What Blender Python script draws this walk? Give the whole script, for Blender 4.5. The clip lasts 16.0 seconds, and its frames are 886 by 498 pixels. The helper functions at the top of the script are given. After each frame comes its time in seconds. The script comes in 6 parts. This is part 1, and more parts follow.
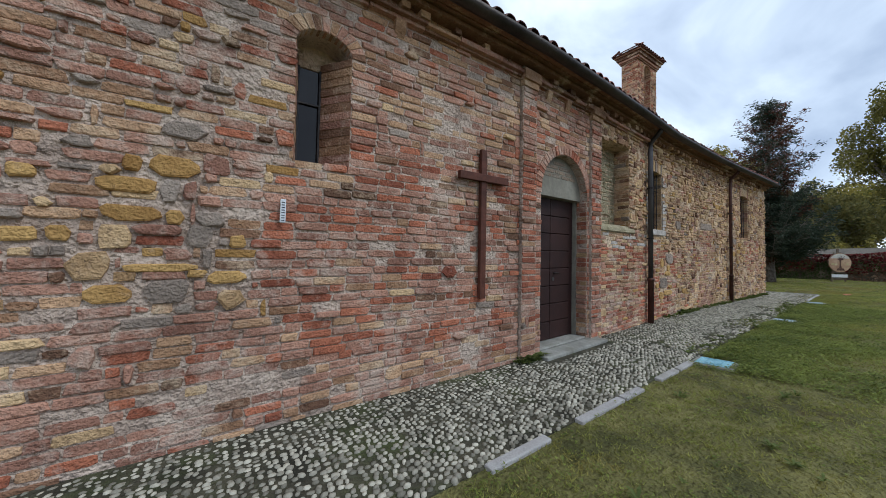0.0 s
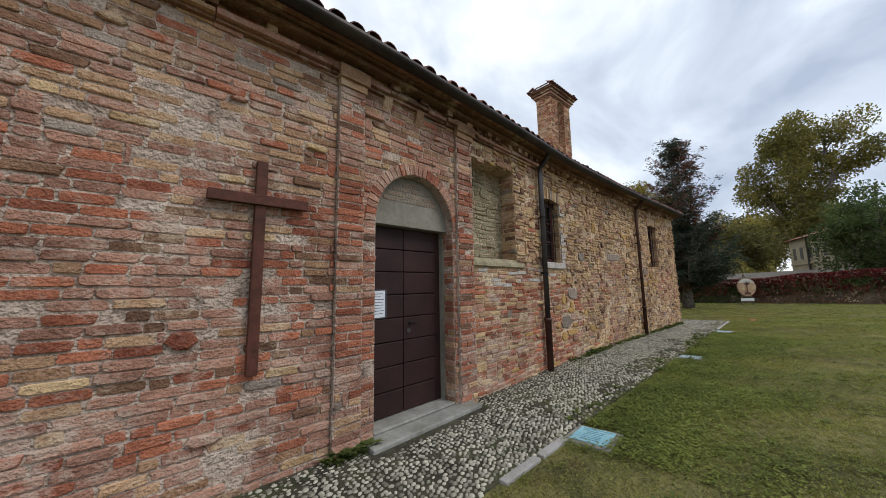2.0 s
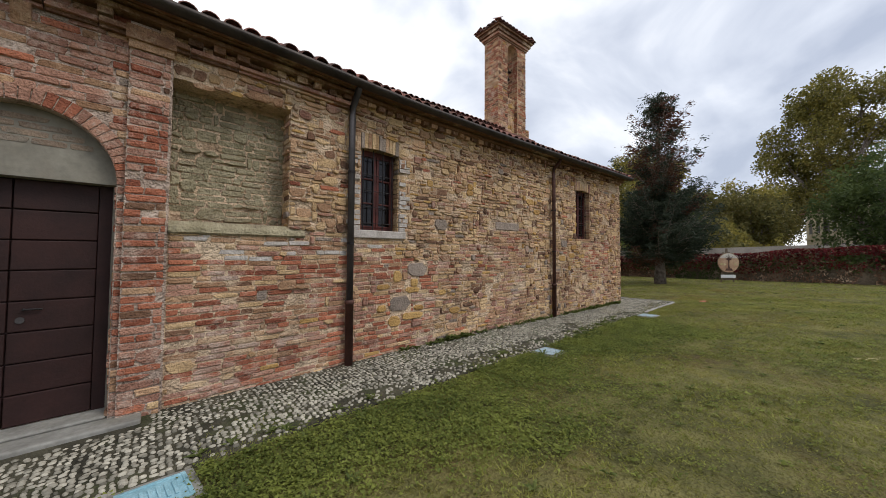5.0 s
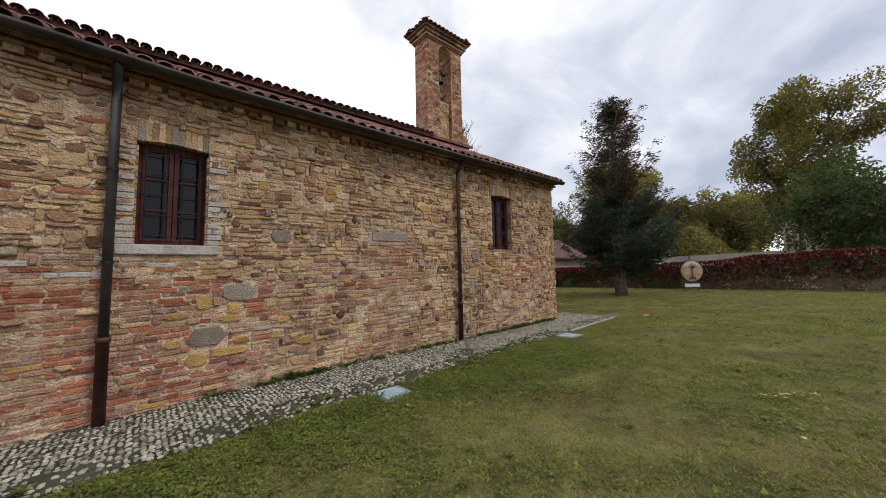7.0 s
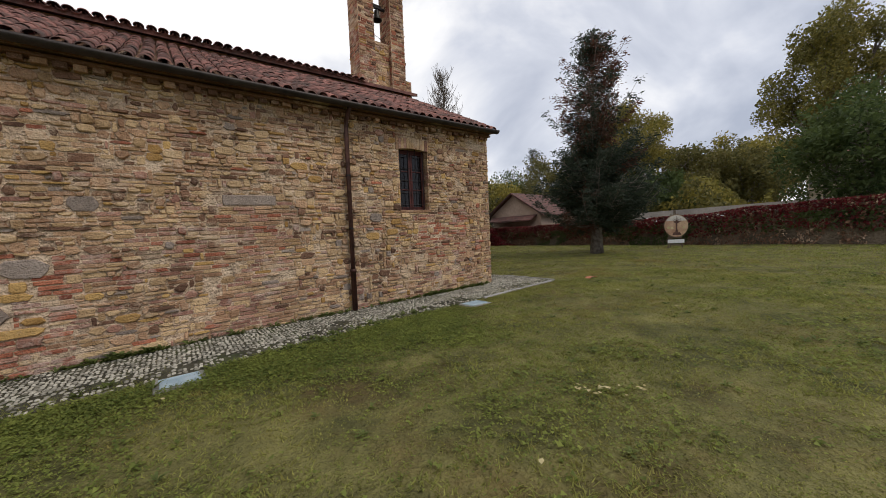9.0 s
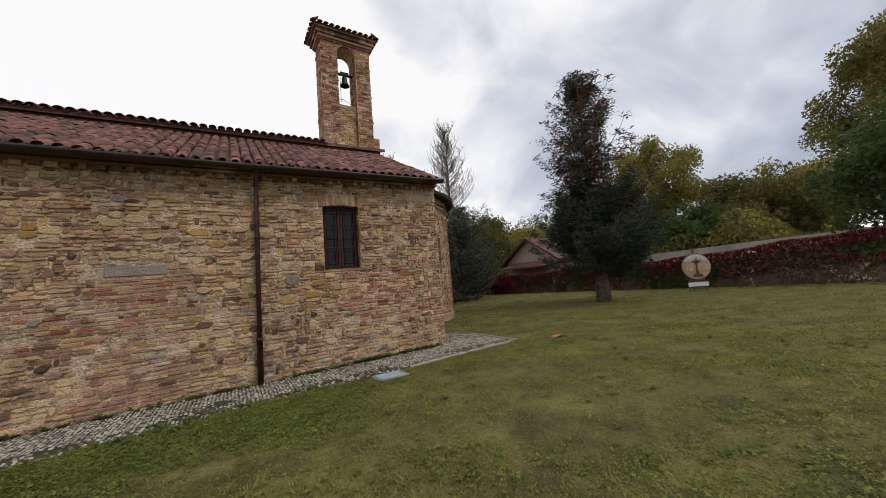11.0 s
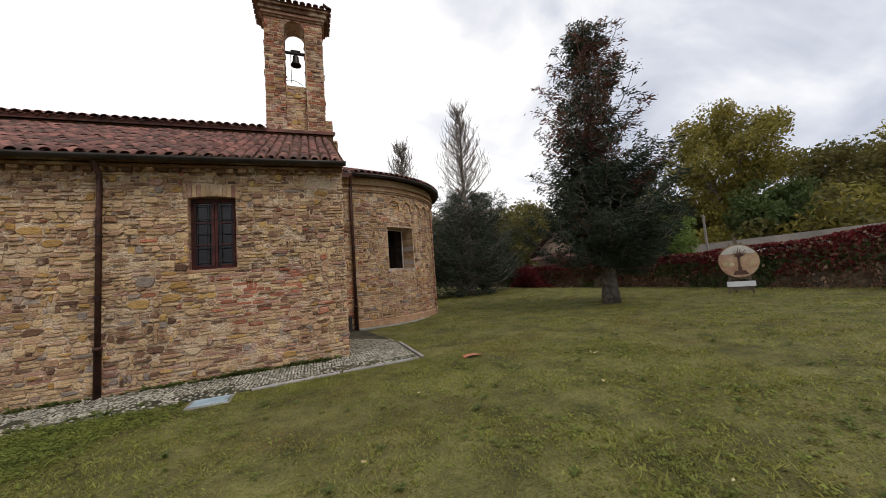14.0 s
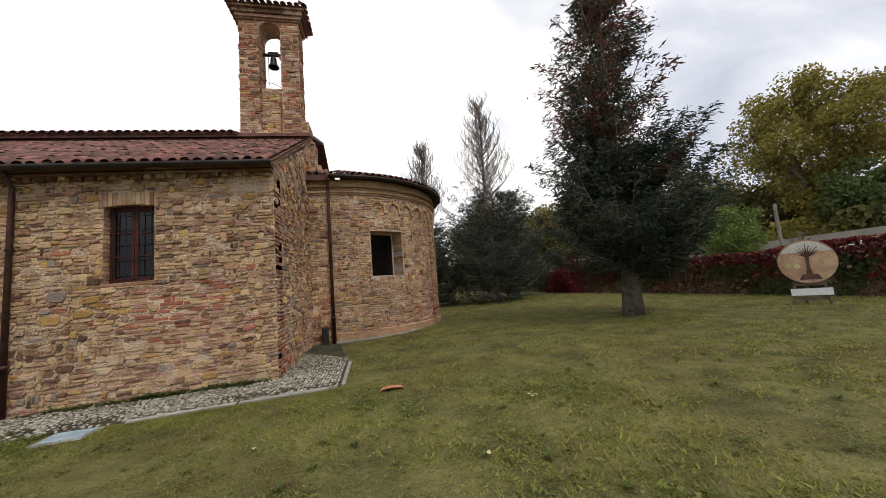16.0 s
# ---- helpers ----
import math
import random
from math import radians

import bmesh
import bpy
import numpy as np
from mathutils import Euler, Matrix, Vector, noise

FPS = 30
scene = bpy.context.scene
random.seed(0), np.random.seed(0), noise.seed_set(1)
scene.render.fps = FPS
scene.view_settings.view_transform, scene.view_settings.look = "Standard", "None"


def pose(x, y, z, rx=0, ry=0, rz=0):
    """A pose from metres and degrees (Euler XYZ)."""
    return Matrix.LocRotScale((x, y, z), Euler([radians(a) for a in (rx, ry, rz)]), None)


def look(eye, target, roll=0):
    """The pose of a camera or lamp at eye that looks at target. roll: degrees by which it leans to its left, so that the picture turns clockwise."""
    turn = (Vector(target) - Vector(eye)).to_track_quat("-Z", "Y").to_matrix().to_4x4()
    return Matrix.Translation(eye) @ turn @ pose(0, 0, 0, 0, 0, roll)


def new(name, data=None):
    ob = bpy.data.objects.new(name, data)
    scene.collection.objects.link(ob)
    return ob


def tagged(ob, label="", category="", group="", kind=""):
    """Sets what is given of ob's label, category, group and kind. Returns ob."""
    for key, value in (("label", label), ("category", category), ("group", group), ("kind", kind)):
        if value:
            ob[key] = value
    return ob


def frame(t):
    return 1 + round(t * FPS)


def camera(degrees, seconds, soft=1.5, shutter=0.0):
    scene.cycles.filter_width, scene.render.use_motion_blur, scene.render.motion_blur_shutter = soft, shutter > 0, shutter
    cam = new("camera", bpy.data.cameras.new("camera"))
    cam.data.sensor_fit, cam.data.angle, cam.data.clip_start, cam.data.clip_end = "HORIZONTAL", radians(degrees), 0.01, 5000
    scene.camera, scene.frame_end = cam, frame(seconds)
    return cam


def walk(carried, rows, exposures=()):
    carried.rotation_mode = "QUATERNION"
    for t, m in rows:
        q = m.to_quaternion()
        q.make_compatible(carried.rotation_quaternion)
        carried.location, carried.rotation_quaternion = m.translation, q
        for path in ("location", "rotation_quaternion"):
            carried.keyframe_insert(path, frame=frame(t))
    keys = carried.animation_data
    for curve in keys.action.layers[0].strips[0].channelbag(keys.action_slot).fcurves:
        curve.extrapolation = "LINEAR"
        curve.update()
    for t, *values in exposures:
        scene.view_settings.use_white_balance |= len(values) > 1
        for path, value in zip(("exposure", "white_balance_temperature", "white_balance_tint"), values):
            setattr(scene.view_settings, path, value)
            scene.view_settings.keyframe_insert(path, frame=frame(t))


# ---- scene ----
cam = camera(104.2, 16.0, soft=0.6)
METRES, EYE, TILT, LEAN, TURN = 20.8, 1.45, 0.0, 0.0, -34.7
ROWS = [
    (0.0, 0.0, 0.0, 0.0, -0.04, 2.06, -1.12),
    (0.5, 0.0159, 0.014, 0.0027, -2.97, 3.59, 1.75),
    (1.0, 0.0345, 0.028, 0.0077, -6.88, 7.65, 3.61),
    (1.5, 0.0576, 0.0393, 0.0101, -5.99, 8.27, 2.36),
    (2.0, 0.0814, 0.0541, 0.0091, -7.32, 7.63, 0.94),
    (2.5, 0.1102, 0.0658, 0.0109, -7.22, 6.58, 1.85),
    (3.0, 0.1401, 0.0768, 0.0107, -6.57, 4.41, 2.67),
    (3.5, 0.1715, 0.0855, 0.0118, -8.44, 4.04, 3.77),
    (4.0, 0.2036, 0.09, 0.0131, -10.31, 1.04, -0.44),
    (6.5, 0.3503, 0.1361, 0.0168, 2.53, 3.98, 1.6),
    (7.0, 0.383, 0.1482, 0.0168, -6.17, 4.53, 1.1),
    (7.5, 0.4151, 0.1559, 0.0184, -2.96, 2.94, 0.62),
    (8.0, 0.4493, 0.1649, 0.0196, -5.72, 3.36, 2.03),
    (8.5, 0.4812, 0.1695, 0.0189, -3.07, -1.19, 3.05),
    (9.0, 0.5139, 0.1774, 0.0187, -3.52, -2.26, 2.38),
    (9.5, 0.5464, 0.1817, 0.0182, 0.95, -1.47, 3.0),
    (10.0, 0.5772, 0.1899, 0.0209, 2.75, 3.72, 4.32),
    (12.5, 0.7178, 0.26, 0.0245, 7.32, 6.93, 4.0),
    (13.0, 0.7428, 0.2774, 0.0261, 11.8, 4.78, 4.33),
    (13.5, 0.7705, 0.298, 0.0279, 11.81, 5.97, 4.31),
    (14.0, 0.7981, 0.315, 0.026, 13.93, 4.72, 4.06),
    (14.5, 0.8227, 0.3353, 0.0251, 13.6, 3.82, 0.59),
    (15.0, 0.8458, 0.358, 0.0232, 14.49, 4.64, 2.48),
    (15.5, 0.8644, 0.3833, 0.0255, 17.41, 3.99, 2.65),
    (16.0, 0.8841, 0.4079, 0.0259, 23.08, 5.86, 4.49),
]
walk(cam, [(t, pose(0, 0, EYE, TILT, LEAN, TURN) @ pose(METRES * x, METRES * y, METRES * z, 90 + pitch, roll, yaw)) for t, x, y, z, yaw, pitch, roll in ROWS],
     [(0.0, 0.40, 5720, 3), (1.0, 0.38, 5800, 3), (2.0, 0.40, 6300, 6), (4.0, 0.44, 6500, 8), (7.0, 0.36, 6600, 10), (9.0, 0.22, 6650, 10), (10.0, 0.1, 6650, 10), (13.0, 0.2, 6700, 10), (16.0, 0.40, 6800, 10)])

# ---- world, sun ----
world = bpy.data.worlds.new("overcast_sky")
scene.world = world
world.use_nodes = True
wn, wl = world.node_tree.nodes, world.node_tree.links
wn.clear()
w_out, w_bg = wn.new("ShaderNodeOutputWorld"), wn.new("ShaderNodeBackground")
sky = wn.new("ShaderNodeTexSky")
sky.sky_type, sky.sun_disc = "NISHITA", False
sky.sun_elevation, sky.sun_rotation = radians(38), radians(150)
sky_gain = wn.new("ShaderNodeVectorMath")
sky_gain.operation = "SCALE"
sky_gain.inputs["Scale"].default_value = 0.10
coord, mapping = wn.new("ShaderNodeTexCoord"), wn.new("ShaderNodeMapping")
mapping.inputs["Scale"].default_value = (1.0, 1.0, 1.6)
mapping.inputs["Location"].default_value = (0.35, 0.1, 0.3)
cloud = wn.new("ShaderNodeTexNoise")
cloud.inputs["Scale"].default_value, cloud.inputs["Detail"].default_value = 2.4, 6.0
cloud.inputs["Roughness"].default_value, cloud.inputs["Distortion"].default_value = 0.5, 0.4
ramp = wn.new("ShaderNodeValToRGB")
ramp.color_ramp.elements[0].position, ramp.color_ramp.elements[0].color = 0.34, (0.40, 0.44, 0.545, 1)
ramp.color_ramp.elements[1].position, ramp.color_ramp.elements[1].color = 0.62, (0.96, 0.965, 0.985, 1)
mid = ramp.color_ramp.elements.new(0.48)
mid.color = (0.62, 0.655, 0.745, 1)
cover = wn.new("ShaderNodeMix")
cover.data_type = "RGBA"
cover.inputs["Factor"].default_value = 0.9
wl.new(coord.outputs["Generated"], mapping.inputs["Vector"])
wl.new(mapping.outputs["Vector"], cloud.inputs["Vector"])
lean_w = wn.new("ShaderNodeVectorMath")
lean_w.operation = "DOT_PRODUCT"
lean_w.inputs[1].default_value = (-0.10, 0.16, 0.05)
wl.new(coord.outputs["Generated"], lean_w.inputs[0])
cloud_sum = wn.new("ShaderNodeMath")
cloud_sum.operation = "ADD"
wl.new(cloud.outputs["Fac"], cloud_sum.inputs[0])
wl.new(lean_w.outputs["Value"], cloud_sum.inputs[1])
wl.new(cloud_sum.outputs["Value"], ramp.inputs["Fac"])
wl.new(sky.outputs["Color"], sky_gain.inputs[0])
wl.new(sky_gain.outputs["Vector"], cover.inputs["A"])
wl.new(ramp.outputs["Color"], cover.inputs["B"])
wl.new(cover.outputs["Result"], w_bg.inputs["Color"])
w_bg.inputs["Strength"].default_value = 1.0
wl.new(w_bg.outputs["Background"], w_out.inputs["Surface"])
sun = new("sun", bpy.data.lights.new("sun", "SUN"))
sun.data.energy, sun.data.angle, sun.data.color = 1.15, radians(25), (1.0, 0.95, 0.88)
sun.matrix_world = look((0, 0, 30), (-8, 14, 10))


# ---- materials ----
def nodes_of(name):
    m = bpy.data.materials.new(name)
    m.use_nodes = True
    n = m.node_tree.nodes
    return m, n, m.node_tree.links, n["Principled BSDF"]


def mix_rgb(n, l, fac, a, b, kind="MIX"):
    k = n.new("ShaderNodeMix")
    k.data_type, k.blend_type = "RGBA", kind
    for socket, value in ((k.inputs["Factor"], fac), (k.inputs["A"], a), (k.inputs["B"], b)):
        if hasattr(value, "is_linked"):
            l.new(value, socket)
        elif isinstance(value, tuple):
            socket.default_value = (*value[:3], 1)
        else:
            socket.default_value = value
    return k.outputs["Result"]


def noise_of(n, l, vector, scale, detail=4.0, lo=0.35, hi=0.65, rough=0.6):
    t = n.new("ShaderNodeTexNoise")
    t.inputs["Scale"].default_value, t.inputs["Detail"].default_value, t.inputs["Roughness"].default_value = scale, detail, rough
    l.new(vector, t.inputs["Vector"])
    r = n.new("ShaderNodeMapRange")
    r.inputs["From Min"].default_value, r.inputs["From Max"].default_value = lo, hi
    l.new(t.outputs["Fac"], r.inputs["Value"])
    return r.outputs["Result"]


def math_of(n, l, op, a, b):
    k = n.new("ShaderNodeMath")
    k.operation = op
    for socket, value in zip(k.inputs, (a, b)):
        if hasattr(value, "is_linked"):
            l.new(value, socket)
        else:
            socket.default_value = value
    return k.outputs[0]


def surface(name, dark, light, scale=6.0, fine=60.0, rough=0.85, bump=0.3, metal=0.0, spread=0.0, stain_or_shade=None, stain_or_shade_scale=1.3, stain_or_shade_amount=0.5, stain_or_shade_lo=0.5, dist=0.01, spec=0.3, wash=0.0, smear=None):
    """Two-scale surface: colour from large noise and from each piece's own chance, grain, stains or painted shade, and
    relief.
    """
    m, n, l, p = nodes_of(name)
    geo = n.new("ShaderNodeNewGeometry")
    pos = geo.outputs["Position"]
    big = noise_of(n, l, pos, scale)
    if spread:
        info = n.new("ShaderNodeObjectInfo")
        chance = math_of(n, l, "FRACT", math_of(n, l, "ADD", info.outputs["Random"], geo.outputs["Random Per Island"]), 0.0)
        big = math_of(n, l, "ADD", math_of(n, l, "MULTIPLY", big, 1.0 - spread), math_of(n, l, "MULTIPLY", chance, spread))
    col = mix_rgb(n, l, big, dark, light)
    grain = noise_of(n, l, pos, fine, 3.0, 0.25, 0.75)
    col = mix_rgb(n, l, 0.4, col, mix_rgb(n, l, grain, (0.55, 0.55, 0.55), (1.35, 1.35, 1.35)), "MULTIPLY")
    if wash:
        weather = noise_of(n, l, pos, 0.8, 6.0, 0.3, 0.7, 0.65)
        col = mix_rgb(n, l, wash, col, mix_rgb(n, l, weather, (0.68, 0.65, 0.63), (1.36, 1.36, 1.36)), "MULTIPLY")
    if stain_or_shade:
        blot = noise_of(n, l, pos, stain_or_shade_scale, 8.0, stain_or_shade_lo, stain_or_shade_lo + 0.16, 0.7)
        col = mix_rgb(n, l, math_of(n, l, "MULTIPLY", blot, stain_or_shade_amount), col, stain_or_shade)
    if smear:
        # lime that was dragged over whole patches of the wall
        drag = noise_of(n, l, pos, 1.5, 9.0, 0.53, 0.63, 0.72)
        col = mix_rgb(n, l, math_of(n, l, "MULTIPLY", drag, 0.72), col, smear)
        # dark specks: the shade inside small pits, put into the colour
        pit_shade = noise_of(n, l, pos, 26.0, 5.0, 0.60, 0.68, 0.7)
        col = mix_rgb(n, l, math_of(n, l, "MULTIPLY", pit_shade, 0.6), col, (0.07, 0.045, 0.035))
    l.new(col, p.inputs["Base Color"])
    p.inputs["Roughness"].default_value, p.inputs["Metallic"].default_value = rough, metal
    p.inputs["Specular IOR Level"].default_value = spec
    if bump:
        b = n.new("ShaderNodeBump")
        b.inputs["Strength"].default_value, b.inputs["Distance"].default_value = bump, dist
        rel = math_of(n, l, "ADD", grain, noise_of(n, l, pos, fine * 0.25, 3.0, 0.3, 0.7))
        l.new(rel, b.inputs["Height"])
        l.new(b.outputs["Normal"], p.inputs["Normal"])
    return m



def foliage(name, dark, light, scale=1.0, spread=0.5, stain_or_shade=None, stain_or_shade_scale=0.5):
    """Leaves: colour by patch and by leaf, part of the light passing through."""
    m = surface(name, dark, light, scale, 12, 0.7, 0.0, spread=spread, stain_or_shade=stain_or_shade, stain_or_shade_scale=stain_or_shade_scale, stain_or_shade_amount=0.6, stain_or_shade_lo=0.52)
    n, l = m.node_tree.nodes, m.node_tree.links
    p, out = n["Principled BSDF"], n["Material Output"]
    t, k = n.new("ShaderNodeBsdfTranslucent"), n.new("ShaderNodeMixShader")
    l.new(p.inputs["Base Color"].links[0].from_socket, t.inputs["Color"])
    k.inputs["Fac"].default_value = 0.4
    l.new(p.outputs["BSDF"], k.inputs[1])
    l.new(t.outputs["BSDF"], k.inputs[2])
    l.new(k.outputs["Shader"], out.inputs["Surface"])
    return m


MORTAR_C, MORTAR_W = (0.56, 0.41, 0.285), (0.54, 0.405, 0.325)
SMEAR_E, SMEAR_W = (0.62, 0.475, 0.33), (0.54, 0.435, 0.355)
# dark blotches in both mortars paint the shade of cracks and deep joints
M_MORTAR = surface("lime_mortar", (0.47, 0.33, 0.215), (0.76, 0.58, 0.41), 3.0, 30, 0.95, 0.8, stain_or_shade=(0.1, 0.065, 0.045), stain_or_shade_amount=0.8, stain_or_shade_scale=8.0, stain_or_shade_lo=0.51, dist=0.03, wash=0.6, smear=SMEAR_E)
M_MORTAR_W = surface("grey_pink_mortar", (0.4, 0.3, 0.24), (0.66, 0.525, 0.43), 3.0, 30, 0.95, 0.8, stain_or_shade=(0.1, 0.07, 0.055), stain_or_shade_amount=0.75, stain_or_shade_scale=8.0, stain_or_shade_lo=0.52, dist=0.03, wash=0.6, smear=SMEAR_W)
ST = dict(fine=48, rough=0.92, bump=0.85, spread=0.7, dist=0.012, wash=0.65, stain_or_shade_scale=9.0)
M_RED = surface("red_brick", (0.2, 0.06, 0.036), (0.54, 0.2, 0.112), stain_or_shade=MORTAR_W, stain_or_shade_amount=0.55, stain_or_shade_lo=0.54, smear=SMEAR_W, **ST)
M_ROSE = surface("rose_brick", (0.23, 0.11, 0.078), (0.55, 0.302, 0.212), stain_or_shade=MORTAR_W, stain_or_shade_amount=0.65, stain_or_shade_lo=0.5, smear=SMEAR_W, **ST)
M_TAN = surface("tan_brick", (0.25, 0.132, 0.074), (0.64, 0.405, 0.24), stain_or_shade=MORTAR_C, stain_or_shade_amount=0.55, stain_or_shade_lo=0.52, smear=SMEAR_E, **ST)
M_BROWN = surface("brown_brick", (0.1, 0.053, 0.034), (0.3, 0.162, 0.098), stain_or_shade=MORTAR_C, stain_or_shade_amount=0.45, stain_or_shade_lo=0.55, smear=SMEAR_E, **ST)
M_OCHRE = surface("ochre_stone", (0.31, 0.165, 0.05), (0.62, 0.395, 0.15), stain_or_shade=MORTAR_C, stain_or_shade_amount=0.4, stain_or_shade_lo=0.57, **ST)
M_CREAM = surface("cream_stone", (0.32, 0.195, 0.095), (0.75, 0.53, 0.3), stain_or_shade=MORTAR_C, stain_or_shade_amount=0.4, stain_or_shade_lo=0.55, smear=SMEAR_E, **ST)
M_GREY = surface("grey_stone", (0.2, 0.158, 0.128), (0.4, 0.325, 0.27), stain_or_shade=MORTAR_W, stain_or_shade_amount=0.5, stain_or_shade_lo=0.54, **ST)
M_PLASTER = surface("grey_cement_plaster", (0.205, 0.185, 0.15), (0.275, 0.255, 0.21), 2.5, 14, 0.9, 0.15, stain_or_shade=(0.24, 0.2, 0.16), stain_or_shade_amount=0.5)
M_WHITEWASH = surface("worn_limewash", (0.42, 0.37, 0.33), (0.58, 0.53, 0.49), 5, 40, 0.95, 0.7, stain_or_shade=(0.35, 0.25, 0.18), stain_or_shade_amount=0.6)
MASONRY = [M_RED, M_ROSE, M_TAN, M_BROWN, M_OCHRE, M_CREAM, M_GREY, M_WHITEWASH]
M_NICHE = surface("greenish_plastered_stone", (0.25, 0.215, 0.13), (0.43, 0.37, 0.245), 4, 30, 0.95, 0.9, stain_or_shade=(0.19, 0.14, 0.1), stain_or_shade_amount=0.6, dist=0.02)
M_LUNETTE = surface("plaster_smeared_brick", (0.17, 0.12, 0.09), (0.34, 0.255, 0.185), 5, 40, 0.95, 0.6, spread=0.5, stain_or_shade=(0.24, 0.215, 0.175), stain_or_shade_amount=0.8, stain_or_shade_scale=6, stain_or_shade_lo=0.46)
M_TILE = surface("roof_tile_clay", (0.06, 0.032, 0.03), (0.43, 0.195, 0.155), 5, 40, 0.9, 0.6, spread=0.65, stain_or_shade=(0.09, 0.07, 0.06), stain_or_shade_amount=0.75, stain_or_shade_scale=2.2, stain_or_shade_lo=0.45)
M_WOODD = surface("dark_brown_painted_wood", (0.018, 0.0075, 0.0068), (0.036, 0.0145, 0.0125), 3, 40, 0.62, 0.12, spread=0.3, stain_or_shade=(0.055, 0.02, 0.016), stain_or_shade_amount=0.4, stain_or_shade_scale=2.0)
M_CROSS = surface("dark_stained_cross_wood", (0.055, 0.019, 0.012), (0.12, 0.04, 0.025), 5, 30, 0.7, 0.2)
M_WINWOOD = surface("red_brown_window_wood", (0.05, 0.013, 0.011), (0.11, 0.026, 0.021), 6, 80, 0.55, 0.3)
M_IRON = surface("dark_wrought_iron", (0.018, 0.016, 0.016), (0.04, 0.035, 0.035), 8, 80, 0.55, 0.3, metal=0.5)
M_GUTTER = surface("dark_weathered_gutter_metal", (0.035, 0.03, 0.028), (0.075, 0.062, 0.056), 2, 50, 0.5, 0.15, metal=0.6)
M_PIPE = surface("grey_brown_pipe_metal", (0.06, 0.055, 0.055), (0.11, 0.1, 0.1), 2, 50, 0.45, 0.15, metal=0.6)
M_RUST = surface("brown_cast_iron", (0.06, 0.03, 0.024), (0.13, 0.06, 0.046), 4, 60, 0.6, 0.3, metal=0.3)
M_KERB = surface("grey_kerb_stone", (0.30, 0.28, 0.27), (0.44, 0.42, 0.41), 4, 60, 0.85, 0.4, spread=0.4, stain_or_shade=(0.2, 0.18, 0.13), stain_or_shade_amount=0.5)
M_STEP = surface("worn_concrete_step", (0.21, 0.20, 0.18), (0.32, 0.31, 0.28), 4, 20, 0.85, 0.25, stain_or_shade=(0.16, 0.15, 0.1), stain_or_shade_amount=0.6)
M_COBBLE = surface("river_pebble", (0.12, 0.11, 0.083), (0.58, 0.535, 0.435), 2, 90, 0.65, 0.2, spread=0.85)
M_BED = surface("dark_cobble_bed", (0.04, 0.037, 0.026), (0.11, 0.1, 0.066), 3, 60, 0.95, 0.8, stain_or_shade=(0.075, 0.095, 0.028), stain_or_shade_amount=0.8, dist=0.02)
M_SOIL = surface("lawn_ground", (0.08, 0.078, 0.024), (0.22, 0.198, 0.066), 1.6, 28, 0.95, 1.0, stain_or_shade=(0.13, 0.072, 0.028), stain_or_shade_amount=0.6, stain_or_shade_scale=0.7, stain_or_shade_lo=0.52, dist=0.03)
M_GRASS = foliage("short_grass_blades", (0.14, 0.158, 0.034), (0.4, 0.385, 0.1), 1.1, 0.6, stain_or_shade=(0.33, 0.20, 0.075), stain_or_shade_scale=0.5)
M_CLOVER = foliage("low_lawn_leaves", (0.075, 0.105, 0.02), (0.3, 0.33, 0.07), 1.5, 0.6)
M_WEED = foliage("dark_green_weed", (0.075, 0.105, 0.026), (0.20, 0.23, 0.065), 4, 0.55)
M_BLUE = surface("pale_blue_painted_iron", (0.22, 0.42, 0.50), (0.36, 0.58, 0.66), 5, 60, 0.55, 0.3, stain_or_shade=(0.2, 0.28, 0.3), stain_or_shade_amount=0.5)
M_LIDGREY = surface("pale_worn_metal_lid", (0.27, 0.37, 0.43), (0.40, 0.49, 0.54), 5, 60, 0.5, 0.2)
M_PAPER = surface("white_paper", (0.72, 0.74, 0.78), (0.8, 0.82, 0.86), 5, 60, 0.7, 0.0)
M_INK = surface("dark_ink", (0.05, 0.05, 0.07), (0.09, 0.09, 0.11), 5, 60, 0.7, 0.0)
M_BARK = surface("grey_brown_bark", (0.12, 0.098, 0.08), (0.3, 0.255, 0.215), 6, 30, 0.95, 1.0, dist=0.03)
M_CONIFER = foliage("dark_conifer_needles", (0.016, 0.027, 0.018), (0.075, 0.095, 0.06), 1.2, 0.55)
M_CONDRY = foliage("rust_brown_dry_needles", (0.07, 0.03, 0.02), (0.17, 0.075, 0.045), 1.2, 0.55)
M_PLANE = foliage("olive_yellow_plane_leaves", (0.06, 0.066, 0.02), (0.3, 0.255, 0.06), 0.3, 0.55)
M_YELLOW = foliage("yellow_autumn_leaves", (0.11, 0.115, 0.028), (0.4, 0.32, 0.07), 0.35, 0.55)
M_WOODS = foliage("mixed_woodland_leaves", (0.06, 0.07, 0.024), (0.24, 0.2, 0.06), 0.2, 0.55)
M_GREEN = foliage("green_shrub_leaves", (0.035, 0.06, 0.02), (0.12, 0.155, 0.045), 0.6, 0.55)
M_SHRUB = foliage("bright_green_shrub_leaves", (0.09, 0.14, 0.03), (0.24, 0.31, 0.08), 0.6, 0.55)
M_CREEPER = foliage("red_creeper_leaves", (0.05, 0.012, 0.013), (0.27, 0.035, 0.038), 0.6, 0.55)
M_FARWALL = surface("stained_garden_wall", (0.1, 0.078, 0.055), (0.24, 0.185, 0.13), 1.0, 12, 0.95, 0.8, stain_or_shade=(0.07, 0.065, 0.04), stain_or_shade_amount=0.7, dist=0.05)
M_ROADWALL = surface("grey_road_parapet", (0.24, 0.215, 0.185), (0.36, 0.32, 0.275), 0.6, 10, 0.9, 0.3)
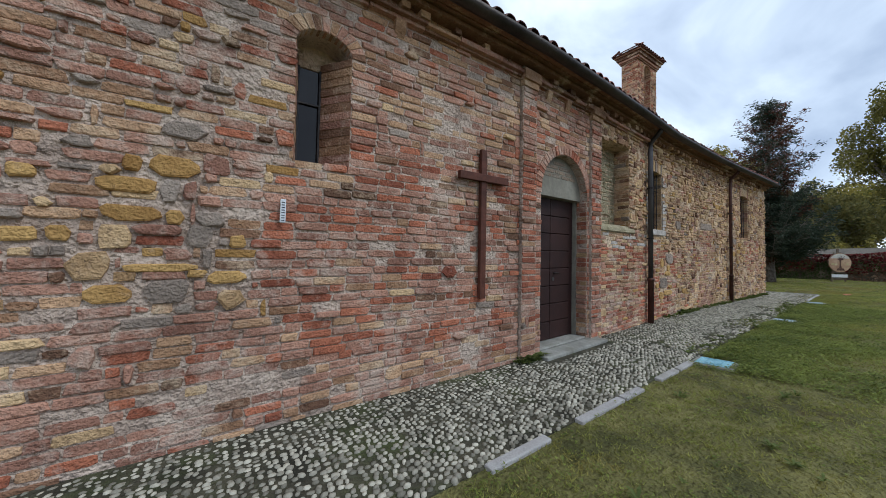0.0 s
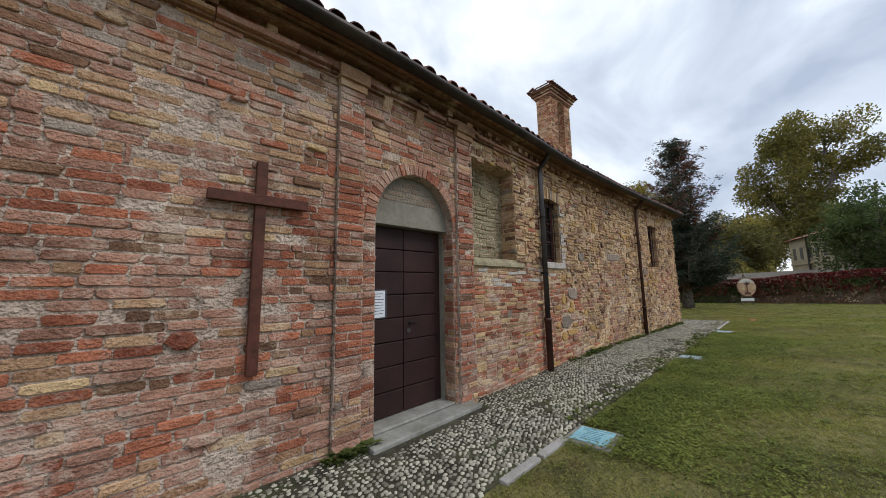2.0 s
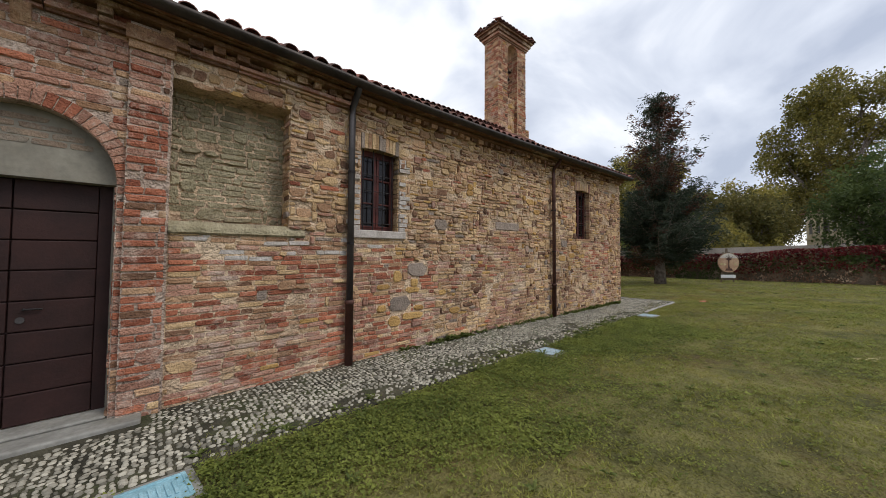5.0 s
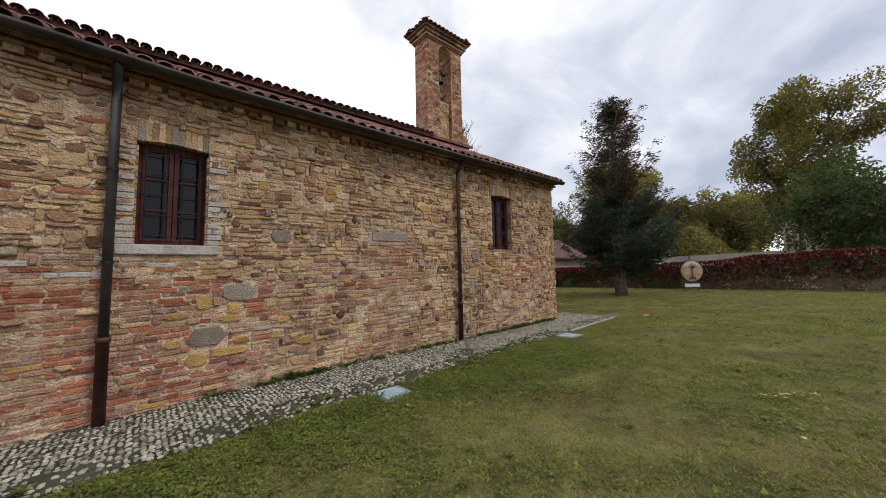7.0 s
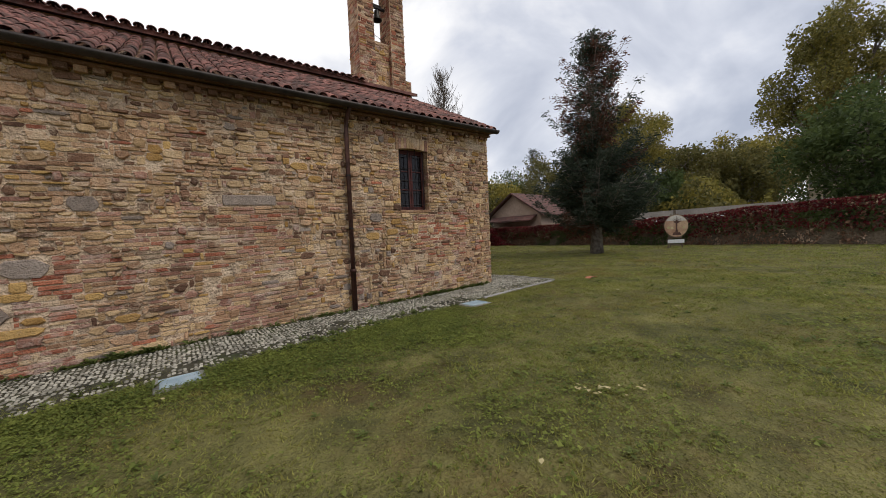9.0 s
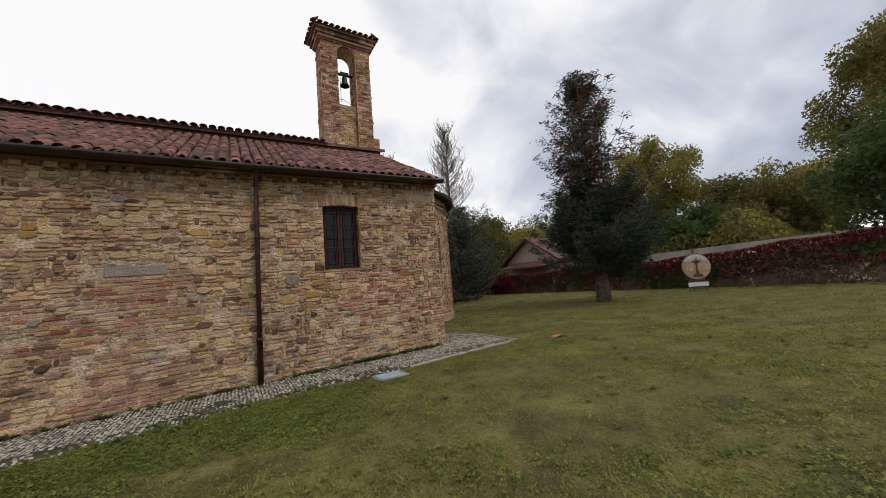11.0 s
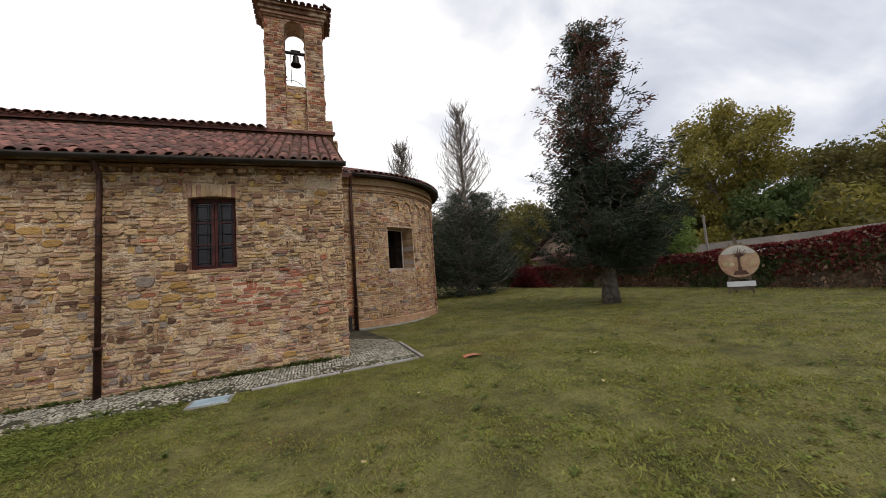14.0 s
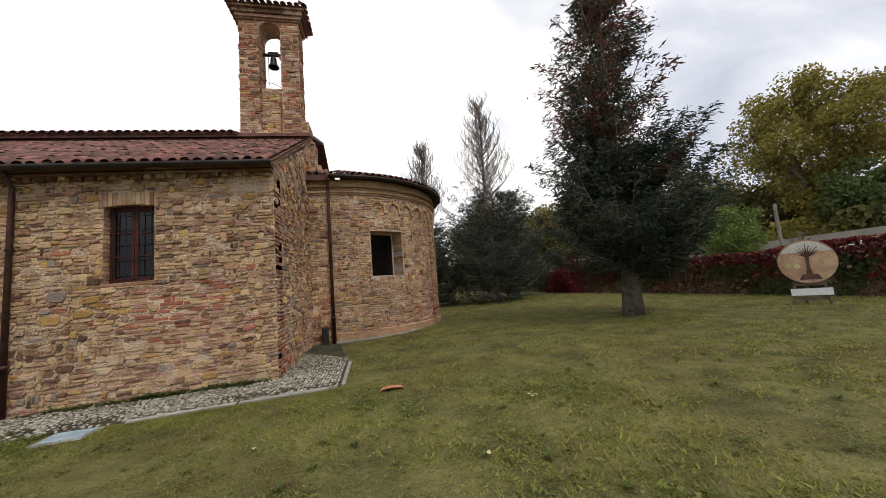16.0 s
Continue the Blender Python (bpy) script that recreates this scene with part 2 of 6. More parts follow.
M_ASPHALT = surface("asphalt", (0.04, 0.04, 0.04), (0.07, 0.07, 0.068), 1, 40, 0.9, 0.3)
M_VILLA = surface("faded_ochre_villa_plaster", (0.33, 0.28, 0.19), (0.42, 0.365, 0.265), 0.4, 6, 0.9, 0.0)
M_VILLAWIN = surface("dark_villa_window", (0.05, 0.045, 0.04), (0.09, 0.08, 0.07), 1, 6, 0.5, 0.0)
M_HOUSE = surface("pink_beige_render", (0.46, 0.33, 0.25), (0.56, 0.42, 0.33), 0.6, 8, 0.9, 0.0)
M_CARPAINT = surface("silver_car_paint", (0.5, 0.5, 0.52), (0.55, 0.55, 0.57), 1, 20, 0.3, 0.0, metal=0.3, spec=0.5)
M_RUBBER = surface("black_rubber", (0.015, 0.015, 0.015), (0.03, 0.03, 0.03), 3, 40, 0.8, 0.0)
M_SIGNWOOD = surface("weathered_easel_wood", (0.12, 0.09, 0.065), (0.22, 0.17, 0.12), 6, 60, 0.85, 0.3)
M_PAINTING = surface("painted_barrel_head", (0.36, 0.2, 0.12), (0.56, 0.37, 0.25), 2.5, 20, 0.7, 0.1, stain_or_shade=(0.5, 0.4, 0.2), stain_or_shade_amount=0.4, stain_or_shade_scale=3)
M_PALEPAINT = surface("pale_sky_paint", (0.55, 0.52, 0.46), (0.66, 0.62, 0.55), 4, 20, 0.7, 0.0)
M_DARKPAINT = surface("dark_tree_paint", (0.07, 0.035, 0.028), (0.14, 0.07, 0.05), 8, 20, 0.7, 0.0)
M_WHITE = surface("white_sign_paint", (0.70, 0.70, 0.70), (0.78, 0.78, 0.77), 3, 40, 0.6, 0.0)
M_BRONZE = surface("dark_bronze", (0.03, 0.03, 0.028), (0.06, 0.058, 0.05), 5, 30, 0.45, 0.1, metal=0.7)
M_DARKROOM = surface("dark_interior_plaster", (0.05, 0.045, 0.04), (0.08, 0.07, 0.06), 2, 20, 0.95, 0.0)
M_PALEBITS = surface("pale_yellow_leaf_stone_paint", (0.35, 0.28, 0.12), (0.6, 0.52, 0.3), 2, 20, 0.8, 0.0, spread=0.6)

M_GLASS, gn, gl, gp = nodes_of("window_glass")
gp.inputs["Base Color"].default_value = (0.014, 0.010, 0.010, 1)
gp.inputs["Roughness"].default_value, gp.inputs["Specular IOR Level"].default_value = 0.1, 0.22
gp.inputs["Transmission Weight"].default_value = 0.5
gnoise = gn.new("ShaderNodeTexNoise")
gnoise.inputs["Scale"].default_value = 3.0
gbump = gn.new("ShaderNodeBump")
gbump.inputs["Strength"].default_value, gbump.inputs["Distance"].default_value = 0.15, 0.01
gl.new(gnoise.outputs["Fac"], gbump.inputs["Height"])
gl.new(gbump.outputs["Normal"], gp.inputs["Normal"])


# ---- mesh helpers ----
class Build:
    """Collects polygons of one mesh."""

    def __init__(self):
        self.v, self.f, self.m, self.smooth, self.marks = [], [], [], False, []

    def add(self, verts, faces, mat=0):
        k = len(self.v)
        self.marks.append((k, len(self.f)))
        self.v.extend(verts)
        self.f.extend([tuple(i + k for i in f) for f in faces])
        self.m.extend([mat] * len(faces))

    def groups(self):
        ends = self.marks[1:] + [(len(self.v), len(self.f))]
        return [(a[0], c[0], a[1], c[1]) for a, c in zip(self.marks, ends)]

    def box(self, x0, x1, y0, y1, z0, z1, mat=0, fn=None):
        vs = [(x, y, z) for z in (z0, z1) for y in (y0, y1) for x in (x0, x1)]
        if fn:
            vs = [fn(*p) for p in vs]
        self.add(vs, [(0, 2, 3, 1), (4, 5, 7, 6), (0, 1, 5, 4), (2, 6, 7, 3), (0, 4, 6, 2), (1, 3, 7, 5)], mat)

    def tube(self, pts, radii, n=8, mat=0, caps=True):
        """A round tube through points."""
        pts = [Vector(p) for p in pts]
        if not hasattr(radii, "__len__"):
            radii = [radii] * len(pts)
        rings = []
        for i, p in enumerate(pts):
            d = (pts[min(i + 1, len(pts) - 1)] - pts[max(i - 1, 0)]).normalized()
            a = d.cross(Vector((0, 0, 1)) if abs(d.z) < 0.9 else Vector((1, 0, 0))).normalized()
            b = d.cross(a)
            rings.append([tuple(p + radii[i] * (math.cos(2 * math.pi * k / n) * a + math.sin(2 * math.pi * k / n) * b)) for k in range(n)])
        vs = [q for r in rings for q in r]
        fs = [(i * n + k, i * n + (k + 1) % n, (i + 1) * n + (k + 1) % n, (i + 1) * n + k) for i in range(len(pts) - 1) for k in range(n)]
        if caps:
            fs += [tuple(range(n - 1, -1, -1)), tuple((len(pts) - 1) * n + k for k in range(n))]
        self.add(vs, fs, mat)

    def mesh(self, name, mats):
        me = bpy.data.meshes.new(name)
        me.from_pydata([tuple(p) for p in self.v], [], self.f)
        for m in mats if isinstance(mats, (list, tuple)) else [mats]:
            me.materials.append(m)
        me.polygons.foreach_set("material_index", self.m)
        if self.smooth:
            me.polygons.foreach_set("use_smooth", [True] * len(self.f))
        me.update()
        return me


def part(name, b, mats, parent=None, label="", fix=True, **tags):
    me = b.mesh(name, mats)
    if fix:
        bm = bmesh.new()
        bm.from_mesh(me)
        bmesh.ops.recalc_face_normals(bm, faces=bm.faces)
        bm.to_mesh(me)
        bm.free()
    ob = new(name, me)
    if parent:
        ob.parent = parent
    return tagged(ob, label=label, **tags)


def bevel(ob, width=0.008, segments=2):
    k = ob.modifiers.new("bevel", "BEVEL")
    k.width, k.segments, k.limit_method = width, segments, "ANGLE"
    return ob


def empty(name, at=(0, 0, 0), **tags):
    ob = new(name)
    ob.location = at
    return tagged(ob, **tags)



def loft(b, fn, xs, profile, mat=0):
    """One continuous moulding: a closed profile of (depth, height) carried along xs."""
    n = len(profile)
    k = len(xs)
    b.add([fn(x, d, z) for x in xs for d, z in profile], [(i * n + j, i * n + (j + 1) % n, (i + 1) * n + (j + 1) % n, (i + 1) * n + j) for i in range(k - 1) for j in range(n)] + [tuple(range(n))[::-1], tuple((k - 1) * n + j for j in range(n))], mat)


def pieces(name, b, mats, parent=None, label="", world=None):
    """One object for each solid that was added to b."""
    out = []
    for v0, v1, f0, f1 in b.groups():
        me = bpy.data.meshes.new(name)
        me.from_pydata([tuple(p) for p in b.v[v0:v1]], [], [tuple(i - v0 for i in f) for f in b.f[f0:f1]])
        me.materials.append(mats[b.m[f0]] if isinstance(mats, (list, tuple)) else mats)
        me.update()
        ob = new(name, me)
        ob.parent = parent
        if world:
            ob.matrix_parent_inverse = world
        out.append(tagged(ob, label=label))
    return out


# ---- plan ----
def rise(x):
    """The ground and the church's level lines climb gently to the east."""
    return 0.02 + 0.022 * min(max(x, -20.0), 36.0)


PLAN_X = (-9.0, 0.0, 3.6, 5.4, 7.1, 8.9, 11.6, 14.0, 18.1, 40.0)
PLAN_Y = (2.95, 3.20, 3.31, 3.45, 3.60, 3.78, 3.89, 3.92, 3.93, 3.93)


def front(x):
    return float(np.interp(x, PLAN_X, PLAN_Y))


def on_wall(x, d, z):
    """Along the south wall: x, depth into it, height over the ground."""
    return (x, front(x) + d, z + rise(x))


def edge_y(x):
    """The lawn side of the cobbled strip."""
    return 1.81 + 0.052 * (x - 2.0)


EAST, APSE_X, APSE_Y, APSE_R = 18.1, 18.8, 12.0, 4.0
APSE_S = APSE_Y - APSE_R
X0 = -8.0
GUT = 4.2


def on_east(u, d, z):
    return (EAST - d, front(EAST) + u, z + rise(EAST))


def on_apse(u, d, z):
    a = -math.pi / 2 + u / APSE_R
    return (APSE_X + (APSE_R - d) * math.cos(a), APSE_Y + (APSE_R - d) * math.sin(a), z + rise(19))


rng = random.Random(7)


def outline(n, roundness, jitter, r):
    """A rounded, uneven unit block outline."""
    out = []
    for cx, cz in ((-1, -1), (1, -1), (1, 1), (-1, 1)):
        k = roundness * r.uniform(0.6, 1.4)
        j = lambda: r.uniform(-jitter, jitter)
        a, b = (cx * (0.5 - k * 0.6) + j(), cz * 0.5 + j()), (cx * 0.5 + j(), cz * (0.5 - k) + j())
        out += [b, a] if cx * cz > 0 else [a, b]
    return out[::-1] if n < 0 else out


def block(b, fn, x, z, w, h, proud, mat, r, roundness=0.14, jitter=0.03):
    """One brick or stone standing proud of the mortar, with worn arrises."""
    o = outline(1, roundness, jitter, r)
    tilt, lift = r.uniform(-0.25, 0.25) * proud, r.uniform(-0.2, 0.2) * proud
    ring0 = [fn(x + px * w, 0.006, z + pz * h) for px, pz in o]
    ring1 = [fn(x + px * w * 0.985, -proud * 0.7, z + pz * h * 0.97) for px, pz in o]
    e = 0.005 + 0.35 * proud
    s, t = 1 - min(2 * e / w, 0.25), 1 - min(2 * e / h, 0.3)
    ring2 = [fn(x + px * w * s, -proud + tilt * px * 2 + lift, z + pz * h * t) for px, pz in o]
    fs = [(i, (i + 1) % 8, 8 + (i + 1) % 8, 8 + i) for i in range(8)] + [(8 + i, 8 + (i + 1) % 8, 16 + (i + 1) % 8, 16 + i) for i in range(8)]
    b.add(ring0 + ring1 + ring2, fs + [tuple(range(16, 24))], mat)


def masonry(fn, x0, x1, z0, z1, blocked, style, seed, course=0.08, wobble=0.02, skip=None, flat=1.0):
    """Lays courses of bricks and stones. style(x, z) gives the chance of stone and the weights of the seven materials."""
    r = random.Random(seed)
    b, singles, step = Build(), [], 0.01
    nx, nz = int((x1 - x0) / step), int((z1 - z0) / course)
    taken = np.zeros((nz + 3, nx + 1), bool)
    for i in range(nz):
        for j in range(0, nx, 2):
            if blocked(x0 + j * step, z0 + (i + 0.5) * course):
                taken[i, j:j + 2] = True
    taken[nz:] = True
    for i in range(nz):
        j = 0
        while j < nx:
            if taken[i, j]:
                j += 1
                continue
            x, z = x0 + j * step, z0 + (i + 0.5) * course
            stone, weights = style(x, z)
            is_stone = r.random() < stone
            if is_stone:
                want, k = r.choice((0.07, 0.1, 0.13, 0.16, 0.2, 0.27)) * r.uniform(0.8, 1.25), r.choice((1, 1, 1, 1, 1, 2, 2))
            else:
                want, k = r.choice((0.14, 0.26, 0.28, 0.30, 0.28)) * r.uniform(0.9, 1.1), 1
            n = max(4, int(want / step))
            run = 0
            while run < n + 5 and j + run < nx and not taken[i, j + run]:
                run += 1
            n = run if run < n + 5 else n
            if k == 2 and (n > 36 or taken[i + 1, j:j + n].any()):
                k = 1
            taken[i:i + k, j:j + n] = True
            j += n
            if n < 4:
                continue
            gap = r.uniform(0.006, 0.024) if is_stone else r.uniform(0.008, 0.02)
            w, h = n * step - gap, k * course * (r.uniform(0.62, 1.12) if is_stone and k == 1 else 0.97) - gap * 0.8
            xc, zc = x + n * step / 2, z0 + (i + k / 2) * course
            if wobble:
                zc += wobble * noise.noise((xc * 0.9, zc * 1.3, seed)) + r.uniform(-0.006, 0.006) * (2 if is_stone else 1)
            mat = r.choices(range(len(weights)), weights)[0]
            if is_stone and mat < 2 and x > 5.6 and r.random() < 0.6:
                mat = 5
            if not is_stone and mat in (4, 6) and r.random() < 0.7:
                mat = 2
            worn = noise.noise((xc * 1.1, zc * 1.5, seed + 9.0)) + 0.5 * noise.noise((xc * 3.1, zc * 3.7, seed + 4.0))
            proud = flat * (r.uniform(0.010, 0.044) if is_stone else r.uniform(0.004, 0.020)) * (0.45 if worn > 0.25 else 1.0)
            if r.random() < (0.4 if worn > 0.42 else 0.03):
                continue
            if skip and skip(xc, zc, k) and len(singles) < 300:
                singles.append((xc, zc, w, h, proud, mat))
                continue
            block(b, fn, xc, zc, w, h, proud, mat, r, r.uniform(0.14, 0.4) if is_stone else r.uniform(0.06, 0.16), 0.105 if is_stone else 0.05)
    return b, singles


def cells(fn, xs, zs, d0, d1, hole):
    """A slab between depths d0 and d1 over a grid, open where hole(x, z) says so."""
    b = Build()
    full = [[not hole((xs[i] + xs[i + 1]) / 2, (zs[k] + zs[k + 1]) / 2) for k in range(len(zs) - 1)] for i in range(len(xs) - 1)]
    at = lambda i, k: 0 <= i < len(xs) - 1 and 0 <= k < len(zs) - 1 and full[i][k]
    for i in range(len(xs) - 1):
        for k in range(len(zs) - 1):
            if not full[i][k]:
                continue
            (a, c), (e, g) = (xs[i], xs[i + 1]), (zs[k], zs[k + 1])
            q = lambda *ps: b.add([fn(*p) for p in ps], [(0, 1, 2, 3)])
            q((a, d0, e), (c, d0, e), (c, d0, g), (a, d0, g))
            q((c, d1, e), (a, d1, e), (a, d1, g), (c, d1, g))
            if not at(i - 1, k):
                q((a, d1, e), (a, d0, e), (a, d0, g), (a, d1, g))
            if not at(i + 1, k):
                q((c, d0, e), (c, d1, e), (c, d1, g), (c, d0, g))
            if not at(i, k - 1):
                q((a, d1, e), (c, d1, e), (c, d0, e), (a, d0, e))
            if not at(i, k + 1):
                q((a, d0, g), (c, d0, g), (c, d1, g), (a, d1, g))
    return b


def spans(lo, hi, marks, step):
    out = sorted({lo, hi, *[m for m in marks if lo < m < hi]})
    full = []
    for a, c in zip(out, out[1:]):
        n = max(1, int(math.ceil((c - a) / step)))
        full += [a + (c - a) * i / n for i in range(n)]
    return full + [hi]


def spandrel(b, fn, cx, cz, rx, rz, top, d0, d1, mat=0, n=14):
    """Fills the corners between an arch and the square head of its opening."""
    for i in range(n):
        a0, a1 = math.pi * i / n, math.pi * (i + 1) / n
        p, q = (cx + rx * math.cos(a0), cz + rz * math.sin(a0)), (cx + rx * math.cos(a1), cz + rz * math.sin(a1))
        quad = [(p[0], p[1]), (p[0], top), (q[0], top), (q[0], q[1])]
        b.add([fn(x, d0, z) for x, z in quad] + [fn(x, d1, z) for x, z in quad], [(0, 1, 2, 3), (7, 6, 5, 4), (0, 3, 7, 4)], mat)


def voussoirs(b, fn, cx, cz, rx, rz, thick, a0, a1, n, proud, mats, r, depth=0.1):
    """A ring of arch bricks set on edge."""
    for i in range(n):
        s, e = a0 + (a1 - a0) * (i + 0.06) / n, a0 + (a1 - a0) * (i + 0.94) / n
        pr = proud * r.uniform(0.7, 1.3)
        ring = [(rx, rz, s), (rx, rz, e), (rx + thick, rz + thick, e), (rx + thick, rz + thick, s)]
        pts = [(cx + a * math.cos(t), cz + c * math.sin(t)) for a, c, t in ring]
        m = (sum(p[0] for p in pts) / 4, sum(p[1] for p in pts) / 4)
        inn = [(m[0] + (p[0] - m[0]) * 0.88, m[1] + (p[1] - m[1]) * 0.92) for p in pts]
        vs = [fn(x, depth, z) for x, z in pts] + [fn(x, -pr * 0.6, z) for x, z in pts] + [fn(x, -pr, z) for x, z in inn]
        fs = [(k, (k + 1) % 4, 4 + (k + 1) % 4, 4 + k) for k in range(4)] + [(4 + k, 4 + (k + 1) % 4, 8 + (k + 1) % 4, 8 + k) for k in range(4)] + [(8, 9, 10, 11)]
        b.add(vs, fs, r.choice(mats))


# ---- church ----
church = empty("church", (5.0, 7.0, 0.1), label="old romanesque church of red brick and ochre rubble stone", category="church")
church_inv = Matrix.Translation((-5.0, -7.0, -0.1))


def cpart(name, b, mats, label="", parent=None, fix=True):
    ob = part(name, b, mats, parent or church, label, fix)
    if not parent:
        ob.matrix_parent_inverse = church_inv
    return ob


DOOR = (4.06, 5.38, 2.40)          # west jamb, east jamb, spring of the arch
NICHE = (5.80, 7.08, 2.02, 3.66)
WIN_A = (8.18, 8.95, 2.07, 3.42)
WIN_B = (15.15, 16.00, 2.12, 3.58)
SLIT = (0.60, 1.12, 2.27, 3.36)    # splayed slit window with an arched head
SLIT_IN = (0.68, 0.91, 2.32, 3.30)
ARCH_R = (DOOR[1] - DOOR[0]) / 2
DOOR_X = (DOOR[0] + DOOR[1]) / 2
SLIT_X, SLIT_R = (SLIT[0] + SLIT[1]) / 2, (SLIT[1] - SLIT[0]) / 2


def inside(x, z, r):
    return r[0] < x < r[1] and r[2] < z < r[3]


def hole_front(x, z):
    return (DOOR[0] < x < DOOR[1] and z < DOOR[2] + ARCH_R) or inside(x, z, NICHE) or inside(x, z, WIN_A) or inside(x, z, WIN_B) or inside(x, z, (SLIT[0], SLIT[1], SLIT[2], SLIT[3] + 0.16))


def hole_back(x, z):
    return inside(x, z, SLIT_IN) or inside(x, z, WIN_A) or inside(x, z, WIN_B)


def no_brick(x, z):
    if DOOR[0] < x < DOOR[1] and z < DOOR[2]:
        return True
    if math.hypot(x - DOOR_X, z - DOOR[2]) < ARCH_R + 0.15 and z > DOOR[2] - 0.05:
        return True
    if inside(x, z, (SLIT[0], SLIT[1], SLIT[2], SLIT[3])) or (z >= SLIT[3] and ((x - SLIT_X) / (SLIT_R + 0.14)) ** 2 + ((z - SLIT[3]) / 0.30) ** 2 < 1):
        return True
    if inside(x, z, NICHE) or inside(x, z, (NICHE[0] - 0.02, 7.35, 1.93, 2.03)):
        return True
    if inside(x, z, (WIN_A[0] - 0.02, WIN_A[1] + 0.02, WIN_A[2] - 0.14, WIN_A[3] + 0.24)) or inside(x, z, (WIN_A[0] - 0.2, WIN_A[1] + 0.2, WIN_A[2] - 0.14, WIN_A[2])):
        return True
    if inside(x, z, (WIN_B[0], WIN_B[1], WIN_B[2] - 0.07, WIN_B[3] + 0.24)):
        return True
    if inside(x, z, (11.6, 12.46, 2.22, 2.42)):
        return True
    if any(abs(x - q[0]) < q[2] / 2 + 0.01 and abs(z - q[1]) < q[3] / 2 + 0.01 for q in BIG_STONES):
        return True
    if 3.56 < x < 3.87 or 5.44 < x < 5.79:
        return z < 4.05
    return False


WEST_STONES = ((-0.43, 2.08, 0.11, 0.12, 4), (-0.19, 2.09, 0.3, 0.16, 4), (-0.46, 1.93, 0.33, 0.12, 4), (-0.42, 1.73, 0.32, 0.12, 4), (-0.18, 1.72, 0.12, 0.12, 4), (0.03, 1.72, 0.19, 0.13, 6),
               (-0.5, 1.57, 0.18, 0.17, 5), (-0.03, 1.58, 0.17, 0.17, 6), (0.22, 1.55, 0.12, 0.11, 4), (-0.62, 1.37, 0.22, 0.19, 5), (-0.25, 1.35, 0.41, 0.07, 4), (0.16, 1.27, 0.28, 0.11, 4),
               (-0.52, 1.18, 0.25, 0.13, 4), (-0.22, 1.18, 0.27, 0.18, 6), (-0.76, 1.58, 0.12, 0.11, 4), (-0.93, 1.57, 0.16, 0.1, 4), (-0.93, 1.96, 0.14, 0.1, 4))
EAST_STONES = ((8.94, 1.29, 0.17, 0.2, 4), (8.66, 1.13, 0.28, 0.09, 4), (9.31, 1.17, 0.16, 0.15, 4), (9.27, 1.04, 0.32, 0.11, 4), (8.62, 0.77, 0.19, 0.12, 4), (9.01, 0.82, 0.44, 0.26, 6),
               (8.88, 0.53, 0.24, 0.19, 4), (9.29, 0.58, 0.45, 0.13, 4), (9.41, 0.71, 0.22, 0.1, 4), (9.99, 0.94, 0.2, 0.11, 4), (10.32, 0.56, 0.28, 0.13, 4), (9.38, 1.4, 0.44, 0.26, 6),
               (9.95, 2.25, 0.34, 0.2, 6), (13.2, 2.75, 0.3, 0.14, 4), (12.9, 2.98, 0.34, 0.16, 4), (14.4, 1.55, 0.34, 0.16, 4), (14.9, 1.62, 0.3, 0.15, 4), (14.5, 1.95, 0.3, 0.2, 6))
BIG_STONES = WEST_STONES + EAST_STONES


def wall_style(x, z):
    #            red rose tan brown ochre cream grey
    if x < 0.45 + 0.25 * math.sin(z * 3.1):
        return (0.4, (1, 4.6, 0.9, 0.9, 0.8, 0.5, 1.8)) if 0.95 < z < 3.7 else (0.08, (1.6, 6, 0.9, 0.8, 0.0, 0.2, 0.8))
    patch = noise.noise((x * 0.9, z * 1.4, 3.0))
    if x < 5.8:
        if z < 0.45:
            return 0.08, (1.0, 5.5, 2.2, 0.5, 0.0, 0.4, 0.5)
        if z > 2.75:
            return 0.06, (1.3, 5.0, 2.0, 0.9, 0.0, 0.2, 2.0)
        return 0.02, (3.0 + 5 * max(patch, 0), 5.0, 0.6 - 1.2 * min(patch, 0), 0.5, 0.0, 0.05, 0.25)
    if x < 8.3 + 0.6 * patch and 1.62 < z < 2.02:
        return 0.1, (1.6, 2.6, 2.2, 0.2, 0.2, 1, 0.2, 4.5)
    if x < 9.7 and z < 1.98 - 0.12 * (x - 5.8) + 0.4 * patch:
        return 0.12, (5.5 + 3 * max(patch, 0), 3.2, 1.8, 0.3, 0.2, 0.6, 0.2)
    if 11.45 < x < 12.55 and z < 2.3:
        return 0.1, (0.5, 3.5, 3, 0.5, 0.2, 1.5, 0.5)
    if 9.6 < x < 11.6 and 1.0 < z < 1.9 and patch > -0.05:
        return 0.25, (2.2, 2.4, 2, 0.5, 0.7, 1, 0.3)
    if 15.5 < x < 17.1 and 0.9 < z < 2.05:
        return 0.2, (3, 3, 2, 0.4, 0.6, 1, 0.3)
    if z < 0.8:
        return 0.8, (0.5, 2.6, 2.6, 0.9, 0.8, 3, 0.9)
    return 0.9, (0.6, 1.3, 5.0, 1.8, max(0.2, 1.0 + 3.5 * patch), 4.2, 0.35)


marks_x = [v for r in (DOOR[:2], NICHE[:2], WIN_A[:2], WIN_B[:2], SLIT[:2], SLIT_IN[:2]) for v in r]
marks_z = [DOOR[2] + ARCH_R, *NICHE[2:], *WIN_A[2:], *WIN_B[2:], SLIT[2], SLIT[3] + 0.16, *SLIT_IN[2:]]
xs, zs = spans(X0, EAST, marks_x, 0.9), spans(-0.5, GUT + 0.12, marks_z, 5.0)
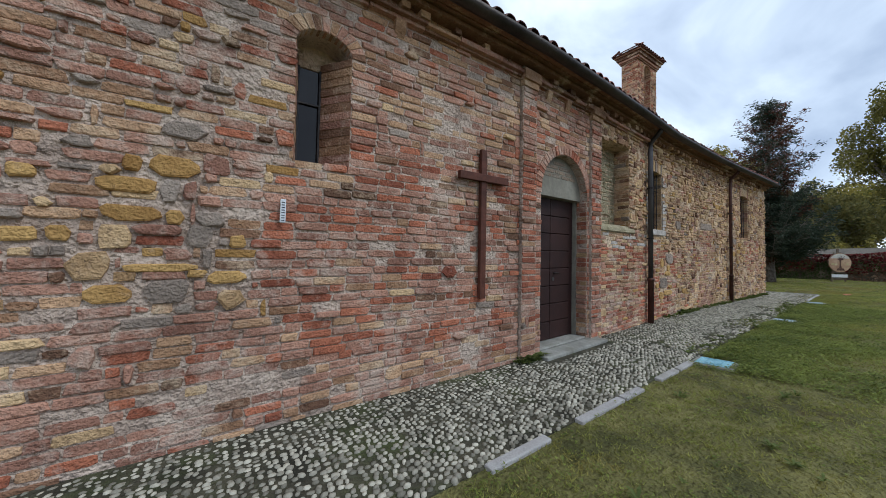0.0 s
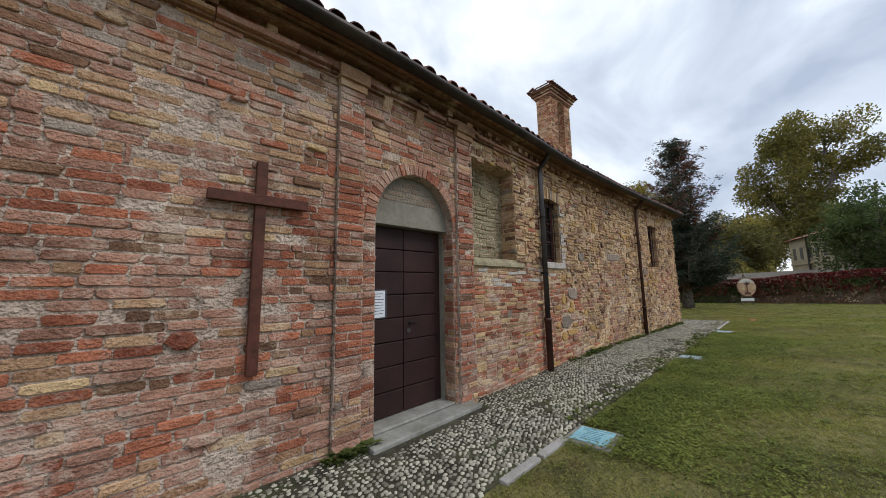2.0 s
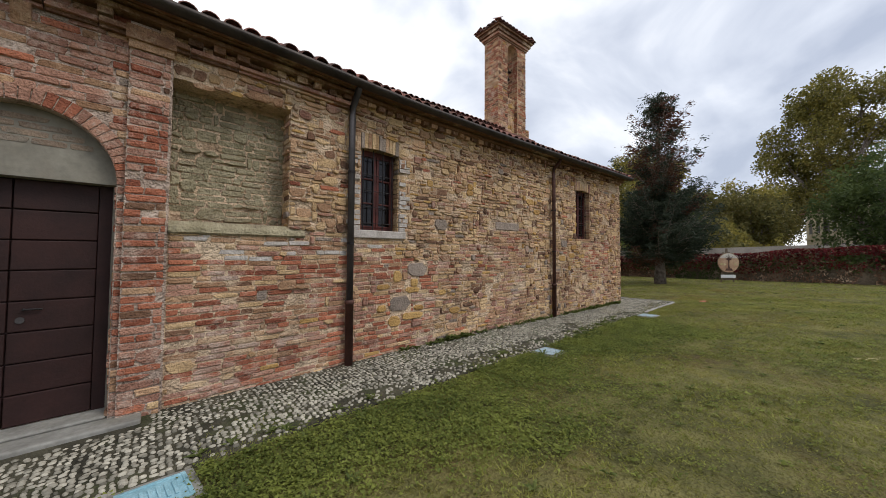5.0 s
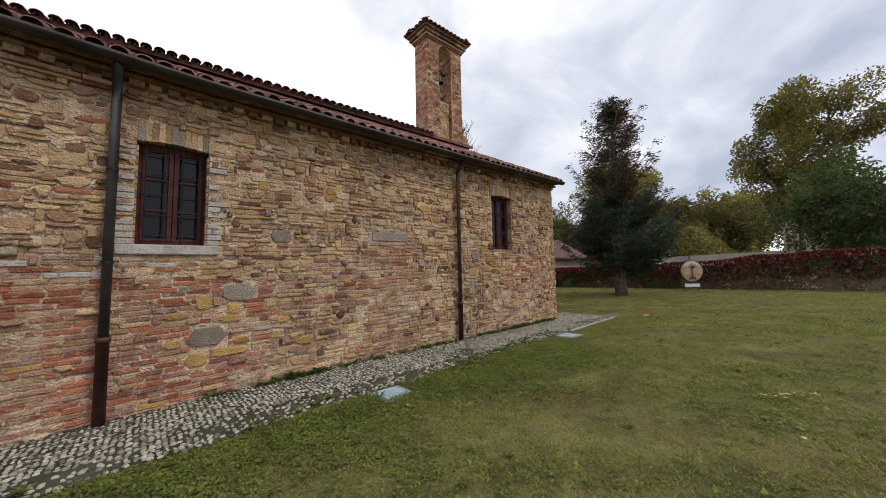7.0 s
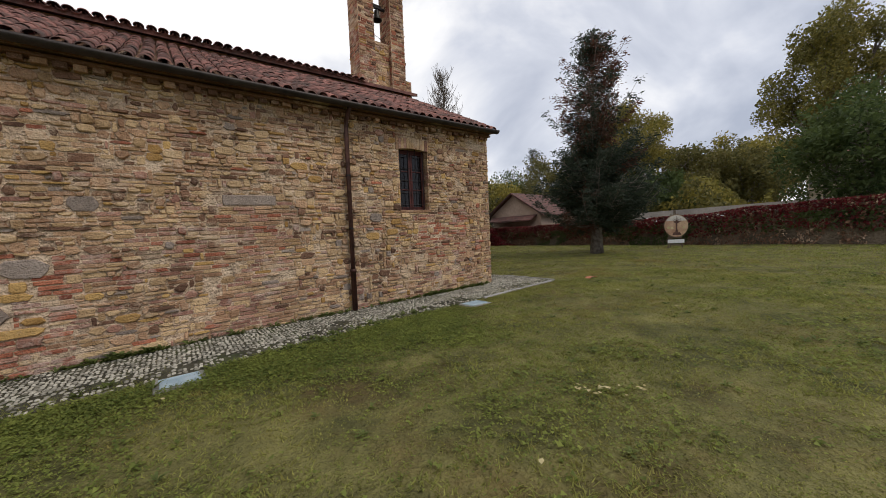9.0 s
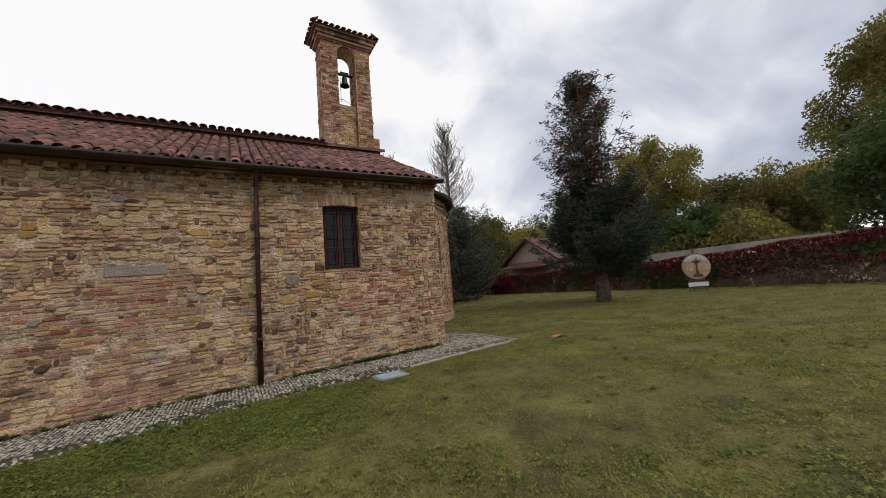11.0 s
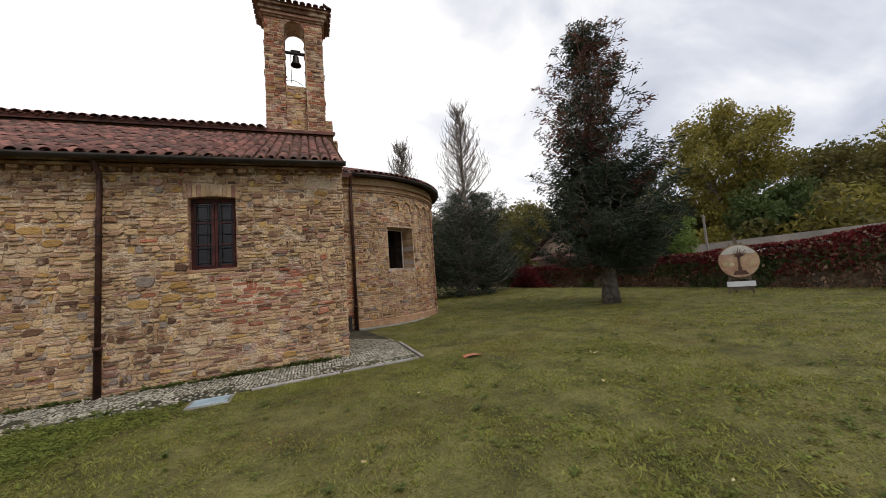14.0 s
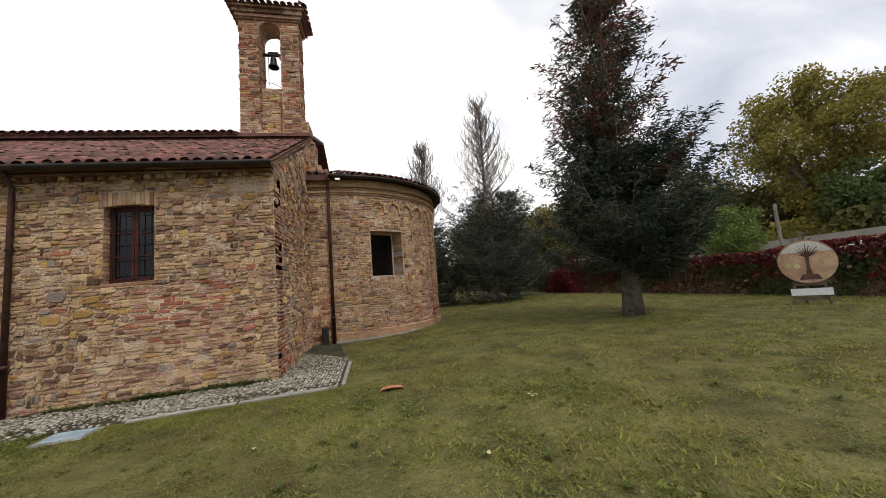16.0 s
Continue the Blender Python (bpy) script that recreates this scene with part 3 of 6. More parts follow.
core = cells(on_wall, xs, zs, 0.0, 0.32, hole_front)
spandrel(core, on_wall, DOOR_X, DOOR[2], ARCH_R, ARCH_R, DOOR[2] + ARCH_R, 0.0, 0.32)
spandrel(core, on_wall, SLIT_X, SLIT[3], SLIT_R, 0.16, SLIT[3] + 0.16, 0.0, 0.32)
for i, face in enumerate(core.f):
    core.m[i] = 0 if sum(core.v[k][0] for k in face) / len(face) > 5.8 else 1
wall_south = cpart("wall", core, [M_MORTAR, M_MORTAR_W], "lime mortar wall core with brick and stone facing")
backing = cpart("inner_wall", cells(on_wall, xs, zs, 0.32, 0.52, hole_back), M_MORTAR)

facing, singles = masonry(on_wall, X0, 5.8, -0.1, GUT + 0.08, no_brick, wall_style, 11,
                          skip=lambda x, z, k: k == 1 and 0.7 < x < 3.5 and 0.75 < z < 2.2)
rubble, _ = masonry(on_wall, 5.8, EAST, -0.1, GUT + 0.08, no_brick, wall_style, 12, course=0.068, wobble=0.045)
big = Build()
for bx_, bz_, bw_, bh_, bm_ in BIG_STONES:
    block(big, on_wall, bx_, bz_, bw_ - 0.01, bh_ - 0.01, 0.028, bm_, rng, 0.3, 0.05)
pieces("field_stone", big, MASONRY, wall_south)
stuff = cpart("masonry", facing, MASONRY, "weathered red and ochre bricks and rubble stones", wall_south, fix=False)
tagged(stuff, kind="stuff")
stuff = cpart("rubble_masonry", rubble, MASONRY, "ochre and tan rubble stones with patches of red brick", wall_south, fix=False)
tagged(stuff, kind="stuff")
# pilasters of the west part
for a, c in ((3.56, 3.87), (5.44, 5.79)):
    pil = Build()
    pil.box(a, c, -0.055, 0.0, -0.3, 4.1, 0, on_wall)
    cpart("pilaster", pil, M_MORTAR_W)
pil_style = lambda x, z: (0.0, (5, 4.0, 0.4, 0.4, 0, 0.0, 0.1)) if z > 0.7 else (0.1, (2, 4, 2, 0.3, 0, 0.4, 0.2))
for a, c, s in ((3.56, 3.87, 21), (5.44, 5.79, 22)):
    pb, _ = masonry(lambda x, d, z: on_wall(x, d - 0.055, z), a, c, -0.1, 4.02, lambda x, z: False, pil_style, s)
    side, _ = masonry(lambda u, d, z, a=a: on_wall(a + d, -0.055 + u, z), 0.0, 0.06, -0.1, 4.02, lambda x, z: False, pil_style, s + 5)
    tagged(cpart("pilaster_masonry", pb, MASONRY, "orange-red pilaster bricks", wall_south, fix=False), kind="stuff")
# brick arch over the door, head of the slit, heads of the windows
r1 = random.Random(3)
arch = Build()
voussoirs(arch, on_wall, DOOR_X, DOOR[2], ARCH_R, ARCH_R, 0.145, -0.02, math.pi + 0.02, 30, 0.014, (0, 1, 1, 1), r1)
pieces("arch_brick", arch, MASONRY, wall_south)
arch = Build()
voussoirs(arch, on_wall, SLIT_X, SLIT[3], SLIT_R, 0.16, 0.14, 0.0, math.pi, 13, 0.012, (1, 1, 2, 2, 3), r1)
pieces("arch_brick", arch, MASONRY, wall_south)
for w, m in ((WIN_A, (2, 5, 5, 6)), (WIN_B, (2, 2, 1, 5))):
    head = Build()
    for i in range(13):
        a, c = w[0] - 0.06 + (w[1] - w[0] + 0.12) * i / 13, w[0] - 0.06 + (w[1] - w[0] + 0.12) * (i + 0.9) / 13
        bow = 0.05 * (1 - ((i - 6) / 6.5) ** 2)
        head.box(a, c, -r1.uniform(0.006, 0.02), 0.12, w[3] + bow - 0.05, w[3] + 0.2 + bow, r1.choice(m), on_wall)
    pieces("lintel_brick", head, MASONRY, wall_south)
    jamb = Build()
    for k in range(int((w[3] - w[2]) / 0.085)):
        for a, c in ((w[0], 0), (w[1], 1)):
            x_in = a + (-0.02 if c else 0.02)
            d0, d1 = r1.uniform(0.0, 0.01), 0.3
            jamb.box(min(a, x_in) + 0.001, max(a, x_in) - 0.001, d0, d1, w[2] + k * 0.085, w[2] + k * 0.085 + 0.07, r1.choice(m), on_wall)
    pieces("jamb_brick", jamb, MASONRY, wall_south)
# whitewashed bricks beside the first barred window
wash = Build()
for k in range(17):
    if r1.random() < 0.2:
        continue
    for a, c in ((WIN_A[0] - r1.uniform(0.12, 0.27), WIN_A[0] - 0.005), (WIN_A[1] + 0.005, WIN_A[1] + r1.uniform(0.12, 0.24))):
        wash.box(a, c, -0.026 - r1.uniform(0, 0.006), 0.01, WIN_A[2] + k * 0.08 + 0.004, WIN_A[2] + k * 0.08 + 0.07, 0, on_wall)
pieces("limewashed_brick", wash, M_WHITEWASH, wall_south)
# sills
sill = Build()
sill.box(WIN_A[0] - 0.16, WIN_A[1] + 0.14, -0.045, 0.2, WIN_A[2] - 0.13, WIN_A[2] - 0.002, 0, on_wall)
bevel(cpart("window_sill", sill, M_WHITEWASH, "worn pale stone sill"), 0.015)
sill = Build()
sill.box(WIN_B[0] - 0.03, WIN_B[1] + 0.03, -0.02, 0.2, WIN_B[2] - 0.065, WIN_B[2] - 0.002, 0, on_wall)
bevel(cpart("window_sill", sill, M_TAN), 0.01)
slab = Build()
slab.box(11.61, 12.45, -0.018, 0.05, 2.23, 2.41, 0, on_wall)
bevel(cpart("lintel_stone", slab, M_GREY, "grey stone lintel of a walled-up doorway"), 0.015)
ledge = Build()
loft(ledge, on_wall, spans(NICHE[0], 7.3, (), 0.18), ((0.0, 1.9), (-0.045, 1.93), (-0.03, 1.99), (0.04, 2.06)))
cpart("niche_ledge", ledge, M_NICHE, "sloping plastered ledge under the niche")
# niche back and reveals
nb, _ = masonry(lambda x, d, z: on_wall(x, d + 0.32, z), NICHE[0], NICHE[1], NICHE[2], NICHE[3], lambda x, z: False, lambda x, z: (0.6, (0, 0, 0, 1, 0, 1, 1)), 31, wobble=0.03, flat=1.0)
nb.m = [0] * len(nb.m)
tagged(cpart("niche_masonry", nb, M_NICHE, "greenish plastered rubble at the back of the niche", backing, fix=False), kind="stuff")
nr, _ = masonry(lambda u, d, z: on_wall(NICHE[1] + d, u, z), 0.0, 0.32, NICHE[2], NICHE[3], lambda x, z: False, lambda x, z: (0.3, (0, 0.3, 3, 1, 0.6, 3, 0.6)), 32)
tagged(cpart("niche_reveal", nr, MASONRY, "", backing, fix=False), kind="stuff")
# jambs of the door and slit
dj, _ = masonry(lambda u, d, z: on_wall(DOOR[1] + d, u, z), 0.0, 0.2, 0.06, DOOR[2], lambda x, z: False, lambda x, z: (0, (3, 3, 2, 0.5, 0, 0.5, 0)), 33)
tagged(cpart("door_jamb", dj, MASONRY, "", backing, fix=False), kind="stuff")
pj = Build()
pj.box(DOOR[1] - 0.035, DOOR[1] - 0.002, 0.2, 0.3, 0.05, DOOR[2], 0, on_wall)
cpart("door_frame", pj, M_PLASTER, "grey plastered strip beside the door")
splay = Build()
for (xa, xb) in ((SLIT[0], SLIT_IN[0]), (SLIT[1], SLIT_IN[1])):
    for k in range(13):
        za, zb = SLIT[2] + k * 0.085, SLIT[2] + k * 0.085 + 0.072
        e = 0.012 if xa < xb else -0.012
        o = r1.uniform(0.4, 1.0)
        vs = [(xa + e * o, 0.006), (xb + e * o, 0.31), (xb, 0.318), (xa - e * 0.3, 0.0)]
        splay.add([on_wall(x, d, z) for z in (za, zb) for x, d in vs], [(0, 1, 2, 3), (4, 7, 6, 5), (0, 4, 5, 1), (1, 5, 6, 2), (2, 6, 7, 3), (3, 7, 4, 0)], r1.choice((1, 1, 2, 2, 3)))
pieces("jamb_brick", splay, MASONRY, backing)
fill = Build()
for xa, xb in ((SLIT[0] + 0.001, SLIT_IN[0]), (SLIT[1] - 0.001, SLIT_IN[1])):
    vs = [(xa, 0.004), (xb, 0.316), (xa, 0.316)]
    fill.add([on_wall(x, d, z) for z in (SLIT[2], SLIT[3]) for x, d in vs], [(0, 1, 2), (3, 5, 4), (0, 3, 4, 1), (1, 4, 5, 2), (2, 5, 3, 0)])
fill.add([on_wall(x, d, z) for x in (SLIT[0], SLIT[1]) for d, z in ((0.0, SLIT[2]), (0.316, SLIT[2] + 0.05), (0.316, SLIT[2]))], [(0, 1, 2), (3, 5, 4), (0, 3, 4, 1), (1, 4, 5, 2), (2, 5, 3, 0)])
cpart("slit_reveal", fill, M_TAN)


def leaded_pane(name, r, d, parent, inset=0.0):
    b = Build()
    b.box(r[0] + inset, r[1] - inset, d, d + 0.008, r[2] + inset, r[3] - inset, 0, on_wall)
    return cpart(name, b, M_GLASS, "", parent)


slit_frame = Build()
for a, c, e, g in ((SLIT_IN[0], SLIT_IN[0] + 0.02, SLIT_IN[2], SLIT_IN[3]), (SLIT_IN[1] - 0.02, SLIT_IN[1], SLIT_IN[2], SLIT_IN[3]), (SLIT_IN[0] + 0.02, SLIT_IN[1] - 0.02, SLIT_IN[2], SLIT_IN[2] + 0.02), (SLIT_IN[0] + 0.02, SLIT_IN[1] - 0.02, 2.93, 2.945)):
    slit_frame.box(a, c, 0.30, 0.335, e, g, 0, on_wall)
sw = cpart("slit_window", slit_frame, M_IRON, "narrow glazed slit window in a dark frame")
leaded_pane("pane", SLIT_IN, 0.325, sw, 0.012)


def barred_window(r, d, cols):
    """Casement with two leaves, muntins and an iron grille before it."""
    b = Build()
    w = 0.055
    b.box(r[0], r[0] + w, d, d + 0.07, r[2], r[3], 0, on_wall)
    b.box(r[1] - w, r[1], d, d + 0.07, r[2], r[3], 0, on_wall)
    b.box(r[0] + w, r[1] - w, d, d + 0.07, r[2], r[2] + w, 0, on_wall)
    b.box(r[0] + w, r[1] - w, d, d + 0.07, r[3] - w - 0.02, r[3], 0, on_wall)
    win = bevel(cpart("window", b, M_WINWOOD, "barred casement window of red-brown painted wood"), 0.006)
    mid, hgt = (r[0] + r[1]) / 2, r[3] - r[2]
    for a, c in ((r[0] + w, mid - 0.004), (mid + 0.004, r[1] - w)):
        leaf = Build()
        z0, z1 = r[2] + w, r[3] - w - 0.02
        leaf.box(a, a + 0.05, d - 0.012, d + 0.05, z0, z1, 0, on_wall)
        leaf.box(c - 0.05, c, d - 0.012, d + 0.05, z0, z1, 0, on_wall)
        for k in range(4):
            zc = z0 + (z1 - z0) * k / 3
            e = 0.03 if k in (0, 3) else 0.014
            leaf.box(a + 0.05, c - 0.05, d - 0.006, d + 0.045, max(zc - e, z0), min(zc + e, z1), 0, on_wall)
        bevel(cpart("casement", leaf, M_WINWOOD, "", win), 0.005)
        leaded_pane("pane", (a, c, z0, z1), d + 0.02, win, 0.02)
    for i in range(cols):
        x = r[0] + (r[1] - r[0]) * (i + 0.5) / cols
        bar = Build()
        bar.tube([on_wall(x, d - 0.075, r[2] - 0.01), on_wall(x, d - 0.075, r[3] + 0.01)], 0.0095, 6)
        cpart("grille_bar", bar, M_IRON, "thin dark iron bar", win)
    for k in range(5):
        z = r[2] + hgt * (k + 0.45) / 5
        bar = Build()
        bar.tube([on_wall(r[0] - 0.02, d - 0.066, z), on_wall(r[1] + 0.02, d - 0.066, z)], 0.007, 6)
        cpart("grille_rail", bar, M_IRON, "thin dark iron rail", win)
    return win


barred_window(WIN_A, 0.15, 4)
barred_window(WIN_B, 0.17, 4)

# door: two leaves of broad boards
leaf_frame = Build()
leaf_frame.box(DOOR[0] + 0.0, DOOR[1] - 0.14, 0.305, 0.319, 0.095, DOOR[2], 0, on_wall)
leaf_frame.box(DOOR[1] - 0.14, DOOR[1] - 0.03, 0.27, 0.319, 0.05, DOOR[2], 0, on_wall)
door = cpart("door", leaf_frame, M_WOODD, "closed double door of dark brown horizontal boards")
for a, c in ((DOOR[0] + 0.004, DOOR_X - 0.055), (DOOR_X - 0.045, DOOR[1] - 0.145)):
    for k in range(8):
        z0 = 0.10 + k * 0.288
        board = Build()
        board.box(a, c, 0.262, 0.304, z0, min(z0 + 0.277, DOOR[2] - 0.005), 0, on_wall)
        bevel(cpart("board", board, M_WOODD, "", door), 0.008)
knob = Build()
knob.tube([on_wall(DOOR_X + 0.03, 0.25, 1.07), on_wall(DOOR_X + 0.03, 0.265, 1.07)], 0.03, 12)
cpart("lock_plate", knob, M_PIPE, "round dull metal lock plate", door)
hd = Build()
hd.tube([on_wall(DOOR_X + 0.05, 0.235, 1.17), on_wall(DOOR_X + 0.17, 0.235, 1.165)], 0.009, 8)
hd.tube([on_wall(DOOR_X + 0.05, 0.236, 1.17), on_wall(DOOR_X + 0.05, 0.265, 1.17)], 0.011, 8)
cpart("door_handle", hd, M_IRON, "dark lever handle", door)
lun = Build()
n_l = 20
pts = [(DOOR[0] + 0.0, DOOR[2] + 0.0)] + [(DOOR_X - (ARCH_R - 0.001) * math.cos(math.pi * i / n_l), DOOR[2] + (ARCH_R - 0.001) * math.sin(math.pi * i / n_l)) for i in range(n_l + 1)]
lun.add([on_wall(x, 0.13, z) for x, z in pts] + [on_wall(x, 0.31, z) for x, z in pts], [tuple(range(len(pts)))[::-1], tuple(range(len(pts), 2 * len(pts)))] + [(i, (i + 1) % len(pts), len(pts) + (i + 1) % len(pts), len(pts) + i) for i in range(len(pts))])
lunette = cpart("lunette", lun, M_PLASTER, "arched lintel panel of grey cement plaster")
lt = Build()
for i, (z, h, xs_) in enumerate(((2.74, 0.055, (4.24, 4.5, 4.78, 5.02, 5.2)), (2.81, 0.055, (4.3, 4.6, 4.9, 5.14)), (2.88, 0.055, (4.38, 4.7, 5.05)), (2.95, 0.05, (4.55, 4.9)))):
    for a, c in zip(xs_, xs_[1:]):
        block(lt, lambda x, d, zz: on_wall(x, d + 0.13, zz), (a + c) / 2, z, c - a - 0.02, h, 0.006, r1.choice((2, 2, 5, 1)), r1)
pieces("lunette_brick", lt, [M_LUNETTE] * 8, lunette)
step_b = Build()
step_b.box(DOOR[0] - 0.16, DOOR[1] + 0.26, -0.26, 0.3, -0.1, 0.055, 0, on_wall)
step_b.box(DOOR[0] + 0.01, DOOR[1] - 0.01, 0.0, 0.3, 0.055, 0.09, 0, on_wall)
bevel(cpart("door_step", step_b, M_STEP, "worn grey concrete threshold with moss at its edge"), 0.02)

# cornice of the west part and brick bands under the eaves
cor = Build()
r2 = random.Random(5)
x = X0
while x < 7.95:
    n = r2.uniform(0.3, 0.8)
    if not (3.5 < x < 3.7):
        p = -0.10 + r2.uniform(-0.03, 0.02)
        for lo, hi, dd in ((3.93, 3.965, p * 0.55), (3.965, 4.01, p)):
            cor.box(x, min(x + n - 0.012, 7.97), dd, 0.01, lo, hi + r2.uniform(-0.012, 0.012), r2.choice((2, 3, 1, 1, 3)), on_wall)
    x += n
pieces("cornice_brick", cor, MASONRY, wall_south)
dent = Build()
x = X0
while x < EAST - 0.1:
    if x > 8 or r2.random() < 0.55:
        dent.box(x, x + 0.12 + r2.uniform(-0.03, 0.03), -0.11 + r2.uniform(-0.02, 0.04), 0.01, 4.05 + r2.uniform(-0.015, 0.01), 4.12, r2.choice((3, 3, 2)), on_wall)
    x += 0.24 if x < 8 else 0.19
pieces("dentil_brick", dent, MASONRY, wall_south)
band = Build()
loft(band, on_wall, spans(X0, EAST, PLAN_X, 2), ((-0.16, 4.122), (-0.16, 4.17), (0.01, 4.17), (0.01, 4.122)))
cpart("eaves_band", band, M_BROWN)
cap = Build()
for a, c in ((3.53, 3.90), (5.41, 5.82)):
    cap.box(a, c, -0.12, 0.0, 3.90, 4.04, 2, on_wall)
    cap.box(a + 0.02, c - 0.02, -0.085, 0.0, 3.82, 3.90, 2, on_wall)
pieces("capital_brick", cap, MASONRY, wall_south)
corb = Build()
for x in (1.62, 4.2, 4.72):
    corb.add([on_wall(x + s * 0.06, d, z) for s in (-1, 1) for d, z in ((0.0, 3.93), (-0.07, 3.93), (-0.05, 3.84), (0.0, 3.76))], [(0, 1, 2, 3), (4, 7, 6, 5), (0, 4, 5, 1), (1, 5, 6, 2), (2, 6, 7, 3)], 2)
pieces("corbel", corb, MASONRY, wall_south)

# ---- roofs ----
NAVE_Y, TOP_Z, NAVE_Z = 7.75, 6.44, 6.60


def aisle(x, s, lift=0.0):
    """A point of the aisle roof: s runs from the eaves (0) to the nave wall (1)."""
    y0, y1 = front(x) - 0.37, NAVE_Y
    return (x, y0 + (y1 - y0) * s, GUT + 0.01 + (TOP_Z - GUT - 0.01) * s + lift + rise(x))


deck = Build()
loft(deck, lambda x, q, h: aisle(x, q, h), spans(X0, EAST + 0.04, PLAN_X, 2), ((0.03, -0.09), (0.03, -0.01), (1, -0.01), (1, -0.09)))
roof = cpart("roof", deck, M_BROWN, "low-pitched roof of weathered clay barrel tiles")


def barrel(b, at, x, s0, s1, r0, r1_, lift, up=True, mat=0):
    """One curved clay tile from s0 (low end) to s1."""
    n, rows = 6, []
    for s, rad, extra in ((s0, r0, 0.012), (s1, r1_, 0.0)):
        for t in (0.0, -0.013):
            ring = []
            for k in range(n + 1):
                a = math.pi * k / n
                px, pz = -(rad + t) * math.cos(a), (rad + t) * math.sin(a) * 0.8
                p = at(x + px, s, lift + extra + (pz if up else 0.05 - pz))
                ring.append(p)
            rows.append(ring)
    vs = [p for ring in rows for p in ring]
    m = n + 1
    fs = [(k, k + 1, 2 * m + k + 1, 2 * m + k) for k in range(n)] + [(k, m + k, m + k + 1, k + 1) for k in range(n)]
    b.add(vs, fs, mat)


pans, covers = Build(), Build()
pans.smooth = covers.smooth = True
r4 = random.Random(9)
x, tile_singles = X0 + 0.1, []
N_ROW = 13
while x < EAST + 0.02:
    for k in range(N_ROW):
        s0, s1 = k / N_ROW - 0.012, (k + 1) / N_ROW + 0.02
        j = r4.uniform(-0.012, 0.012)
        single = 7.0 < x < 18.4 and k < 5
        b = Build() if single else covers
        if single:
            b.smooth = True
        barrel(b, aisle, x + j, s0 + r4.uniform(-0.004, 0.004), s1, 0.092, 0.077, 0.05 + r4.uniform(0, 0.02))
        if single and len(tile_singles) < 300:
            tile_singles.append(b)
        elif single:
            covers.add(b.v, b.f)
        barrel(pans, aisle, x + 0.105, max(s0, 0.012) + 0.004, s1, 0.082, 0.092, -0.03, False)
    x += 0.212
tagged(cpart("cover_tiles", covers, M_TILE, "", roof, fix=False), kind="stuff")
tagged(cpart("pan_tiles", pans, M_TILE, "", roof, fix=False), kind="stuff")

gut = Build()
gut.smooth = True
prof = [(0.085 * math.cos(a), 0.085 * math.sin(a)) for a in [math.pi + math.pi * k / 8 for k in range(9)]]
prof += [(p[0] * 0.93, p[1] * 0.93) for p in prof[::-1]]
gx = spans(X0, EAST + 0.07, (), 0.8)
rings = [[(x, front(x) - 0.37 + p, GUT + 0.045 + q + rise(x)) for p, q in prof] for x in gx]
m = len(prof)
gut.add([p for ring in rings for p in ring], [(i * m + k, i * m + (k + 1) % m, (i + 1) * m + (k + 1) % m, (i + 1) * m + k) for i in range(len(gx) - 1) for k in range(m)] + [tuple(range(m))[::-1], tuple((len(gx) - 1) * m + k for k in range(m))])
cpart("gutter", gut, M_GUTTER, "dark half-round metal eaves gutter")
fas = Build()
loft(fas, on_wall, spans(X0, EAST + 0.02, PLAN_X, 2), ((-0.3, GUT + 0.0), (-0.3, GUT + 0.03), (0.0, GUT + 0.03), (0.0, GUT + 0.0)))
cpart("eaves_soffit", fas, M_BROWN)

# nave wall strip and roof
nave = Build()
nave.box(X0, 18.2, NAVE_Y, NAVE_Y + 0.4, 5.8, NAVE_Z, 0, lambda x, y, z: (x, y, z + rise(x)))
cpart("nave_wall", nave, M_ROSE, "strip of reddish nave wall under its eaves")


def nave_roof(x, s, lift=0.0):
    return (x, NAVE_Y - 0.22 + (11.2 - NAVE_Y + 0.22) * s, NAVE_Z + 0.05 + 1.25 * s + lift + rise(x))


nd = Build()
nd.add([nave_roof(x, s, h) for x in (X0, 18.3) for s, h in ((0, -0.1), (0, 0), (1, 0), (1, -0.1))], [(0, 1, 5, 4), (1, 2, 6, 5), (2, 3, 7, 6), (3, 0, 4, 7), (0, 3, 2, 1), (4, 5, 6, 7)])
nd.add([(x, 14.9 if s else 11.2, (NAVE_Z if s else NAVE_Z + 1.3) + rise(x) + h) for x in (X0, 18.3) for s, h in ((0, -0.1), (0, 0), (1, 0), (1, -0.1))], [(0, 1, 5, 4), (1, 2, 6, 5), (2, 3, 7, 6), (3, 0, 4, 7), (0, 3, 2, 1), (4, 5, 6, 7)])
nave_deck = cpart("nave_roof", nd, M_TILE, "upper nave roof with a row of barrel tiles")
nt = Build()
nt.smooth = True
x = X0 + 0.1
while x < 16.2:
    for k in range(4):
        barrel(nt, nave_roof, x + r4.uniform(-0.012, 0.012), k * 0.1 - 0.03, k * 0.1 + 0.11, 0.098, 0.085, 0.02)
        barrel(nt, nave_roof, x + 0.11, k * 0.1 - 0.02, k * 0.1 + 0.11, 0.085, 0.09, -0.02, False)
    x += 0.22
tagged(cpart("nave_tiles", nt, M_TILE, "", nave_deck, fix=False), kind="stuff")
# closing walls of the church
close = Build()
close.box(X0, 18.2, 14.4, 14.8, -0.5, NAVE_Z)
close.box(X0 - 0.4, X0, 3.3, 14.8, -0.5, 6.4)
close.box(18.1, 18.5, 8.32, 14.6, -0.5, 6.3)
close.box(17.9, 18.95, 8.26, 8.31, 4.6, 5.86)
cpart("outer_wall", close, M_CREAM, "plain rubble end walls")

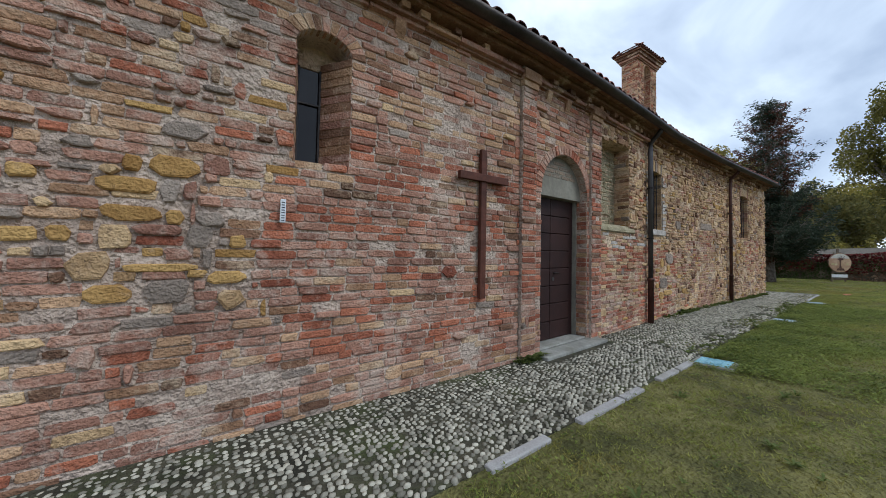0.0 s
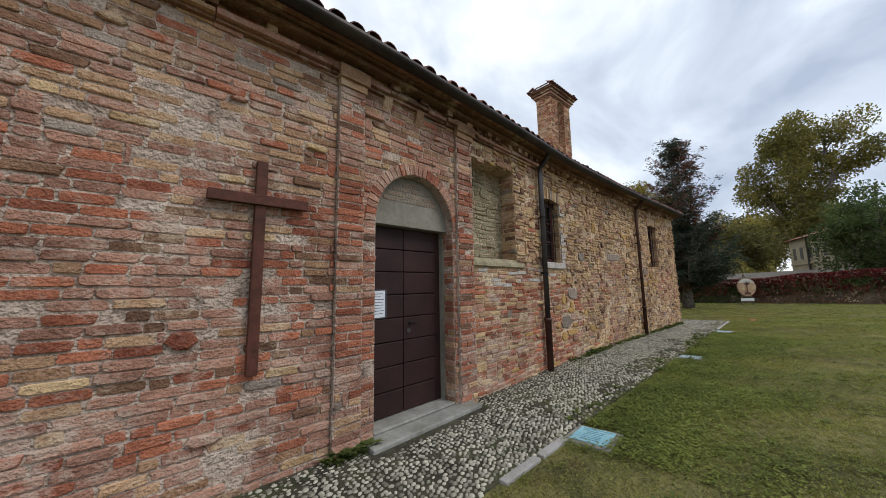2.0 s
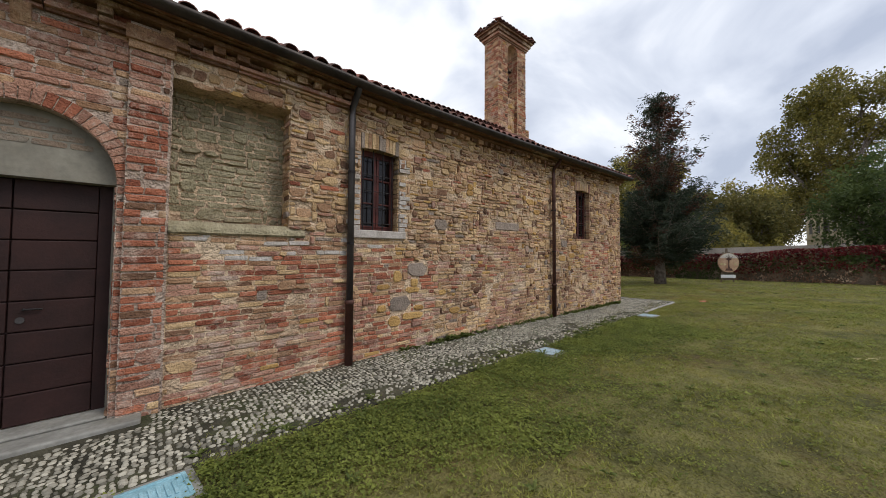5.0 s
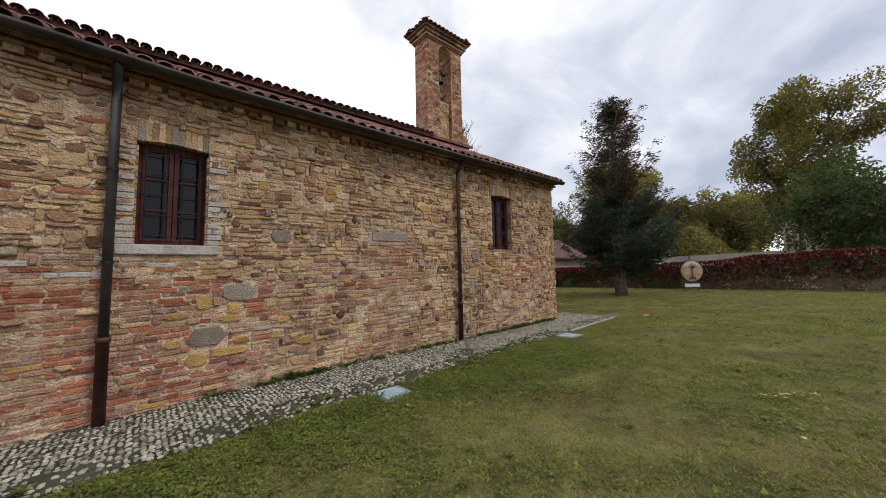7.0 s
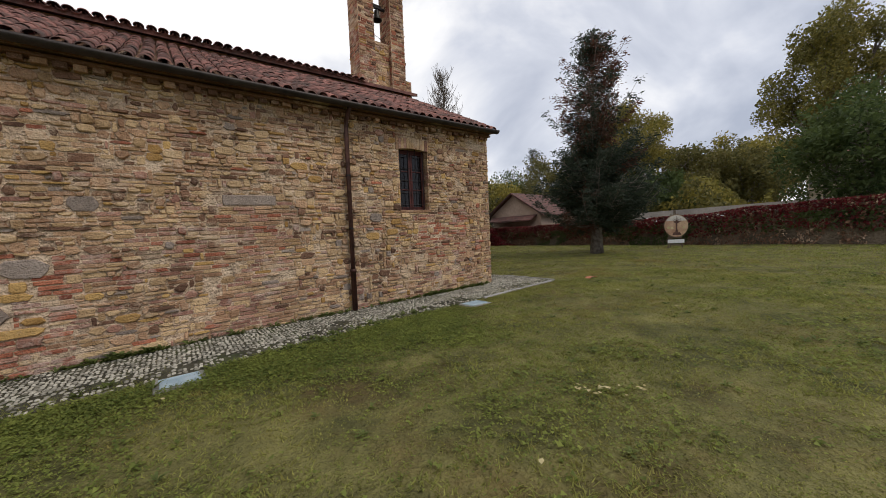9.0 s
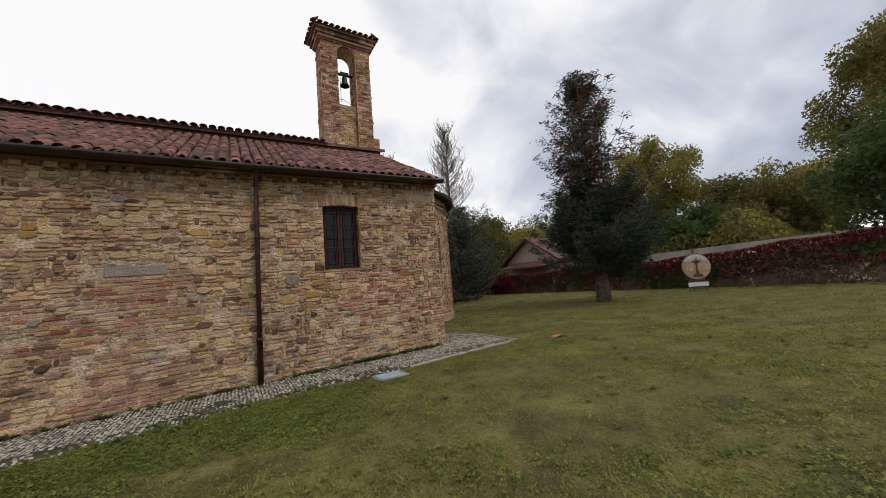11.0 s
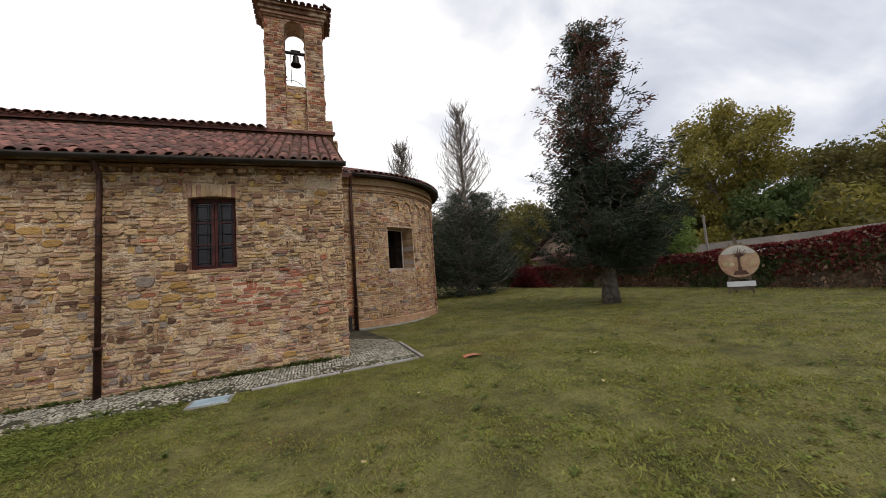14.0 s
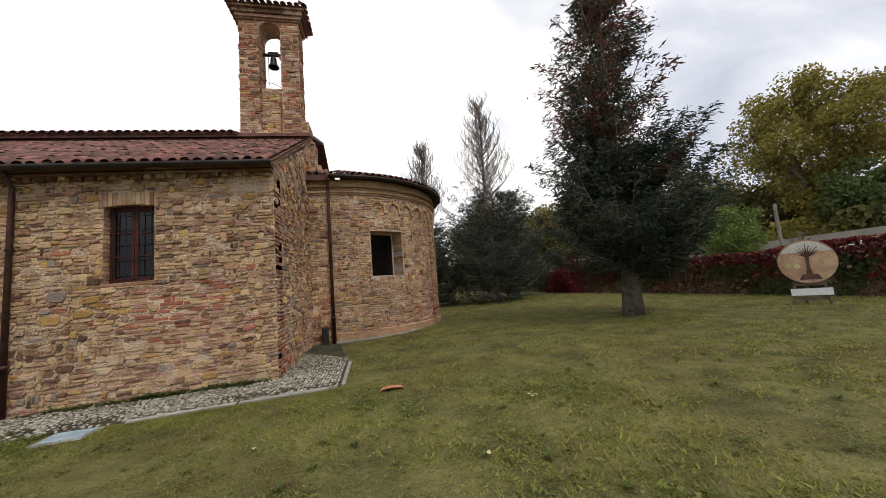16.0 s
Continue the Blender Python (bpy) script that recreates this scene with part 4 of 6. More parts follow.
# east end of the aisle
U_END = APSE_S - front(EAST)
roof_at = lambda u: GUT - 0.09 + (TOP_Z - GUT - 0.01) * min((u + 0.37) / (NAVE_Y - front(EAST) + 0.37), 1.0)
ee = Build()
ee.add([on_east(u, d, z) for d in (0, 0.45) for u, z in ((0, -0.5), (U_END, -0.5), (U_END, roof_at(U_END) - 0.002), (0, roof_at(0) - 0.002))], [(0, 1, 2, 3), (7, 6, 5, 4), (0, 4, 5, 1), (1, 5, 6, 2), (2, 6, 7, 3), (3, 7, 4, 0)])
east_core = cpart("east_wall", ee, M_MORTAR)
eb, _ = masonry(on_east, 0.0, U_END, -0.1, 6.6, lambda u, z: z > roof_at(u) - 0.05, lambda u, z: (0.3, (3, 3, 2, 0.5, 0.5, 1, 0.3)) if u < 0.5 else (0.8, (0.6, 1.8, 2, 0.8, 0.8, 3, 1.2)), 41)
tagged(cpart("east_masonry", eb, MASONRY, "patchy rubble and brick of the aisle end", east_core, fix=False), kind="stuff")
# ---- apse ----
HALF = math.pi * APSE_R
AW = (APSE_R * radians(17.3), APSE_R * radians(35.0), 1.98, 3.52)
us = spans(0, HALF, (AW[0], AW[1]), 0.3)
APSE_TOP = 5.25
acore = cells(on_apse, us, spans(-0.6, APSE_TOP, AW[2:], 9), 0.0, 0.75, lambda u, z: inside(u, z, AW))
ret = Build()
ret.box(EAST - 0.2, APSE_X - 0.002, APSE_S, APSE_S + 0.3, -0.6, 5.25, 0, lambda x, y, z: (x, y, z + rise(19)))
cpart("return_wall", ret, M_MORTAR)
apse_wall = cpart("apse_wall", acore, M_MORTAR, "rounded apse wall of weathered stone and brick")


def apse_style(u, z):
    if z < 1.6 and u > 2.6:
        return 0.4, (2.6, 2.4, 2.4, 1.6, 0.8, 1.2, 0.2)
    return 0.8, (0.4, 1.2, 4.0, 1.3, 0.7, 3.6, 1.3)


ab, _ = masonry(on_apse, 0.0, HALF * 0.62, 0.15, 4.72, lambda u, z: inside(u, z, (AW[0] - 0.02, AW[1] + 0.02, AW[2] - 0.1, AW[3] + 0.06)), apse_style, 51, course=0.07, wobble=0.035, flat=0.75)
tagged(cpart("apse_masonry", ab, MASONRY, "tan rubble courses of the apse", apse_wall, fix=False), kind="stuff")
sb, _ = masonry(lambda x, d, z: (x, APSE_S + d, z + rise(19)), EAST, APSE_X, 0.0, 4.7, lambda x, z: False, apse_style, 52)
tagged(cpart("return_masonry", sb, MASONRY, "", apse_wall, fix=False), kind="stuff")
aj = Build()
for u0, sgn in ((AW[0], 1), (AW[1], -1)):
    for k in range(17):
        z = AW[2] + k * 0.087
        aj.box(min(u0, u0 + sgn * 0.02), max(u0, u0 + sgn * 0.02), 0.0, 0.7, z, z + 0.07, r1.choice((2, 5, 5, 7)), on_apse)
aj.box(AW[0] - 0.04, AW[1] + 0.04, -0.02, 0.6, AW[2] - 0.09, AW[2] - 0.002, 7, on_apse)
aj.box(AW[0] - 0.02, AW[1] + 0.02, -0.015, 0.36, AW[3] + 0.002, AW[3] + 0.05, 5, on_apse)
pieces("jamb_brick", aj, MASONRY, apse_wall)
aw = Build()
for a, c, e, g in ((AW[0] + 0.02, AW[0] + 0.07, AW[2], AW[3]), (AW[1] - 0.07, AW[1] - 0.02, AW[2], AW[3]), (AW[0] + 0.07, AW[1] - 0.07, AW[2], AW[2] + 0.05), (AW[0] + 0.07, AW[1] - 0.07, AW[3] - 0.05, AW[3])):
    aw.box(a, c, 0.52, 0.57, e, g, 0, on_apse)
aw_ob = cpart("apse_window", aw, M_WHITEWASH, "deep-set window with a pale frame")
agl = Build()
agl.box(AW[0] + 0.03, AW[1] - 0.03, 0.54, 0.55, AW[2] + 0.01, AW[3] - 0.01, 0, on_apse)
cpart("pane", agl, M_GLASS, "", aw_ob)
for z0, z1, d, mt in ((4.74, 4.80, -0.05, M_TAN), (4.80, 4.86, -0.09, M_CREAM), (4.86, 4.98, -0.02, M_TAN), (4.98, 5.04, -0.10, M_CREAM), (5.04, 5.24, -0.05, M_CREAM)):
    strings = Build()
    loft(strings, on_apse, us, ((d, z0), (d, z1 - 0.002), (0.02, z1 - 0.002), (0.02, z0)))
    cpart("string_course", strings, mt, "moulded band below the apse eaves")
    strings = Build()
    strings.box(EAST, APSE_X, APSE_S + d, APSE_S + 0.02, z0, z1 - 0.002, 0, lambda x, y, z: (x, y, z + rise(19)))
    cpart("string_course", strings, mt)
blind = Build()
for k in range(7):
    uc = 1.52 + k * 0.6
    voussoirs(blind, on_apse, uc, 4.27, 0.21, 0.22, 0.07, 0.0, math.pi, 11, 0.07, (2, 5, 5), r1, 0.02)
    blind.box(uc + 0.23, uc + 0.37, -0.07, 0.02, 4.15, 4.27, 5, on_apse)
pieces("arcade_brick", blind, MASONRY, apse_wall)
strip = Build()
for a in (62, 92):
    u = APSE_R * radians(a)
    for k in range(45):
        strip.box(u - 0.13, u + 0.13, -0.06 + r2.uniform(-0.006, 0.006), 0.0, 0.1 + k * 0.1, 0.1 + k * 0.1 + 0.085, r2.choice((0, 1, 1, 2, 2, 3)), on_apse)
pieces("lesene_brick", strip, MASONRY, apse_wall)
plinth = Build()
loft(plinth, on_apse, us, ((-0.05, -0.5), (-0.05, 0.26), (-0.03, 0.28), (0.0, 0.28), (0.0, -0.5)))
cpart("plinth", plinth, M_TAN, "low cement plinth round the apse")
plinth = Build()
loft(plinth, on_apse, us, ((-0.28, -0.5), (-0.28, 0.03), (-0.051, 0.05), (-0.051, -0.5)))
cpart("apse_kerb", plinth, M_STEP, "pale cement kerb at the foot of the apse")


def cone(u, s, lift=0.0):
    """Apse roof: u along the eaves, s from the eaves to the peak."""
    a = -math.pi / 2 + u / APSE_R
    rad = (APSE_R + 0.32) * (1 - s) + 0.05
    return (APSE_X + rad * math.cos(a), APSE_Y + rad * math.sin(a), APSE_TOP + 0.06 + 1.55 * s + lift + rise(19))


cd = Build()
loft(cd, lambda u, s_, h: cone(u, s_, h), us, ((0, -0.08), (0, 0), (1, 0), (1, -0.08)))
cd.box(EAST - 0.05, APSE_X + 0.05, APSE_S - 0.32, APSE_S + 0.4, APSE_TOP - 0.1, APSE_TOP + 0.06, 0, lambda x, y, z: (x, y, z + rise(19) + 0.45 * (y - APSE_S + 0.32)))
apse_roof = cpart("apse_roof", cd, M_TILE, "half-conical clay tile roof of the apse")
at_ = Build()
at_.smooth = True
for row in range(7):
    s0 = row * 0.13 - 0.01
    count = int((APSE_R + 0.32) * (1 - s0) * math.pi / 0.215)
    for k in range(count):
        u = HALF * (k + 0.5) / count
        scale = 1 / max(1 - s0, 0.1) * 0.95
        barrel(at_, lambda uu, s, lift, u=u, sc=scale: cone(u + (uu - u) * sc, s, lift), u, s0, s0 + 0.15, 0.092, 0.075, 0.02 + r4.uniform(0, 0.01))
for k in range(3):
    for row in range(2):
        barrel(at_, lambda x, s, lift: (x, APSE_S - 0.34 + s, APSE_TOP + 0.08 + 0.45 * s + lift + rise(19)), EAST + 0.1 + k * 0.22, row * 0.36, row * 0.36 + 0.42, 0.095, 0.08, 0.02)
tagged(cpart("apse_tiles", at_, M_TILE, "", apse_roof, fix=False), kind="stuff")
ag = Build()
ag.smooth = True
loft(ag, lambda u, p, q: on_apse(u, -0.33 - p, APSE_TOP + 0.04 + q), us, prof)
cpart("apse_gutter", ag, M_GUTTER, "dark curved eaves gutter")

# ---- bell tower ----
TX0, TX1, TY0, TY1 = 16.22, 18.02, 7.84, 8.60
BO = (16.80, 17.46, 7.2, 10.66)
BZ_SILL = 8.78
tower_fn = lambda x, d, z: (x, TY0 + d, z)
tcore = cells(tower_fn, spans(TX0, TX1, BO[:2], 2), spans(6.0, 11.05, (BO[2], BO[3] + 0.33), 9), 0.0, TY1 - TY0, lambda x, z: BO[0] < x < BO[1] and BO[2] < z < BO[3] + 0.33)
spandrel(tcore, tower_fn, (BO[0] + BO[1]) / 2, BO[3], (BO[1] - BO[0]) / 2, 0.33, BO[3] + 0.33, 0.0, TY1 - TY0)
tcore.box(BO[0], BO[1], TY0 + 0.16, TY1 - 0.1, BO[2], BZ_SILL)
tcore.box(TX1, TX1 + 0.22, TY0 - 0.02, TY1, 5.8, 7.58)
tcore.box(TX1 + 0.22, TX1 + 0.36, TY0 + 0.12, TY1, 5.6, 6.95)
tower = cpart("bell_tower", tcore, M_MORTAR, "slender brick bell tower with an open arched belfry")
t_style = lambda x, z: (0.22, (4.2, 1.4, 2.8, 2.9, 0.8, 0.3, 0.1))
ring_block = lambda x, z: (BO[0] < x < BO[1] and z < BO[3]) or math.hypot(x - (BO[0] + BO[1]) / 2, z - BO[3]) < 0.33 + 0.13 and z >= BO[3]
for fn, a, c, blk, s in ((tower_fn, TX0, TX1, ring_block, 61), (lambda u, d, z: (TX0 + d, TY0 + u, z), 0, TY1 - TY0, lambda x, z: False, 62), (lambda u, d, z: (TX1 - d, TY0 + u, z), 0, TY1 - TY0, lambda x, z: False, 63), (lambda u, d, z: (BO[0] - d, TY0 + u, z), 0, 0.7, lambda x, z: z < 7.3 or z > BO[3], 64), (lambda u, d, z: (BO[1] + d, TY0 + u, z), 0, 0.7, lambda x, z: z < 7.3 or z > BO[3], 65)):
    tb, _ = masonry(fn, a, c, 6.6, 11.02, blk, t_style, s)
    tagged(cpart("tower_masonry", tb, MASONRY, "orange-brown tower bricks", tower, fix=False), kind="stuff")
tb, _ = masonry(lambda x, d, z: (x, TY0 + 0.16 + d, z), BO[0], BO[1], BO[2], BZ_SILL, lambda x, z: False, lambda x, z: (0.7, (1, 1, 3, 1, 2, 3, 0)), 66)
tagged(cpart("infill_masonry", tb, MASONRY, "rubble infill below the belfry opening", tower, fix=False), kind="stuff")
for fn, a, c, z1, s in ((lambda x, d, z: (x, TY0 - 0.02 + d, z), TX1, TX1 + 0.22, 7.58, 67), (lambda x, d, z: (x, TY0 + 0.12 + d, z), TX1 + 0.22, TX1 + 0.36, 6.95, 68), (lambda u, d, z: (TX1 + 0.36 - d, TY0 + 0.12 + u, z), 0, 0.6, 6.95, 69), (lambda u, d, z: (TX1 + 0.22 - d, TY0 + u, z), 0, 0.7, 7.58, 70)):
    tb, _ = masonry(fn, a, c, 5.7, z1, lambda x, z: False, t_style, s)
    tagged(cpart("shoulder_masonry", tb, MASONRY, "", tower, fix=False), kind="stuff")
arch = Build()
voussoirs(arch, tower_fn, (BO[0] + BO[1]) / 2, BO[3], 0.33, 0.33, 0.13, 0, math.pi, 15, 0.014, (0, 1, 2, 2), r1)
pieces("arch_brick", arch, MASONRY, tower)
tc = Build()
for z0, z1, o in ((11.02, 11.1, 0.05), (11.1, 11.2, 0.1), (11.2, 11.34, 0.17), (11.34, 11.42, 0.24)):
    tc.box(TX0 - o, TX1 + o, TY0 - o, TY1 + o, z0, z1 - 0.001, r2.choice((1, 2, 3)))
bevel(cpart("tower_cornice", tc, MASONRY, "stepped brick cornice", tower), 0.012)
troof = Build()
o, yc = 0.3, (TY0 + TY1) / 2
troof.add([(TX0 - o, TY0 - o, 11.42), (TX1 + o, TY0 - o, 11.42), (TX1 + o, TY1 + o, 11.42), (TX0 - o, TY1 + o, 11.42), (TX0 + 0.2, yc, 11.78), (TX1 - 0.2, yc, 11.78)], [(0, 1, 5, 4), (1, 2, 5), (2, 3, 4, 5), (3, 0, 4), (0, 3, 2, 1)])
tr = cpart("tower_roof", troof, M_TILE, "small hipped tile roof of the tower", tower)
tt = Build()
tt.smooth = True
for k in range(12):
    x = TX0 - 0.24 + (TX1 - TX0 + 0.48) * k / 11
    for side in (1, -1):
        barrel(tt, lambda xx, s, lift, side=side: (xx, yc + side * ((TY1 - TY0) / 2 + o + 0.04) * (1 - s), 11.42 + 0.37 * s + lift), x, 0.0, 1.0 if 0.3 < k / 11 < 0.75 else 0.5, 0.085, 0.075, 0.01)
for k in range(6):
    y = TY0 - 0.24 + (TY1 - TY0 + 0.48) * k / 5
    for side, xe, xi in ((-1, TX0 - o - 0.04, TX0 + 0.2), (1, TX1 + o + 0.04, TX1 - 0.2)):
        barrel(tt, lambda yy, s, lift, xe=xe, xi=xi: (xe + (xi - xe) * s, yy, 11.42 + 0.37 * s + lift), y, 0.0, 0.9 if 1 < k < 4 else 0.5, 0.085, 0.075, 0.01)
tagged(cpart("tower_tiles", tt, M_TILE, "", tr, fix=False), kind="stuff")
bx, by = (BO[0] + BO[1]) / 2 + 0.02, yc
bell_b = Build()
bell_b.smooth = True
prof_b = ((0.0, 0.36), (0.07, 0.35), (0.095, 0.31), (0.10, 0.2), (0.12, 0.1), (0.165, 0.02), (0.175, 0.0), (0.155, 0.0))
n = 18
bell_b.add([(bx + r_ * math.cos(2 * math.pi * k / n), by + r_ * math.sin(2 * math.pi * k / n), 9.66 + z) for r_, z in prof_b for k in range(n)], [(i * n + k, i * n + (k + 1) % n, (i + 1) * n + (k + 1) % n, (i + 1) * n + k) for i in range(len(prof_b) - 1) for k in range(n)])
bell = tagged(part("bell", bell_b, M_BRONZE), label="small dark bronze bell hanging in the belfry", category="bell")
yoke = Build()
yoke.box(bx - 0.33, bx + 0.31, by - 0.05, by + 0.05, 10.06, 10.13)
yoke.box(bx - 0.16, bx + 0.16, by - 0.045, by + 0.045, 10.13, 10.2)
yoke.box(bx - 0.04, bx + 0.04, by - 0.03, by + 0.03, 9.98, 10.06)
bevel(part("yoke", yoke, M_IRON, bell, "dark bell yoke"), 0.015)
rod = Build()
rod.tube([(bx - 0.16, by, 10.1), (bx - 0.16, by, 9.0)], 0.009, 6)
rod.tube([(BO[0] + 0.01 + 0.55 * t, by, 8.95 + 0.16 * math.sin(math.pi * (0.25 + 0.75 * t))) for t in [k / 8 for k in range(9)]], 0.008, 6)
part("bell_rod", rod, M_IRON, bell, "thin iron pull rod")


# ---- downpipes ----
def downpipe(x, y, top, bottom, shoe, mat, name_label, r=0.045):
    b = Build()
    b.smooth = True
    b.tube([(x, y - 0.22, top + 0.04), (x, y - 0.2, top - 0.06), (x, y, top - 0.26), (x, y, top - 0.4), (x, y, shoe)], r, 10)
    ob = cpart("downpipe", b, mat, name_label)
    c = Build()
    c.smooth = True
    c.tube([(x, y, shoe + 0.06), (x, y, shoe + 0.0), (x, y, shoe - 0.001), (x, y, bottom)], [r + 0.022, r + 0.022, r + 0.01, r + 0.01], 10)
    cpart("pipe_shoe", c, M_RUST, "brown cast-iron foot of the pipe", ob)
    for z in (shoe + 0.9, shoe + 2.0):
        k = Build()
        k.tube([(x, y, z), (x, y, z + 0.03)], r + 0.008, 10)
        k.box(x - 0.015, x + 0.015, y, y + 0.12, z, z + 0.03)
        cpart("pipe_clamp", k, M_IRON, "", ob)
    return ob


downpipe(7.98, front(7.98) - 0.1, GUT + rise(8), rise(8) - 0.1, 1.12, M_PIPE, "grey metal downpipe on the church wall", 0.05)
downpipe(13.86, front(13.86) - 0.1, GUT + rise(13.9), rise(13.9) - 0.1, 1.15, M_RUST, "brown metal downpipe on the church wall")
pa = (18.74, APSE_S - 0.1, 0)
downpipe(pa[0], pa[1], APSE_TOP + rise(19), rise(19) - 0.1, 1.2, M_RUST, "brown metal downpipe on the apse", 0.05)
box_b = Build()
box_b.box(18.40, 18.58, 7.74, 7.92, 0.3, 0.95)
bevel(part("drain_box", box_b, M_GUTTER, None, label="small dark metal box standing in the church corner", category="utility box"), 0.02)

# ---- things on the wall ----
cr = Build()
crv = Build()
crv.box(2.785, 2.875, -0.075, -0.02, 0.92, 2.77, 0, on_wall)
cross = bevel(part("wooden_cross", crv, M_CROSS, None, label="tall dark-stained wooden cross fixed to the brick wall", category="cross"), 0.006)
cr.box(2.43, 3.24, -0.098, -0.04, 2.365, 2.455, 0, on_wall)
bevel(part("crossbar", cr, M_CROSS, cross), 0.006)
th = Build()
th.box(0.515, 0.56, -0.05, -0.028, 1.72, 1.92, 0, on_wall)
thermo = bevel(part("thermometer", th, M_PAPER, None, label="small white wall thermometer on the brick wall", category="thermometer"), 0.006)
tk = Build()
for k in range(8):
    tk.box(0.525, 0.55, -0.053, -0.0505, 1.735 + k * 0.022, 1.742 + k * 0.022, 0, on_wall)
part("scale_marks", tk, M_INK, thermo)
nt_b = Build()
nt_b.box(4.13, 4.37, 0.252, 0.262, 1.27, 1.59, 0, on_wall)
notice = part("notice", nt_b, M_PAPER, None, label="white printed notice sheet pinned to the door", category="notice")
nm = Build()
nm.box(4.115, 4.40, 0.2585, 0.2615, 1.255, 1.605, 0, on_wall)
part("backing_sheet", nm, M_INK, notice, "dark backing of the notice")
ln = Build()
for k, (a, c) in enumerate(((0.03, 0.21), (0.07, 0.17), (0.02, 0.22), (0.02, 0.2), (0.02, 0.22), (0.05, 0.19), (0.02, 0.22), (0.08, 0.2))):
    ln.box(4.13 + a, 4.13 + c, 0.2500, 0.2519, 1.55 - k * 0.034, 1.557 - k * 0.034, 0, on_wall)
part("text_lines", ln, M_INK, notice, "unreadable lines of print")


# ---- ground ----
gb = Build()
gxs = [-400, -120, -40, -20, *range(-16, 37, 2), 40, 60, 100, 200, 400]
gys = [-400, -120, -40, -20, *range(-16, 24, 2), 30, 60, 120, 400]
gb.add([(x, y, rise(x) - 0.012) for x in gxs for y in gys], [(i * len(gys) + k, (i + 1) * len(gys) + k, (i + 1) * len(gys) + k + 1, i * len(gys) + k + 1) for i in range(len(gxs) - 1) for k in range(len(gys) - 1)])
ground = part("ground", gb, M_SOIL, None, label="mown lawn with bare earthy patches", category="lawn", kind="structure")

pave = Build()
for k in range(28):
    a, c = X0 + (19.36 - X0) * k / 28, X0 + (19.36 - X0) * (k + 1) / 28
    f = lambda x: front(x) if x < EAST else 4.6
    pave.add([(x, y, z + rise(x)) for x in (a, c) for y, z in ((edge_y(x), -0.2), (edge_y(x), 0.0), (f(x) + 0.05, 0.012), (f(x) + 0.05, -0.2))], [(0, 1, 5, 4), (1, 2, 6, 5), (0, 3, 2, 1), (4, 5, 6, 7)])
pave.add([(x, y, rise(x) + z) for x, y in ((EAST, 4.6), (19.36, 4.6), (18.9, 7.75), (EAST, 8.0)) for z in (-0.2, 0.012)], [(1, 3, 5, 7), (2, 4, 5, 3), (4, 6, 7, 5)])
pavement = part("pavement", pave, M_BED, None, label="strip of river cobbles along the church wall", category="pavement", kind="structure")


def pebble(b, x, y, z, a, c, h, t, r):
    n = 7
    ca, sa = math.cos(t), math.sin(t)
    rings = []
    for s, dz in ((1.0, -0.01), (0.86, h * 0.62)):
        for k in range(n):
            w = 2 * math.pi * k / n
            px, py = a * s * math.cos(w) * r.uniform(0.88, 1.1), c * s * math.sin(w) * r.uniform(0.88, 1.1)
            rings.append((x + px * ca - py * sa, y + px * sa + py * ca, z + dz))
    b.add(rings + [(x, y, z + h)], [(k, (k + 1) % n, n + (k + 1) % n, n + k) for k in range(n)] + [(n + k, n + (k + 1) % n, 2 * n) for k in range(n)])


r5 = random.Random(17)
peb = Build()
peb.smooth = True
pebble_singles = []


def cobble_at(x, y):
    x += r5.uniform(-0.013, 0.013)
    y += r5.uniform(-0.013, 0.013)
    a = r5.uniform(0.019, 0.033)
    args = (a, a * r5.uniform(0.58, 0.88), r5.uniform(0.010, 0.026), r5.uniform(-0.7, 0.7) + (1.57 if r5.random() < 0.15 else 0.3))
    if 2.5 < x < 3.6 and y < 2.85 and len(pebble_singles) < 300:
        pebble_singles.append((x, y, *args))
    else:
        pebble(peb, x, y, rise(x) + 0.002, *args, r5)


x, row = -2.5, 0
while x < 19.3:
    y = edge_y(x) + (0.02 if row % 2 else 0.045)
    top = front(x) - 0.02 if x < EAST else 6.6 - (x - EAST) * 1.2
    while y < top:
        if not (DOOR[0] - 0.2 < x < DOOR[1] + 0.3 and y > front(x) - 0.36) and r5.random() < 0.93:
            if not (x > 6 and y < edge_y(x) + 0.75 * (0.55 + noise.noise((x * 0.8, y * 2, 5))) and r5.random() < 0.6):
                cobble_at(x, y)
        y += 0.049
    x += 0.056
    row += 1
tagged(part("cobbles", peb, M_COBBLE, pavement, "rounded pale river cobbles", fix=False), kind="stuff")
for a, c in ((1.62, 2.28), (2.72, 3.5), (3.53, 3.95), (4.4, 4.95), (5.0, 5.5)):
    kb = Build()
    kb.add([(x, edge_y(x) + dy, rise(x) + z) for x in (a, c) for dy, z in ((-0.075, -0.2), (-0.075, 0.018), (0.012, 0.022), (0.012, -0.2))], [(0, 1, 5, 4), (1, 2, 6, 5), (2, 3, 7, 6), (0, 3, 2, 1), (4, 5, 6, 7)])
    bevel(part("kerb_stone", kb, M_KERB, pavement), 0.012)
for a, c in ((16.4, 17.8), (17.85, 19.3)):
    kb = Build()
    kb.add([(x, edge_y(x) + dy, rise(x) + z) for x in (a, c) for dy, z in ((-0.07, -0.2), (-0.07, 0.02), (0.0, 0.025), (0.0, -0.2))], [(0, 1, 5, 4), (1, 2, 6, 5), (2, 3, 7, 6), (0, 3, 2, 1), (4, 5, 6, 7)])
    bevel(part("kerb_stone", kb, M_KERB, pavement), 0.01)
kb = Build()
